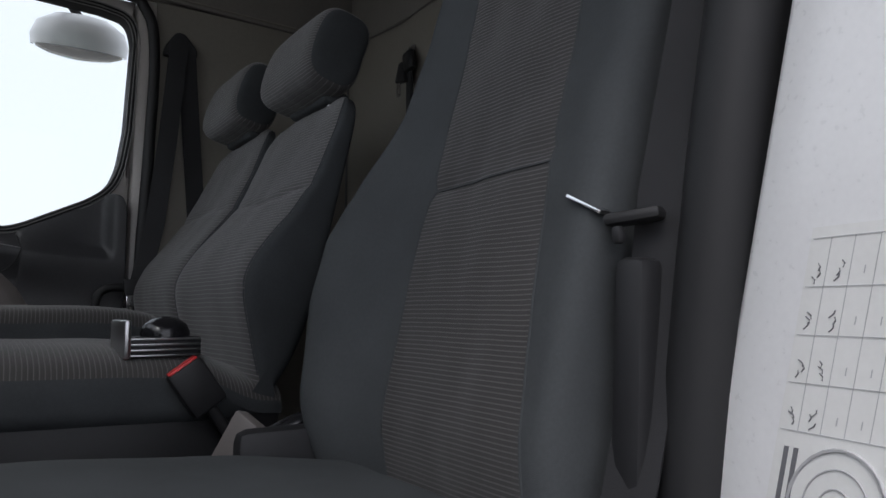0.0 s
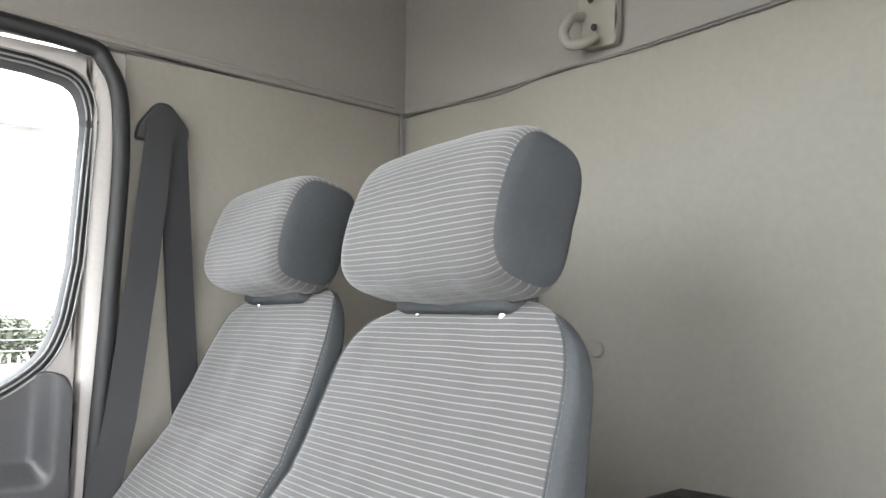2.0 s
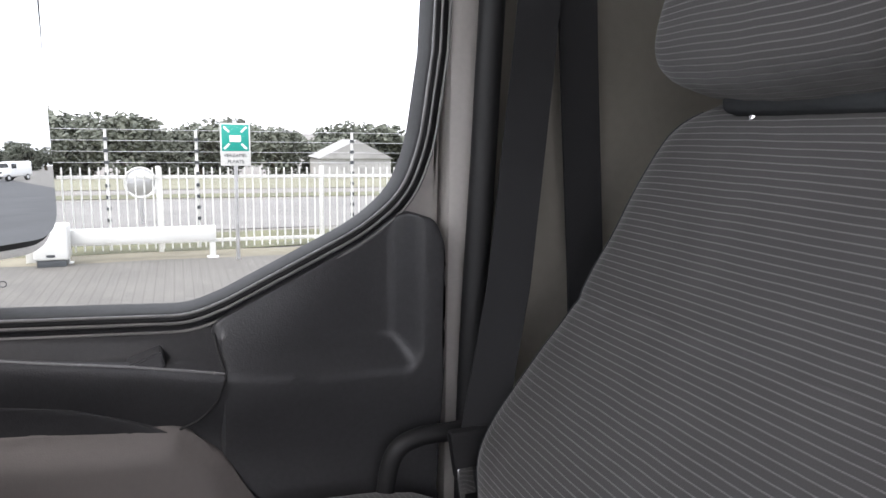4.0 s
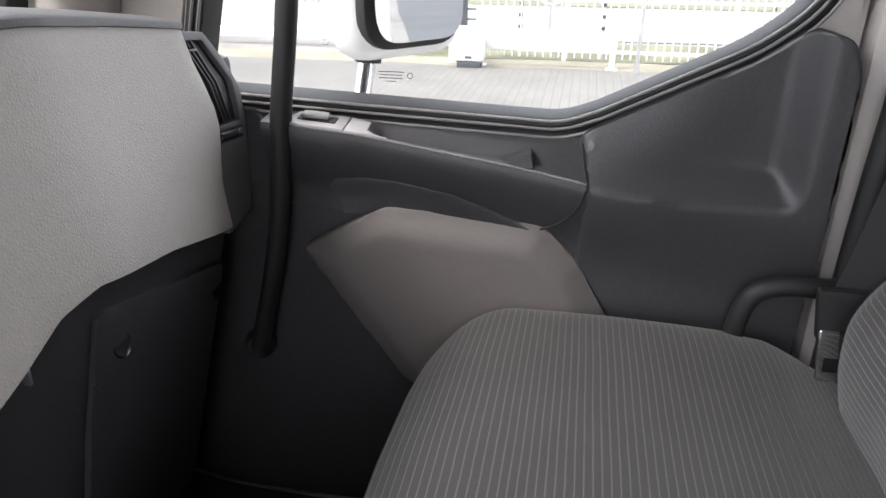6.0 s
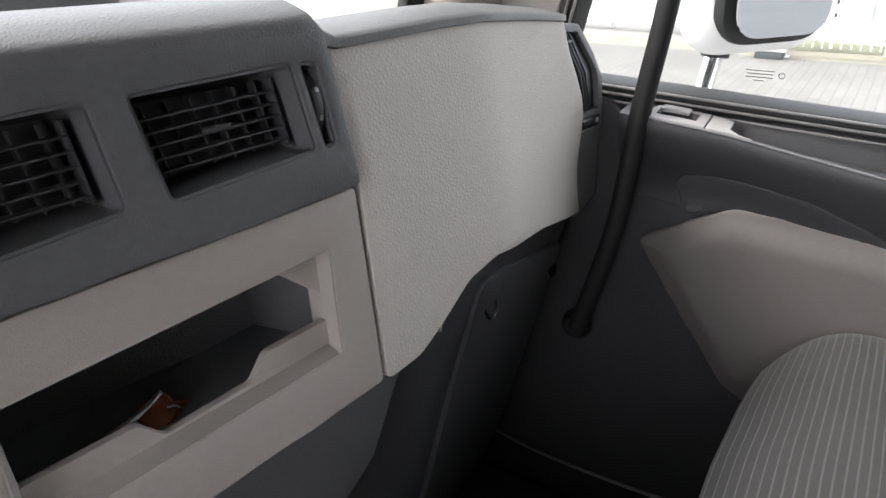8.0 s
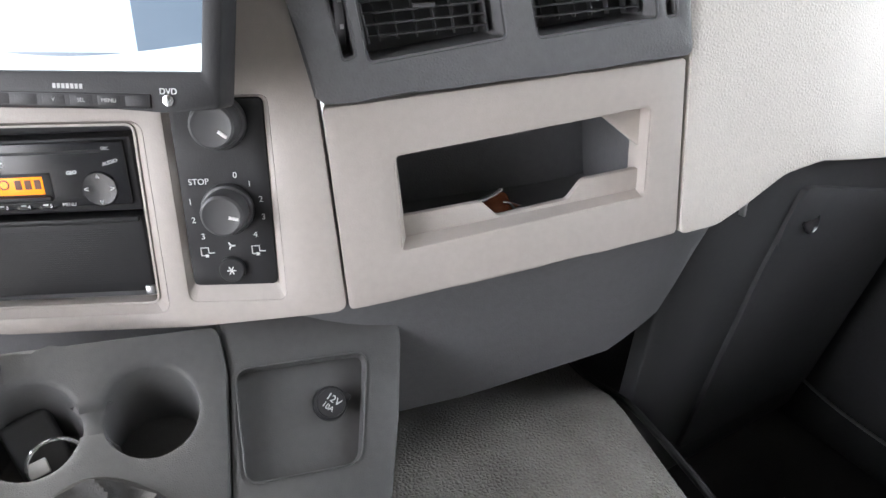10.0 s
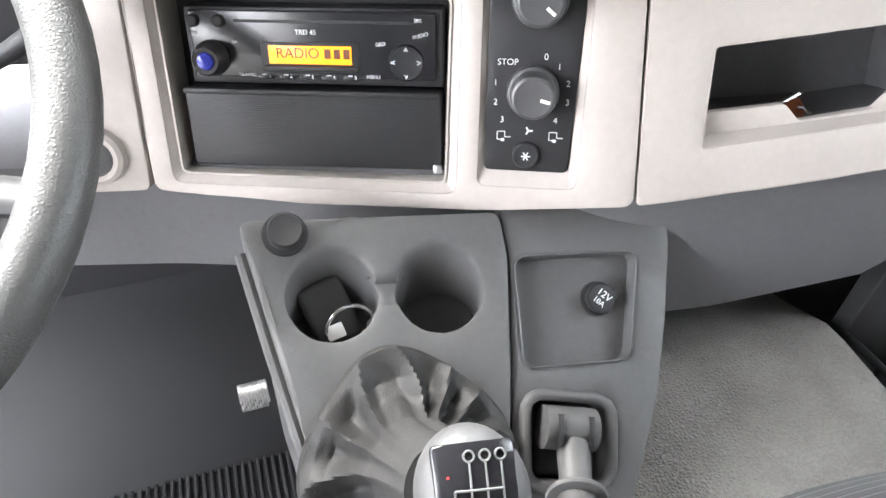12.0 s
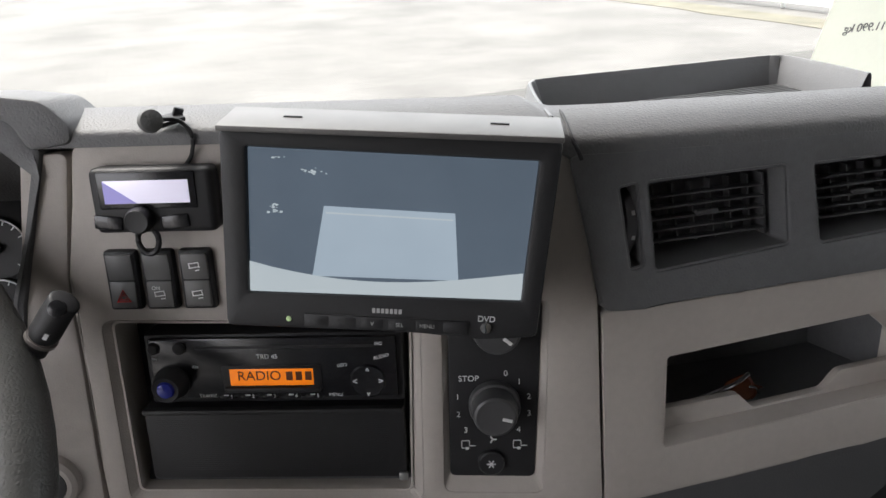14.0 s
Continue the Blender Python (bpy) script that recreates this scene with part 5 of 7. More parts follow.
def cushion_pad(half, front_y, back_y, thick, seed=0, stripe=0.93, p=4.5, sag=0.0):
    """Seat cushion: x across, y forwards, z up."""
    def ring(t, a):
        y = back_y + (front_y - back_y) * t
        nose = max(0, (t - 0.80) / 0.20)
        th = thick * (1 - 0.42 * nose ** 2.4)
        w = half * (1 - 0.20 * nose ** 3.0) * (1 - 0.05 * max(0, 0.2 - t) * 5)
        c, s = rounded(a, p)
        x, z = w * c, th * 0.5 * s - 0.018 * nose ** 2
        if s > 0:
            r = abs(x) / half
            z -= sag * soft((0.12 - y) / 0.11) + 0.004 * math.exp(-((y - 0.115) / 0.006) ** 2) * (sag > 0)
            z += 0.003 * r ** 2.5 + 0.012 * math.sin(t * 3.0) + 0.003 * noise.noise((x * 8, y * 8, seed + 3))
        return Vector((x, y + (0.012 * (1 - c * c) * nose), z - thick * 0.5)), (x, y, s, c, w)
    rings = pad_rings(40, 72, ring)
    front = lambda *q: all(k[2] > (0.25 if stripe > 0.9 and k[1] < front_y - 0.06 else -0.35) and (stripe > 0.9 or abs(k[0]) <= half * stripe * (k[4] / half)) for k in q)
    return pad(rings, front, lambda k: (k[0], k[1])), rings


def halves(bm):
    """The two separate ends of one mesh."""
    out = []
    for sx in (1, -1):
        b = bm.copy()
        mid = sum((v.co.x for v in b.verts)) / len(b.verts)
        bmesh.ops.delete(b, geom=[v for v in b.verts if (v.co.x - mid) * sx < 0], context='VERTS')
        out.append(b)
    bm.free()
    return out


def headrest_pad(half, tall, deep, seed=0):
    def ring(t, a):
        f = -math.cos(math.pi * (0.03 + 0.94 * t))
        x = half * f
        e = max(0.02, 1 - abs(f) ** 13) ** (1 / 5)
        c, s = rounded(a, 3.5)
        y, z = deep * 0.5 * c * e, tall * 0.5 * s * (e * 0.75 + 0.25 * e ** 0.3) * (1 - 0.09 * f * f)
        z += 0.003 * noise.noise((x * 12, a, seed))
        if s < 0:
            y += 0.008 * s
            z += 0.0015 * math.sin(x * 160 + seed) * max(0, -s - 0.75)
        y += 0.02 * (z / tall) * -1
        return Vector((x, y, z)), (x, s * tall * 0.5 + (0.03 * (1 - c) if s > 0 else -0.03 * (1 - c)), f, a, c)
    rings = pad_rings(52, 64, ring)
    return pad(rings, lambda *q: all(abs(k[2]) <= 0.955 for k in q), lambda k: (k[0], k[1])), rings


LEAN = 22.6


def passenger_seat(name, cx, label, seed, top, nose, tilt, high, rest, wide, hips, crown):
    seat = thing(name, label, "seat", "passenger seats", at=(cx, 0.2, 0.45))
    inv = Matrix.Translation((-cx, -0.2, -0.45))
    place_back = Matrix.Translation((cx, 0.035, 0.67)) @ pose(0, 0, 0, LEAN)
    (fa, fb), rings = backrest(lambda z: float(np.interp(z, (-0.1, 0.1, 0.3, 0.5), (hips, hips, 0.198, 0.175))), -0.09, high, 0.115, 0.196, 0.03, corner=0.105, seed=seed, lumbar=0.048, crease=0.60, p=4.0, taper=0.72)
    for nm, bm, mt, lb in (("backrest_cover", fa, CLOTH, "grey backrest cloth with fine pale stripes"), ("backrest_side", fb, PLAIN, "plain dark blue-grey side cloth")):
        bm.transform(inv @ place_back)
        part(nm, bm, mt, seat, lb)
    half_w = float(np.interp((-0.09 + high) / 2, (-0.1, 0.1, 0.3, 0.5), (hips, hips, 0.198, 0.175)))
    for sx in (1, -1):
        line = [inv @ place_back @ max((q for q in r if q[1][2] > 0.1 and q[1][0] * sx > 0 and abs(q[1][0]) <= 0.1972 * q[1][4] / half_w), key=lambda q: abs(q[1][0]))[0] for r in rings[3:-2]]
        part("piping", tube(line, 0.0014, 6), PLAIN, seat)
    (fa, fb), rings = cushion_pad(wide, nose, -0.02, 0.135, seed=seed, p=crown, sag=0.030)
    place_c = Matrix.Translation((cx + wide - 0.212, 0, top)) @ pose(0, 0, 0, tilt)
    for nm, bm, mt, lb in (("cushion_cover", fa, CLOTH2, "grey cushion cloth with fine pale stripes"), ("cushion_side", fb, PLAIN, "plain dark cushion side")):
        bm.transform(inv @ place_c)
        part(nm, bm, mt, seat, lb)
    place_h = Matrix.Translation((cx - 0.002, -0.145, rest + 0.008)) @ pose(0, 0, 0, 15)
    (fa, fb), rings = headrest_pad(0.131, 0.170, 0.112, seed)
    hr = None
    for nm, bm, mt, lb in (("headrest", fa, CLOTH, "padded headrest with striped cloth front"), ("headrest_side", fb, PLAIN, "plain dark headrest end")):
        bm.transform(inv @ place_h)
        if hr is None:
            hr = part(nm, bm, mt, seat, lb)
        else:
            for end in halves(bm):
                part(nm, end, mt, hr, lb)
    part("gathered_cloth", rbox(0.180, 0.050, 0.030, 0.010, inv @ Matrix.Translation((cx, -0.162, rest - 0.076)) @ pose(0, 0, 0, 14), 3), PLAIN, hr, "dark gathered cloth under the headrest")
    for sx in (-1, 1):
        part("headrest_post", tube([inv @ Vector((cx - 0.005 + sx * 0.067, -0.156, 1.120)), inv @ Vector((cx - 0.005 + sx * 0.067, -0.150, 1.06))], 0.0048, 12), CHROME, seat, "bright steel headrest post")
    part("seat_base", rbox(0.40, 0.42, 0.28, 0.02, inv @ Matrix.Translation((cx, 0.19, 0.415))), BLACK, seat, "black seat base")
    return seat


passenger_seat("passenger_seat", 0.634, "striped grey cloth passenger seat beside the door, with headrest", 2, 0.684, 0.440, 2.0, 0.508, 1.190, 0.244, 0.208, 6.5)
passenger_seat("passenger_seat", 0.222, "striped grey cloth middle seat with headrest", 5, 0.630, 0.545, 1.5, 0.480, 1.175, 0.240, 0.218, 2.8)


def driver_seat():
    cx = -0.512
    seat = thing("driver_seat", "driver's seat with striped grey centre and plain dark bolsters", "seat", at=(cx, 0.2, 0.45))
    inv = Matrix.Translation((-cx, -0.2, -0.45))
    m = Matrix.Translation((cx + 0.003, 0.007, 0.69)) @ pose(0, 0, 0, 14) @ Matrix(((1, 0, 0.032, 0), (0, 1, 0, 0), (0, 0, 1, 0), (0, 0, 0, 1)))
    shape = lambda z: float(np.interp(z, (-0.3, -0.15, 0.0, 0.08, 0.16, 0.26, 0.45, 0.62), (0.20, 0.24, 0.260, 0.262, 0.240, 0.207, 0.195, 0.18)))
    (fa, fb), rings = backrest(shape, -0.26, 0.76, 0.13, 0.119, 0.14, corner=0.09, seed=9, lumbar=0.012, p=3.4, crease=0.402, slim=lambda z: float(np.interp(z, (-0.26, -0.12, 0.0, 0.1, 0.2, 0.32), (0.2, 0.25, 0.34, 0.44, 0.62, 1.0))))
    for nm, bm, mt, lb in (("backrest_centre", fa, CLOTH3, "finely striped grey centre cloth"), ("backrest_bolster", fb, BOLSTER, "plain dark blue-grey bolster cloth")):
        bm.transform(inv @ m)
        part(nm, bm, mt, seat, lb)
    for sx in (1, -1):
        line = [inv @ m @ max((q for q in r if q[1][2] > 0.1 and q[1][0] * sx > 0 and abs(q[1][0]) <= max(0.096, 0.119 * (1 - 0.44 * (q[1][1] + 0.26) / 1.02)) + 0.002), key=lambda q: abs(q[1][0]))[0] for r in rings[1:-2]]
        part("seam", tube(line, 0.0016, 6), BOLSTER, seat)
    k = round(0.402 * 63)
    line = [inv @ m @ (q[0] + Vector((0, 0.0006, 0))) for q in rings[k] if q[1][2] > 0.05 and abs(q[1][0]) <= 0.101]
    part("seam", tube(sorted(line, key=lambda p: p.x), 0.0012, 6), BOLSTER, seat, "dark seam across the cloth")
    (fa, fb), rings = cushion_pad(0.25, 0.50, 0.0, 0.15, seed=4, stripe=0.25)
    for nm, bm, mt, lb in (("cushion_centre", fa, CLOTH2, "striped grey cushion cloth"), ("cushion_bolster", fb, BOLSTER, "plain dark cushion bolster")):
        bm.transform(inv @ Matrix.Translation((cx, 0.06, 0.535)) @ pose(0, 0, 0, 3))
        part(nm, bm, mt, seat, lb)
    (fa, fb), rings = headrest_pad(0.135, 0.17, 0.11, 7)
    for nm, bm, mt, lb in (("headrest", fa, CLOTH, "striped headrest"), ("headrest_side", fb, BOLSTER, "plain headrest end")):
        bm.transform(inv @ Matrix.Translation((cx, -0.26, 1.55)) @ pose(0, 0, 0, 14))
        for piece in (halves(bm) if nm == "headrest_side" else [bm]):
            part(nm, piece, mt, seat, lb)
    part("side_trim", tube(smooth_line([inv @ Vector(q) for q in ((-0.262, 0.175, 0.470), (-0.262, 0.150, 0.520), (-0.264, 0.105, 0.556), (-0.268, 0.050, 0.575), (-0.275, 0.000, 0.585))], 6), 0.014, 12, False, 0.6), GLOSS, seat, "glossy black curved hinge trim")
    part("side_shield", rbox(0.03, 0.20, 0.16, 0.02, inv @ Matrix.Translation((-0.282, 0.06, 0.485))), BLACK, seat, "black hinge cover")
    part("seat_base", rbox(0.42, 0.44, 0.12, 0.03, inv @ Matrix.Translation((cx, 0.26, 0.34))), BLACK, seat, "black sprung seat base")
    return seat


driver_seat()


# ---- centre console ----
console = thing("centre_console", "dark grey console with two cup holders under the dashboard", "console")


def ring2(cx, cy, r, a0, a1, n):
    return [(cx + r * math.cos(radians(a0 + (a1 - a0) * k / n)), cy + r * math.sin(radians(a0 + (a1 - a0) * k / n))) for k in range(n + 1)]


C1, C2, CR = (-0.0125, 0.024), (0.058, 0.034), 0.0295
ang = math.degrees(math.atan2(C2[1] - C1[1], C2[0] - C1[0]))
CUPS = ring2(*C1, CR, ang + 16, ang + 344, 30) + ring2(*C2, CR, ang + 196, ang + 524, 30)
LEFTTOP = [(-0.062, -0.036), (0.113, -0.009), (0.1105, 0.023), (0.094, 0.093), (0.070, 0.18), (0.052, 0.27), (-0.028, 0.27), (-0.040, 0.18), (-0.054, 0.05)]
UPRIGHT = (cons(0, 0, 1) - cons(0, 0, 0)).lerp(Vector((0, 0, 1)), 0.62).normalized()


def cons_upright(u, v, d=0.0):
    """Point of the console's deck, with depth taken nearly straight down as the cup holders go."""
    return cons(u, v) + UPRIGHT * d


part("cup_deck", plate(rpoly(LEFTTOP, 0.008), [CUPS], cons_upright, 0.30, 0.004, 0.02), CONSOLE, console)
for c, deep in ((C1, 0.052), (C2, 0.050)):
    low = look(cons_upright(c[0], c[1], -deep), cons_upright(c[0], c[1], -deep - 1))
    part("cup_floor", cyl(CR + 0.012, CR + 0.012, 0.004, low, 32), CONSOLE, console)
B1, B2 = Vector(C1), Vector(C2)
across = (B2 - B1).normalized()
over = Vector((-across.y, across.x))
waist = [(B1 + B2) / 2 + across * (0.0060 + 0.0085 * abs(k / 6) ** 2.2) + over * 0.0145 * k / 6 for k in range(-6, 7)]
waist += [(B1 + B2) / 2 - across * (0.0060 + 0.0085 * abs(k / 6) ** 2.2) + over * 0.0145 * k / 6 for k in range(6, -7, -1)]
part("cup_bridge", plate(waist, [], cons_upright, 0.045, 0.0025, 0.01, lift=-0.007), CONSOLE, console)
RIGHTTOP = [(0.1142, -0.05), (0.243, -0.05), (0.2385, 0.034), (0.2160, 0.093), (0.195, 0.140), (0.170, 0.182), (0.140, 0.225), (0.105, 0.262), (0.075, 0.275), (0.0535, 0.27), (0.0712, 0.18), (0.0952, 0.093), (0.1118, 0.023)]
SQ = rpoly([(0.116, 0.026), (0.207, 0.040), (0.1795, 0.112), (0.104, 0.100)], 0.009)
HB = rpoly([(0.101, 0.121), (0.153, 0.138), (0.138, 0.186), (0.088, 0.172)], 0.010)
part("side_deck", plate(rpoly(RIGHTTOP, 0.010), [SQ, HB], cons, 0.30, 0.004, 0.02, lift=-0.004), CONSOLE, console)
part("pocket_floor", plate(grown(SQ, 0.004), [], cons, 0.004, 0, 0.03, lift=-0.016), CONSOLE, console)
part("pocket_edge", tube([cons(p[0], p[1], -0.0035) for p in grown(SQ, 0.001)], 0.0007, 8, True), CONSOLE, console)
part("lever_frame", tube([cons(p[0], p[1], -0.003) for p in grown(HB, 0.004)], 0.0042, 10, True), CONSOLE, console, "raised frame round the brake lever")
part("side_trim", tube([cons(p[0] - 0.004, p[1], -0.012) for p in [(-0.060, -0.015), (-0.054, 0.05), (-0.040, 0.18), (-0.028, 0.27)]], 0.004, 8), CONSOLE, console)

socket = thing("power_socket", "black capped power socket in the console pocket", "socket")
SM = cons_pose(0.1735, 0.066, -0.016, -52) @ Matrix.Scale(0.82, 4)
part("ring", lathe([(0.0155, 0), (0.0150, 0.003), (0.0125, 0.004)], SM, 28), BLACK, socket)
cap = part("cap", lathe([(0.0122, 0.002), (0.0128, 0.010), (0.0118, 0.0125), (0.005, 0.0130)], SM @ pose(0, 0, 0, 6), 28), RUBBER, socket, "round rubber cap")
part("cap_tab", rbox(0.008, 0.006, 0.004, 0.0015, SM @ Matrix.Translation((0.008, 0.012, 0.006))), RUBBER, socket)
words("12V", 0.0088, WHITE, SM @ pose(0, 0, 0, 6) @ Matrix.Translation((0, 0.0032, 0.0131)), cap, "printed_text", 0.0001)
words("10A", 0.0068, WHITE, SM @ pose(0, 0, 0, 6) @ Matrix.Translation((-0.0005, -0.0045, 0.0131)), cap, "printed_text", 0.0001)

lighter = thing("cigarette_lighter", "round black push-in lighter on the console", "lighter")
LM = cons_pose(-0.034, -0.0205, 0.0) @ Matrix.Scale(0.9, 4)
part("ring", lathe([(0.0165, 0), (0.0160, 0.002), (0.0140, 0.0025)], LM, 28), BLACK, lighter)
part("button", lathe([(0.0125, 0.0), (0.0125, 0.013), (0.0115, 0.0155), (0.0095, 0.0150), (0.004, 0.0146)], LM, 28), RUBBER, lighter)

key = thing("key", "black vehicle key with steel split ring in the cup holder", "key")
KM = cons_pose(-0.014, 0.032, -0.034, 14)
part("fob", rbox(0.032, 0.046, 0.010, 0.004, KM @ pose(0, 0, 0, 12), 3), ROCKER, key)
part("ring", tube([cons_pose(-0.004, 0.046, -0.020, 0) @ pose(0, 0, 0, 38, 10) @ Vector((0.0165 * math.cos(a), 0.0165 * math.sin(a), 0)) for a in [k * math.tau / 30 for k in range(30)]], 0.0014, 8, True), CHROME, key, "bright steel split ring")
part("tag", rbox(0.012, 0.010, 0.004, 0.001, cons_pose(-0.014, 0.047, -0.019, 10)), PAPER, key, "white plastic tag")

# gear lever
gear = thing("gear_lever", "gear lever with leatherette boot and round grey knob", "gear lever")
KNOB = Vector((0.003, 0.484, 0.830))


def boot():
    """Soft leatherette bag over an oval rim: it stands up, rolls over and falls in slanted folds to the neck of the lever."""
    rnd_b = random.Random(23)
    bm = bmesh.new()
    base, top = cons(0.011, 0.140, 0.0), KNOB + Vector((0, 0.018, -0.030))
    out, across, up = Vector((0, -0.714, 0.7)), Vector((1, 0, 0)), Vector((0, 0.7, 0.714))
    count = 13
    ridges = [((k + rnd_b.uniform(-0.3, 0.3)) * math.tau / count, rnd_b.uniform(-1.0, 1.0), rnd_b.uniform(0.14, 0.28), rnd_b.uniform(0.009, 0.018)) for k in range(count)]
    dents = [(rnd_b.uniform(0, math.tau), rnd_b.uniform(0.35, 0.7), rnd_b.uniform(0.25, 0.45), rnd_b.uniform(0.006, 0.012)) for _ in range(9)]
    # along the bag: radius, height over the rim, share of the way to the neck, strength of the folds
    stations = ((0.066, -0.004, 0, 0), (0.0685, 0.008, 0, 0.15), (0.0690, 0.020, 0, 0.35), (0.0660, 0.030, 0.01, 0.6), (0.0590, 0.034, 0.05, 0.9), (0.0500, 0.028, 0.16, 1.0), (0.0400, 0.016, 0.38, 1.0), (0.0300, 0.007, 0.66, 0.6), (0.0210, 0.0, 1.0, 0.1))
    rows, steps, turns = [], 44, 168
    for i in range(steps + 1):
        s = i / steps
        r, h, q, f = (float(np.interp(s, np.linspace(0, 1, len(stations)), [st[c] for st in stations])) for c in range(4))
        mid = base.lerp(top, q)
        ring = []
        for j in range(turns):
            a_ = j * math.tau / turns
            lift = 0.0
            for at, slant, wide, high in ridges:
                x = (a_ - at - slant * (s - 0.45) + math.pi) % math.tau - math.pi
                lift += high * (max(0.0, 1 - abs(x) / wide) ** 1.4 - 0.24)
            for at, along, wide, high in dents:
                x = (a_ - at + math.pi) % math.tau - math.pi
                lift -= high * math.exp(-(x / wide) ** 2 - ((s - along) / 0.12) ** 2)
            lift = lift * f + 0.0012 * f * noise.noise((a_ * 4, s * 14, 2.0))
            rr = r * (1 + 0.05 * math.cos(4 * a_) * (1 - q)) + 0.35 * lift
            ring.append(bm.verts.new(mid + out * (h + lift) + across * rr * math.cos(a_) + up * rr * 1.08 * math.sin(a_)))
        rows.append(ring)
    for p, q in zip(rows, rows[1:]):
        for j in range(turns):
            bm.faces.new((p[j], p[(j + 1) % turns], q[(j + 1) % turns], q[j]))
    bm.faces.new(rows[0][::-1])
    bm.faces.new(rows[-1])
    bmesh.ops.recalc_face_normals(bm, faces=bm.faces)
    return bm


part("boot", boot(), BOOT, gear, "creased black leatherette boot")
GM = look(KNOB, KNOB - Vector((-0.02, -0.17, 0.20))) @ Matrix.Scale(0.68, 4)
KGREY = shader("worn_dark_grey_knob", (0.042, 0.041, 0.041), 0.55, vary=0.12, scale=25, grain=0.2, grain_scale=500)
part("knob", lathe([(0.012, -0.050), (0.020, -0.042), (0.031, -0.022), (0.0355, -0.002), (0.0335, 0.014), (0.027, 0.023), (0.016, 0.0275), (0.004, 0.0285)], GM @ Matrix.Translation((0.001, -0.006, 0)) @ Matrix.Diagonal((0.90, 1.06, 1, 1)), 40), KGREY, gear, "smooth dark grey knob")
GREYPRINT = shader("grey_white_print", (0.095, 0.095, 0.095), 0.5, vary=0.15)
badge = part("badge", plate(rpoly([(-0.0225, 0.0205), (0.0225, 0.0215), (0.0215, -0.0305), (-0.0205, -0.0310)], 0.004), [], lambda u, v, d: GM @ pose(0, 0, 0, 0, 0, -5) @ Vector((u, v, 0.0305 - 9.0 * u * u - 6.0 * v * v + d)), 0.006, 0.0008, 0.008), GLOSS, gear, "black shift pattern plate")


def on_badge(u, v):
    return GM @ pose(0, 0, 0, 0, 0, -5) @ Matrix.Translation((u, v, 0.0309 - 9.0 * u * u - 6.0 * v * v))


for k, u in enumerate((-0.0030, 0.0055, 0.0140)):
    part("pattern_line", tube([on_badge(u, v).translation for v in (0.0105, 0.004, -0.003, -0.010, -0.0155)], 0.0004, 6), GREYPRINT, badge)
    part("pattern_circle", tube([(on_badge(u, 0.0138) @ Vector((0.0028 * math.cos(a), 0.0028 * math.sin(a), 0))) for a in [q * math.tau / 16 for q in range(16)]], 0.00045, 6, True), GREYPRINT, badge)
for u in (-0.0115, -0.0030, 0.0055, 0.0140):
    part("pattern_circle", tube([(on_badge(u, -0.0190) @ Vector((0.0028 * math.cos(a), 0.0028 * math.sin(a), 0))) for a in [q * math.tau / 16 for q in range(16)]], 0.00045, 6, True), GREYPRINT, badge)
part("pattern_line", tube([on_badge(-0.0115 + 0.00364 * q, -0.003).translation for q in range(8)], 0.0005, 6), GREYPRINT, badge)
part("pattern_line", tube([on_badge(-0.0115, v).translation for v in (-0.003, -0.009, -0.0155)], 0.0005, 6), GREYPRINT, badge)
part("pattern_dot", cyl(0.0008, 0.0008, 0.0006, on_badge(-0.0145, 0.004), 10), RED, badge)

# parking brake lever
brake = thing("parking_brake", "dark grey parking brake lever with a collar", "brake lever")
part("cradle", rbox(0.044, 0.050, 0.016, 0.005, cons_pose(0.121, 0.154, -0.020, -18), 3), BLACK, brake)
part("roller", tube([cons(0.1035, 0.1400, -0.002), cons(0.1380, 0.1515, -0.002)], 0.0145, 24), CONSOLE, brake)
for x, v in ((0.1110, 0.1435), (0.1310, 0.1505)):
    part("slot_mark", rbox(0.0026, 0.020, 0.005, 0.0003, cons_pose(x, v, 0.0115, -18)), RUBBER, brake)
arm0 = cons(0.1190, 0.1580, 0.004)
arm1 = arm0 + (cons(0.1025, 0.1850, 0.030) - arm0) * 2.0
part("arm", tube([arm0, arm0.lerp(arm1, 0.25), arm0.lerp(arm1, 0.5)], [0.0115, 0.0105, 0.0105], 20), CONSOLE, brake)
part("collar", lathe([(0.010, -0.003), (0.0185, -0.0016), (0.0195, 0.0), (0.0185, 0.0016), (0.010, 0.003)], look(arm0.lerp(arm1, 0.46), arm0), 32), CONSOLE, brake, "flat round collar")
part("grip", tube([arm0.lerp(arm1, 0.47), arm0.lerp(arm1, 0.7), arm1, arm1 + (arm1 - arm0) * 0.08], [0.0125, 0.0150, 0.0150, 0.010], 20), KGREY, brake)

coil = thing("coiled_cable", "short coiled grey steel spring beside the console", "spring")
part("coil", tube([Vector((-0.083 + 0.018 * k / 120, 0.69 + 0.0085 * math.cos(k * 0.55), 0.700 + 0.0085 * math.sin(k * 0.55))) for k in range(121)], 0.0011, 6), STEEL, coil)


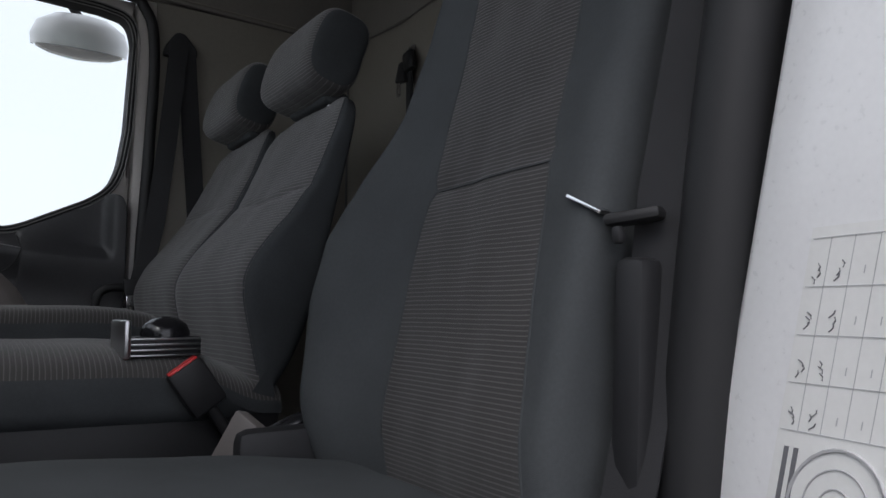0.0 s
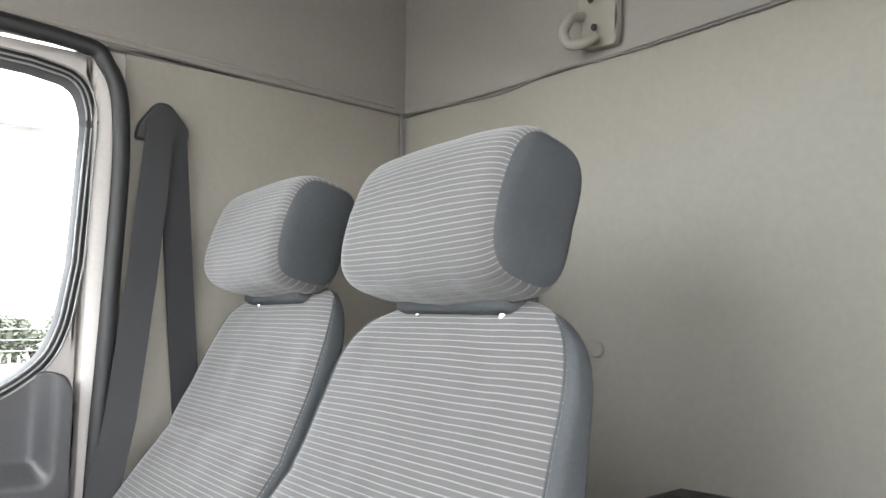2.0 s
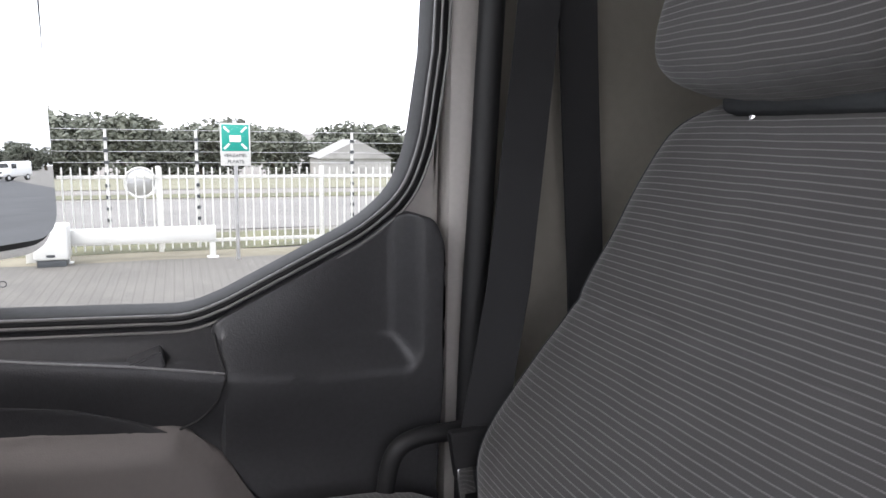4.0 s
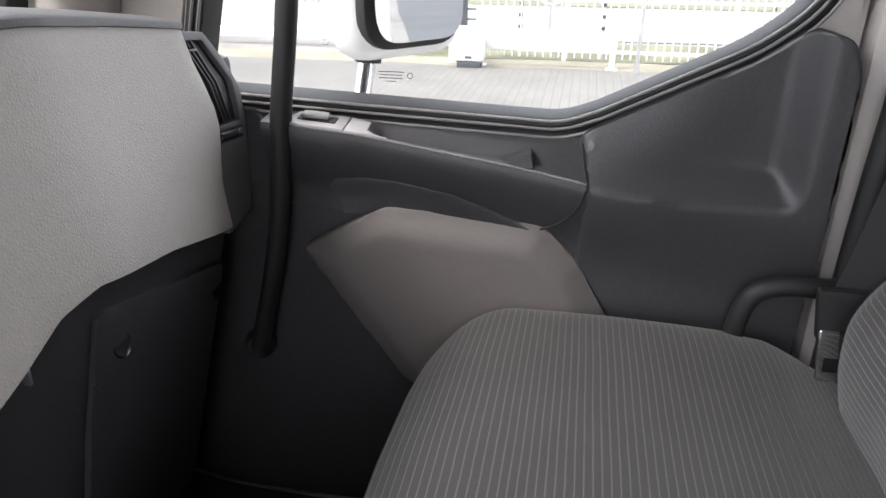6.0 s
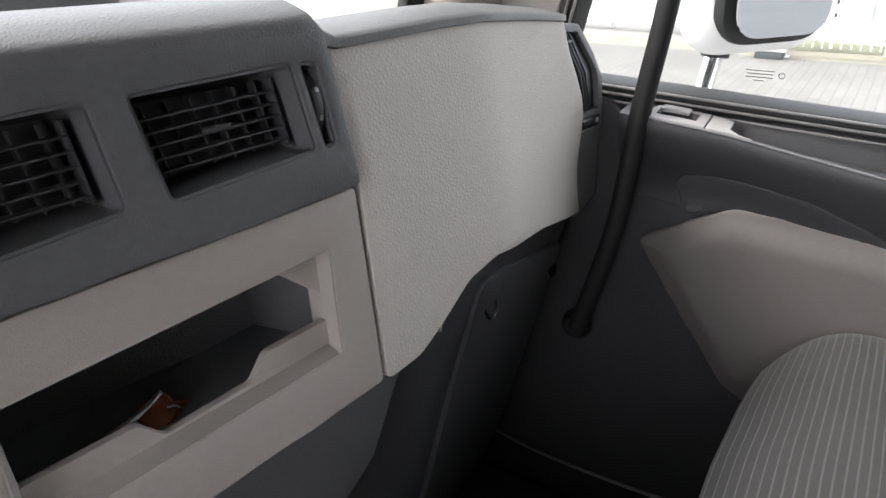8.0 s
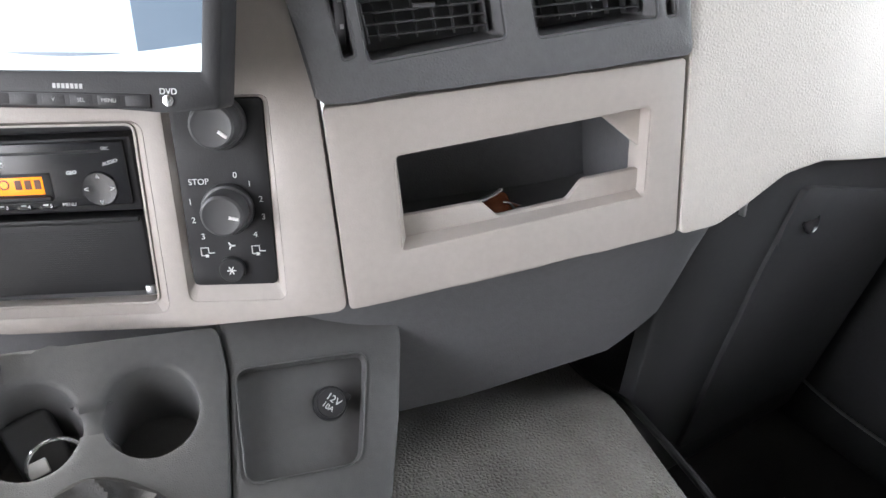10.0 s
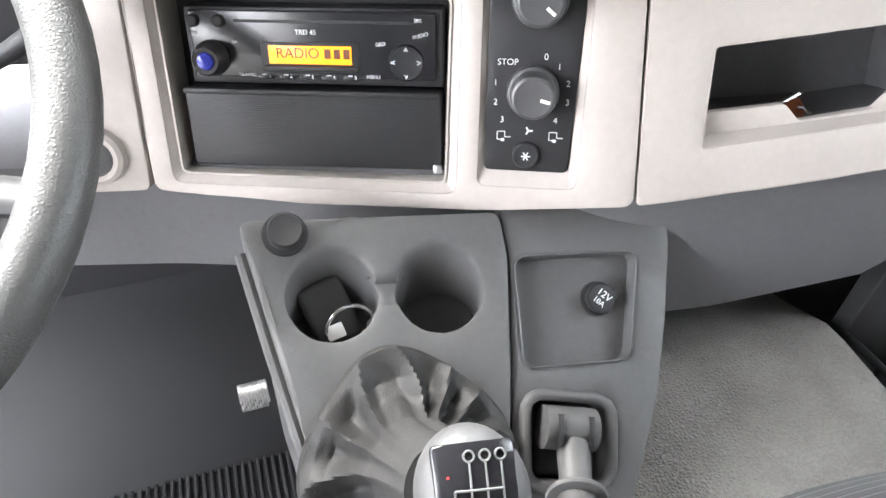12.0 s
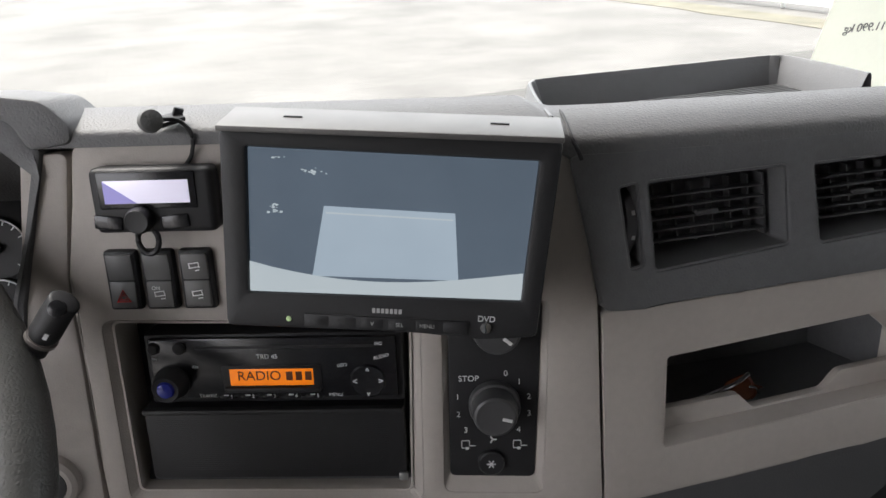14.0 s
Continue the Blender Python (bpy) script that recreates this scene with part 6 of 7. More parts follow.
# ---- floor cover beside the console ----
def tunnel():
    bm = bmesh.new()
    rows = []
    for i in range(25):
        y = 0.47 + 0.69 * i / 24
        z = float(np.interp(y, (0.3, 0.55, 0.72, 0.90, 1.16), (0.56, 0.585, 0.590, 0.52, 0.40)))
        edge = float(np.interp(y, (0.3, 0.58, 0.70, 0.80, 0.95, 1.16), (0.40, 0.455, 0.478, 0.497, 0.55, 0.60)))
        prof = [(-0.05, z - 0.06), (0.0, z - 0.015)] + [(0.05 + (edge - 0.10) * q / 8, z + 0.012 * math.sin(q / 8 * math.pi)) for q in range(9)] + [(edge - 0.018, z - 0.004), (edge, z - 0.016), (edge + 0.010, z - 0.045), (edge + 0.02, FLOOR - 0.01)]
        rows.append([bm.verts.new((x, y, zz)) for x, zz in prof])
    for a, b in zip(rows, rows[1:]):
        for j in range(len(a) - 1):
            bm.faces.new((a[j], a[j + 1], b[j + 1], b[j]))
    bmesh.ops.recalc_face_normals(bm, faces=bm.faces)
    bmesh.ops.solidify(bm, geom=bm.faces, thickness=0.006)
    return bm


cover = thing("engine_cover", "grey pebbled moulded cover over the engine tunnel", "floor cover")
part("cover_skin", tunnel(), CARPET, cover)
part("cover_bead", tube(smooth_line([(0.478, 0.50, 0.548), (0.498, 0.70, 0.562), (0.515, 0.80, 0.530), (0.568, 0.95, 0.470)], 6), 0.004, 8), RUBBER, cover, "dark edge bead")
mat_ob = thing("floor_mat", "black ribbed rubber mat in the driver's footwell", "mat")
part("mat_base", rbox(0.68, 0.85, 0.008, 0.003, Matrix.Translation((-0.385, 0.75, FLOOR + 0.006))), MAT, mat_ob)
part("toe_board", rbox(0.68, 0.30, 0.01, 0.003, Matrix.Translation((-0.385, 1.09, FLOOR + 0.11)) @ pose(0, 0, 0, 48)), RUBBER, mat_ob)
for k in range(68):
    part("rib", rbox(0.0045, 0.84, 0.004, 0.001, Matrix.Translation((-0.71 + 0.0098 * k, 0.75, FLOOR + 0.011))), MAT, mat_ob)

kick = thing("kick_panel", "black moulded cover with a raised panel in the passenger footwell", "panel")


def under_face(x, z, d=0.0):
    """Cover below the dashboard's side panel, falling away towards the floor."""
    return Vector((x, 0.648 + 0.08 * (x - 0.6) + 0.26 * (0.81 - z) + 0.5 * max(0.0, 0.53 - x) - d, z))


part("cover", plate(rpoly([(0.492, 0.826), (0.505, 0.834), (0.545, 0.853), (0.585, 0.857), (0.70, 0.833), (0.80, 0.804), (0.868, 0.786), (0.872, 0.36), (0.520, 0.36), (0.492, 0.70)], 0.008), [], under_face, 0.02, 0.003, 0.03), KICK, kick)
part("raised_panel", plate(rpoly([(0.600, 0.813), (0.612, 0.813), (0.862, 0.737), (0.862, 0.42), (0.612, 0.42), (0.598, 0.70)], 0.012), [], under_face, 0.01, 0.004, 0.03, lift=0.0065), KICK, kick, "raised black panel with a worn edge")
for x, z in ((0.634, 0.770), (0.845, 0.710)):
    K = Matrix.Translation(under_face(x, z, 0.0065)) @ pose(0, 0, 0, 75, 0, 5)
    part("dimple", lathe([(0.0125, 0), (0.0115, 0.0016), (0.0095, 0.0006), (0.004, 0.0003)], K, 24), GLOSS, kick, "round finger dimple")
part("clip", rbox(0.003, 0.006, 0.016, 0.001, Matrix.Translation(under_face(0.520, 0.818, 0.008))), STEEL, kick, "small bright spring clip")

# ---- tray on the dashboard top ----
tray = thing("dashboard_tray", "open grey tray with a ribbed mat on the dashboard top", "tray")


def tray_shell():
    """Thin-walled tray, open at the front where the dashboard's crest closes it."""
    bm = bmesh.new()
    line = smooth_line([(0.176, 0.728), (0.190, 0.768), (0.206, 0.806), (0.214, 0.817), (0.228, 0.821), (0.31, 0.812), (0.402, 0.803), (0.416, 0.799), (0.4235, 0.790), (0.4225, 0.750), (0.4180, 0.716)], 5)
    pts = [Vector((p[0], p[1])) for p in line]
    rows = []
    for i, p in enumerate(pts):
        d = (pts[min(i + 1, len(pts) - 1)] - pts[max(i - 1, 0)]).normalized()
        o = Vector((-d.y, d.x))
        rows.append([bm.verts.new((p.x + o.x * s, p.y + o.y * s, z)) for s, z in ((0.008, 1.015), (0.0012, 1.0560), (0.0003, 1.0578), (-0.0014, 1.0580), (-0.0024, 1.0566), (-0.010, 1.036), (-0.016, 1.033))])
    for a, b in zip(rows, rows[1:]):
        for j in range(len(a) - 1):
            bm.faces.new((a[j], a[j + 1], b[j + 1], b[j]))
    bmesh.ops.recalc_face_normals(bm, faces=bm.faces)
    return bm


part("wall", tray_shell(), TRAYGREY, tray, "thin raised grey rim")
part("floor", plate([(0.19, 0.735), (0.222, 0.809), (0.415, 0.79), (0.425, 0.70)], [], lambda x, y, d: Vector((x, y, 1.033 + d)), 0.004, 0, 0.05), TRAYGREY, tray)
for k in range(18):
    f = k / 17
    part("mat_rib", rbox(0.200, 0.0020, 0.0020, 0.0006, Matrix.Translation((0.305 + 0.012 * f, 0.722 + 0.074 * f, 1.0370)) @ pose(0, 0, 0, 0, 0, -5)), TRAYGREY, tray)

glasses = thing("sunglasses", "brown glasses with a bright metal temple in the storage tray", "glasses")
BROWN = shader("amber_brown_plastic", (0.17, 0.052, 0.022), 0.22, vary=0.25, scale=60)
for x, z, turn, lean in ((0.3165, 0.8480, 18, -42), (0.3320, 0.8400, -24, -55)):
    m = dash_pose(x, z, -0.040) @ pose(0, 0, 0, lean, 0, turn)
    eye = rpoly([(-0.0105, 0.0085), (0.0105, 0.0080), (0.0085, -0.0085), (-0.0070, -0.0090)], 0.006, 5)
    lens = part("lens", plate(eye, [], lambda u, v, d: m @ Vector((u, v, d - 6 * (u * u + v * v))), 0.0016, 0.0004, 0.006), BROWN, glasses, "brown lens")
    part("rim", tube([m @ Vector((p[0], p[1], -6 * (p[0] ** 2 + p[1] ** 2))) for p in eye], 0.0010, 6, True), BROWN, lens)
part("bridge", tube(smooth_line([dash(0.321, 0.850, -0.038), dash(0.325, 0.849, -0.037), dash(0.329, 0.844, -0.038)], 4), 0.0011, 8), CHROME, glasses, "thin metal bridge")
part("temple", tube(smooth_line([dash(0.321, 0.8595, -0.039), dash(0.312, 0.8565, -0.036), dash(0.303, 0.8545, -0.034), dash(0.277, 0.849, -0.033)], 5), 0.0017, 8), CHROME, glasses, "thin bright metal temple")

# ---- belts and fittings on the walls ----
belt2 = thing("seat_belt", "black seat belt hanging on the rear wall between anchor and reel", "seat belt", "seat belts")
part("webbing", rbox(0.030, 0.004, 0.56, 0.001, Matrix.Translation((0.521, -0.562, 1.09)) @ pose(0, 0, 0, 0, 0.8)), WEB, belt2)
part("webbing_fold", rbox(0.022, 0.003, 0.52, 0.001, Matrix.Translation((0.518, -0.557, 1.09)) @ pose(0, 0, 0, 0, 0.8)), WEB, belt2)
part("anchor_plate", plate(rpoly([(-0.012, -0.02), (0.012, -0.02), (0.010, 0.03), (-0.010, 0.03)], 0.006), [], lambda u, v, d: Vector((0.530 + u, -0.572 + d, 1.385 + v)), 0.004, 0.001, 0.02), STEEL, belt2, "steel anchor plate")
part("anchor_bolt", lathe([(0.010, 0), (0.009, 0.008), (0.005, 0.010)], Matrix.Translation((0.530, -0.57, 1.395)) @ pose(0, 0, 0, -90), 20), STEEL, belt2)
part("guide", rbox(0.045, 0.020, 0.055, 0.007, Matrix.Translation((0.516, -0.556, 1.362)) @ pose(0, 0, 0, 0, 10)), RUBBER, belt2, "black belt guide")
part("tongue_grip", plate(rpoly([(-0.010, 0.032), (0.014, 0.032), (0.024, -0.022), (-0.028, -0.030)], 0.006), [], lambda u, v, d: Vector((0.548 + u, -0.545 + d - 0.1 * v, 1.335 + v)), 0.014, 0.003, 0.02), RUBBER, belt2, "black tongue grip")
part("tongue", plate(rpoly([(-0.010, 0.0), (0.010, 0.0), (0.009, -0.038), (-0.009, -0.038)], 0.003), [rpoly([(-0.0045, -0.015), (0.0045, -0.015), (0.0045, -0.031), (-0.0045, -0.031)], 0.001)], lambda u, v, d: Vector((0.546 + u, -0.540 + d, 1.307 + v)), 0.0025, 0.0006, 0.02), CHROME, belt2, "bright steel tongue")
part("reel", lathe([(0.030, -0.028), (0.043, -0.022), (0.045, 0.0), (0.043, 0.022), (0.030, 0.028)], Matrix.Translation((0.545, -0.54, 0.775)) @ pose(0, 0, 0, 0, 90), 32), BLACK, belt2, "round black belt reel")
part("reel_housing", rbox(0.055, 0.045, 0.075, 0.008, Matrix.Translation((0.505, -0.55, 0.765)) @ pose(0, 0, 0, 0, -12)), BLACK, belt2)
part("reel_mouth", rbox(0.040, 0.018, 0.025, 0.004, Matrix.Translation((0.528, -0.556, 0.822))), BLACK, belt2)
part("reel_tag", rbox(0.014, 0.001, 0.022, 0, Matrix.Translation((0.490, -0.525, 0.755)) @ pose(0, 0, 0, 0, 30)), PAPER, belt2, "small white tag")

belt1 = thing("seat_belt", "black seat belt running down the side wall beside the door", "seat belt", "seat belts")
part("anchor_cover", plate(rpoly([(-0.045, -0.035), (0.045, -0.040), (0.040, -0.012), (0.012, 0.030), (-0.010, 0.030), (-0.045, -0.010)], 0.010), [], lambda u, v, d: Vector((0.912 - d, -0.062 + u, 1.425 + v)), 0.02, 0.006, 0.02, lift=0.006), WEB, belt1, "black belt anchor cover")


def strap(points, half, thick=0.0016):
    """Flat webbing through points with a width direction each."""
    bm = bmesh.new()
    rows = []
    for p, w in points:
        p, w = Vector(p), Vector(w).normalized() * half
        rows.append((p, w))
    fine = []
    for i in range(len(rows) - 1):
        for q in range(8):
            f = q / 8
            fine.append((rows[i][0].lerp(rows[i + 1][0], f), rows[i][1].lerp(rows[i + 1][1], f)))
    fine.append(rows[-1])
    vs = []
    for i, (p, w) in enumerate(fine):
        d = (fine[min(i + 1, len(fine) - 1)][0] - fine[max(i - 1, 0)][0]).normalized()
        nn = w.normalized().cross(d) * thick
        vs.append([bm.verts.new(p - w + nn), bm.verts.new(p + w + nn), bm.verts.new(p + w - nn), bm.verts.new(p - w - nn)])
    for a, b in zip(vs, vs[1:]):
        for j in range(4):
            bm.faces.new((a[j], a[(j + 1) % 4], b[(j + 1) % 4], b[j]))
    bm.faces.new(vs[0])
    bm.faces.new(vs[-1][::-1])
    bmesh.ops.recalc_face_normals(bm, faces=bm.faces)
    return bm


part("front_webbing", strap([((0.897, -0.055, 1.415), (0, 1, 0.05)), ((0.890, -0.032, 1.15), (0.1, 1, 0.1)), ((0.874, -0.004, 0.92), (0.2, 1, 0.1)), ((0.853, 0.034, 0.750), (0.3, 1, 0.1))], 0.024), WEB, belt1)
part("rear_webbing", strap([((0.901, -0.075, 1.415), (0, 1, 0)), ((0.905, -0.098, 1.15), (0, 1, 0)), ((0.908, -0.120, 0.92), (0, 1, 0)), ((0.908, -0.135, 0.70), (0, 1, 0))], 0.024), WEB, belt1)
part("tongue_grip", plate(rpoly([(-0.027, 0.024), (0.027, 0.024), (0.018, -0.032), (-0.018, -0.032)], 0.005), [], lambda u, v, d: Vector((0.850 - d, 0.046 + u, 0.748 + v)), 0.010, 0.003, 0.02, lift=0.006), RUBBER, belt1, "black tongue grip")
part("tongue", plate(rpoly([(-0.016, 0.022), (0.016, 0.022), (0.012, -0.030), (-0.012, -0.030)], 0.004), [rpoly([(-0.0075, -0.006), (0.0075, -0.006), (0.0070, -0.020), (-0.0070, -0.020)], 0.001)], lambda u, v, d: Vector((0.843 - d + 0.15 * v, 0.049 + u, 0.710 + v)), 0.003, 0.0008, 0.02, lift=0.004), CHROME, belt1, "bright steel belt tongue")
part("lower_guide", rbox(0.012, 0.05, 0.10, 0.005, Matrix.Translation((0.875, 0.02, 0.70))), BLACK, belt1)

handle = thing("grab_handle", "black bent tube grab handle at the foot of the door pillar", "grab handle")
part("tube", tube(smooth_line([(0.895, 0.128, 0.64), (0.892, 0.128, 0.70), (0.890, 0.118, 0.738), (0.890, 0.090, 0.752), (0.892, 0.050, 0.752), (0.905, 0.020, 0.750)], 8), 0.0105, 14, up=Vector((1, 0, 0))), RUBBER, handle)
part("end_mount", rbox(0.02, 0.03, 0.03, 0.005, Matrix.Translation((0.905, 0.128, 0.64))), RUBBER, handle)
bar = thing("pillar_handle", "long black grab bar at the windscreen pillar", "grab handle")
part("bar", tube(smooth_line([(0.905, 0.672, 0.60), (0.900, 0.634, 0.75), (0.900, 0.616, 0.90), (0.900, 0.599, 1.02), (0.900, 0.576, 1.25), (0.915, 0.576, 1.42)], 8), 0.0115, 14, up=Vector((1, 0, 0))), RUBBER, bar)
part("end_mount", lathe([(0.020, 0), (0.019, 0.008), (0.013, 0.014)], Matrix.Translation((0.925, 0.576, 1.42)) @ pose(0, 0, 0, 0, -90), 20), RUBBER, bar)
part("end_mount", lathe([(0.020, 0), (0.019, 0.008), (0.013, 0.014)], Matrix.Translation((0.915, 0.676, 0.60)) @ pose(0, 0, 0, 0, -90), 20), RUBBER, bar)

hook = thing("coat_hook", "beige plastic coat hook on the rear wall above the seam", "hook")
part("plate", plate(rpoly([(-0.043, 0.052), (0.028, 0.060), (0.043, 0.035), (0.036, -0.052), (-0.030, -0.045)], 0.012), [], lambda u, v, d: Vector((0.365 - u, -0.575 + d, 1.566 + v)), 0.012, 0.004, 0.02, lift=0.006), VINYL, hook)
part("hook_bow", tube(smooth_line([(0.395, -0.570, 1.580), (0.398, -0.545, 1.572), (0.402, -0.530, 1.545), (0.392, -0.530, 1.522), (0.372, -0.540, 1.520), (0.360, -0.560, 1.530)], 6), 0.0085, 12), VINYL, hook)
part("screw", lathe([(0.006, 0), (0.005, 0.003)], Matrix.Translation((0.368, -0.558, 1.596)) @ pose(0, 0, 0, -90), 16), RUBBER, hook)
part("screw", lathe([(0.006, 0), (0.005, 0.003)], Matrix.Translation((0.362, -0.558, 1.548)) @ pose(0, 0, 0, -90), 16), RUBBER, hook)

box = thing("storage_box", "low black box standing against the rear wall", "box")
part("body", rbox(0.40, 0.10, 0.575, 0.008, Matrix.Translation((0.035, -0.53, FLOOR + 0.287)) @ pose(0, 0, 0, 0, 1.5)), BLACK, box)

# belt buckles and the gadget on the middle seat
bk = thing("belt_buckle", "black belt buckle with red release between the seats", "belt buckle", "belt buckles")
BM = Matrix.Translation((-0.012, 0.126, 0.586)) @ Matrix(((0, -1, 0), (0.82, 0, 0.57), (-0.57, 0, 0.82))).to_4x4()
part("body", rbox(0.054, 0.026, 0.075, 0.006, BM), BLACK, bk)
part("release", rbox(0.046, 0.018, 0.006, 0.002, BM @ Matrix.Translation((0, 0, 0.037))), RED, bk, "red release button")
part("stalk", tube([BM @ Vector((0, 0, -0.03)), BM @ Vector((0, 0, -0.15))], 0.009, 10), BLACK, bk)
bk2 = thing("belt_buckle", "grey belt buckle beside the driver's seat", "belt buckle", "belt buckles")
BM = Matrix.Translation((-0.215, 0.13, 0.535)) @ pose(0, 0, 0, 15, -24, 20)
part("body", rbox(0.050, 0.022, 0.070, 0.005, BM), SPEAKER, bk2)
part("window", rbox(0.020, 0.002, 0.014, 0.001, BM @ Matrix.Translation((0.006, -0.011, -0.012))), RUBBER, bk2)
part("stalk", tube([BM @ Vector((0, 0, -0.03)), BM @ Vector((0, 0, -0.14))], 0.010, 10), BLACK, bk2)
gad = thing("lamp_unit", "small silver lamp unit with black dome on the middle seat", "lamp unit")
GM2 = Matrix.Translation((0.072, 0.160, 0.642)) @ pose(0, 0, 0, 0, 0, -86)
part("base", rbox(0.105, 0.07, 0.030, 0.005, GM2 @ Matrix.Translation((0, 0, 0))), BLACK, gad)
for k in range(4):
    part("fin", rbox(0.102, 0.074, 0.003, 0.001, GM2 @ Matrix.Translation((0, 0, -0.012 + 0.008 * k))), STEEL, gad, "bright metal cooling fin")
part("end_plate", rbox(0.010, 0.080, 0.056, 0.004, GM2 @ Matrix.Translation((-0.056, 0, 0.012))), STEEL, gad, "grey metal end plate")
part("dome", lathe([(0.036, 0.0), (0.036, 0.008), (0.031, 0.019), (0.020, 0.027), (0.006, 0.031)], GM2 @ Matrix.Translation((0.008, 0, 0.014)), 30), GLOSS, gad, "shiny black dome")

# driver's side belt, pillar and the sheet on it
belt3 = thing("seat_belt", "black seat belt with tongue beside the driver's seat", "seat belt", "seat belts")
part("webbing", strap([((-0.790, -0.10, 1.45), (1, 0.3, 0)), ((-0.735, -0.065, 0.98), (1, 0.3, 0.1)), ((-0.712, -0.035, 0.79), (1, 0.2, 0.2)), ((-0.700, -0.02, 0.62), (1, 0.2, 0.3)), ((-0.690, 0.02, 0.45), (1, 0.2, 0.3))], 0.022), WEB, belt3)
TG = Matrix.Translation((-0.655, -0.004, 0.790)) @ pose(0, 0, 0, 0, -27, 4)
part("tongue", plate(rpoly([(-0.026, -0.008), (0.014, -0.008), (0.014, 0.008), (-0.026, 0.008)], 0.003), [rpoly([(-0.002, -0.004), (0.009, -0.004), (0.009, 0.004), (-0.002, 0.004)], 0.001)], lambda u, v, d: TG @ Vector((u, v, d)), 0.003, 0.0006, 0.02), CHROME, belt3, "bright steel tongue")
part("tongue_grip", rbox(0.046, 0.026, 0.010, 0.004, Matrix.Translation((-0.697, -0.018, 0.772)) @ pose(0, 0, 0, 0, 6, 24)), RUBBER, belt3)
part("tongue_stop", rbox(0.009, 0.009, 0.014, 0.003, Matrix.Translation((-0.694, -0.002, 0.757))), BLACK, belt3)

part("pillar_trim", tube(smooth_line([(-0.700, -0.060, 0.30), (-0.725, -0.060, 0.60), (-0.768, -0.065, 0.90), (-0.815, -0.075, 1.20), (-0.865, -0.08, 1.60)], 6), 0.040, 12, False, 0.8), RUBBER, wall_left, "dark rubber door seal")
part("pillar_guide", rbox(0.030, 0.03, 0.36, 0.008, Matrix.Translation((-0.690, -0.02, 0.56)) @ pose(0, 0, 0, 0, -3)), BLACK, wall_left)


def jamb(u, z, d=0.0):
    """Painted pillar face: u metres outwards from the seal."""
    return Vector((-0.745 - u * 0.90 - 0.22 * (z - 0.6), -0.045 + u * 0.18 + d, z))


part("painted_pillar", plate([(0.0, 0.25), (0.26, 0.25), (0.26, 1.60), (0.0, 1.60)], [], jamb, 0.05, 0.006, 0.1), PAINT, wall_left, "white painted door pillar")
RULE = shader("pale_print_ink", (0.45, 0.45, 0.46), 0.7, vary=0.1)
rng = random.Random(5)
sheet = thing("paper_sheet", "white printed sheet with a tyre drawing stuck on the painted pillar", "paper")
part("sheet", plate([(0.058, 0.50), (0.215, 0.50), (0.215, 0.752), (0.058, 0.752)], [], jamb, 0.0006, 0, 0.05, lift=0.0012), PAPER, sheet)
for r in range(5):
    part("rule", plate([(0.060, 0.745 - 0.031 * r), (0.213, 0.745 - 0.031 * r), (0.213, 0.7446 - 0.031 * r), (0.060, 0.7446 - 0.031 * r)], [], jamb, 0.0003, 0, 0.1, lift=0.0017), RULE, sheet)
    if r < 4:
        for c in range(5):
            u, z = 0.064 + 0.018 * c, 0.730 - 0.031 * r
            if c < 2:
                # scrawled entry: a few bent strokes
                for k in range(3):
                    x0, x1 = u + rng.uniform(0, 0.006), u + rng.uniform(0, 0.006)
                    z0 = z - 0.004 * k - rng.uniform(0, 0.002)
                    part("mark", tube([jamb(x0, z0, 0.0016), jamb((x0 + x1) / 2 + 0.0015, z0 - 0.002, 0.0016), jamb(x1, z0 - 0.0045, 0.0016)], 0.00045, 5), INK, sheet)
            else:
                part("mark", plate([(u + 0.003, z - 0.004), (u + 0.0037, z - 0.004), (u + 0.0037, z - 0.009), (u + 0.003, z - 0.009)], [], jamb, 0.0003, 0, 0.1, lift=0.0017), RULE, sheet)
for c in range(6):
    part("rule", plate([(0.0745 + 0.018 * c, 0.745), (0.0749 + 0.018 * c, 0.745), (0.0749 + 0.018 * c, 0.621), (0.0745 + 0.018 * c, 0.621)], [], jamb, 0.0003, 0, 0.1, lift=0.0017), RULE, sheet)
for rr in (0.036, 0.024, 0.012, 0.005):
    part("tyre_drawing", tube([jamb(0.112 + rr * math.cos(a), 0.578 + rr * math.sin(a), 0.0016) for a in [k * math.tau / 28 for k in range(28)]], 0.0006 if rr < 0.03 else 0.0013, 5, True), RULE, sheet)
for c in range(2):
    part("code_bar", plate([(0.066 + 0.008 * c, 0.61), (0.070 + 0.008 * c, 0.61), (0.070 + 0.008 * c, 0.56), (0.066 + 0.008 * c, 0.56)], [], jamb, 0.0003, 0, 0.1, lift=0.0017), INK, sheet)

# window print and the sheet in the windscreen
etch = thing("glass_print", "small printed approval mark on the window glass", "print")
for r, w in ((0, 0.030), (1, 0.026), (2, 0.028), (3, 0.012)):
    part("line", rbox(0.0006, w, 0.0009, 0, Matrix.Translation((0.978, 0.516, 0.932 - 0.0035 * r))), INK, etch)
part("ring", tube([Vector((0.978, 0.494 + 0.003 * math.cos(a), 0.9285 + 0.003 * math.sin(a))) for a in [k * math.tau / 16 for k in range(16)]], 0.0005, 6, True), INK, etch)
SHEET = shader("thin_translucent_paper", (0.56, 0.585, 0.50), 0.8, vary=0.06)
tn, tl = SHEET.node_tree.nodes, SHEET.node_tree.links
thin = tn.new("ShaderNodeBsdfTranslucent")
thin.inputs[0].default_value = (0.86, 0.865, 0.82, 1)
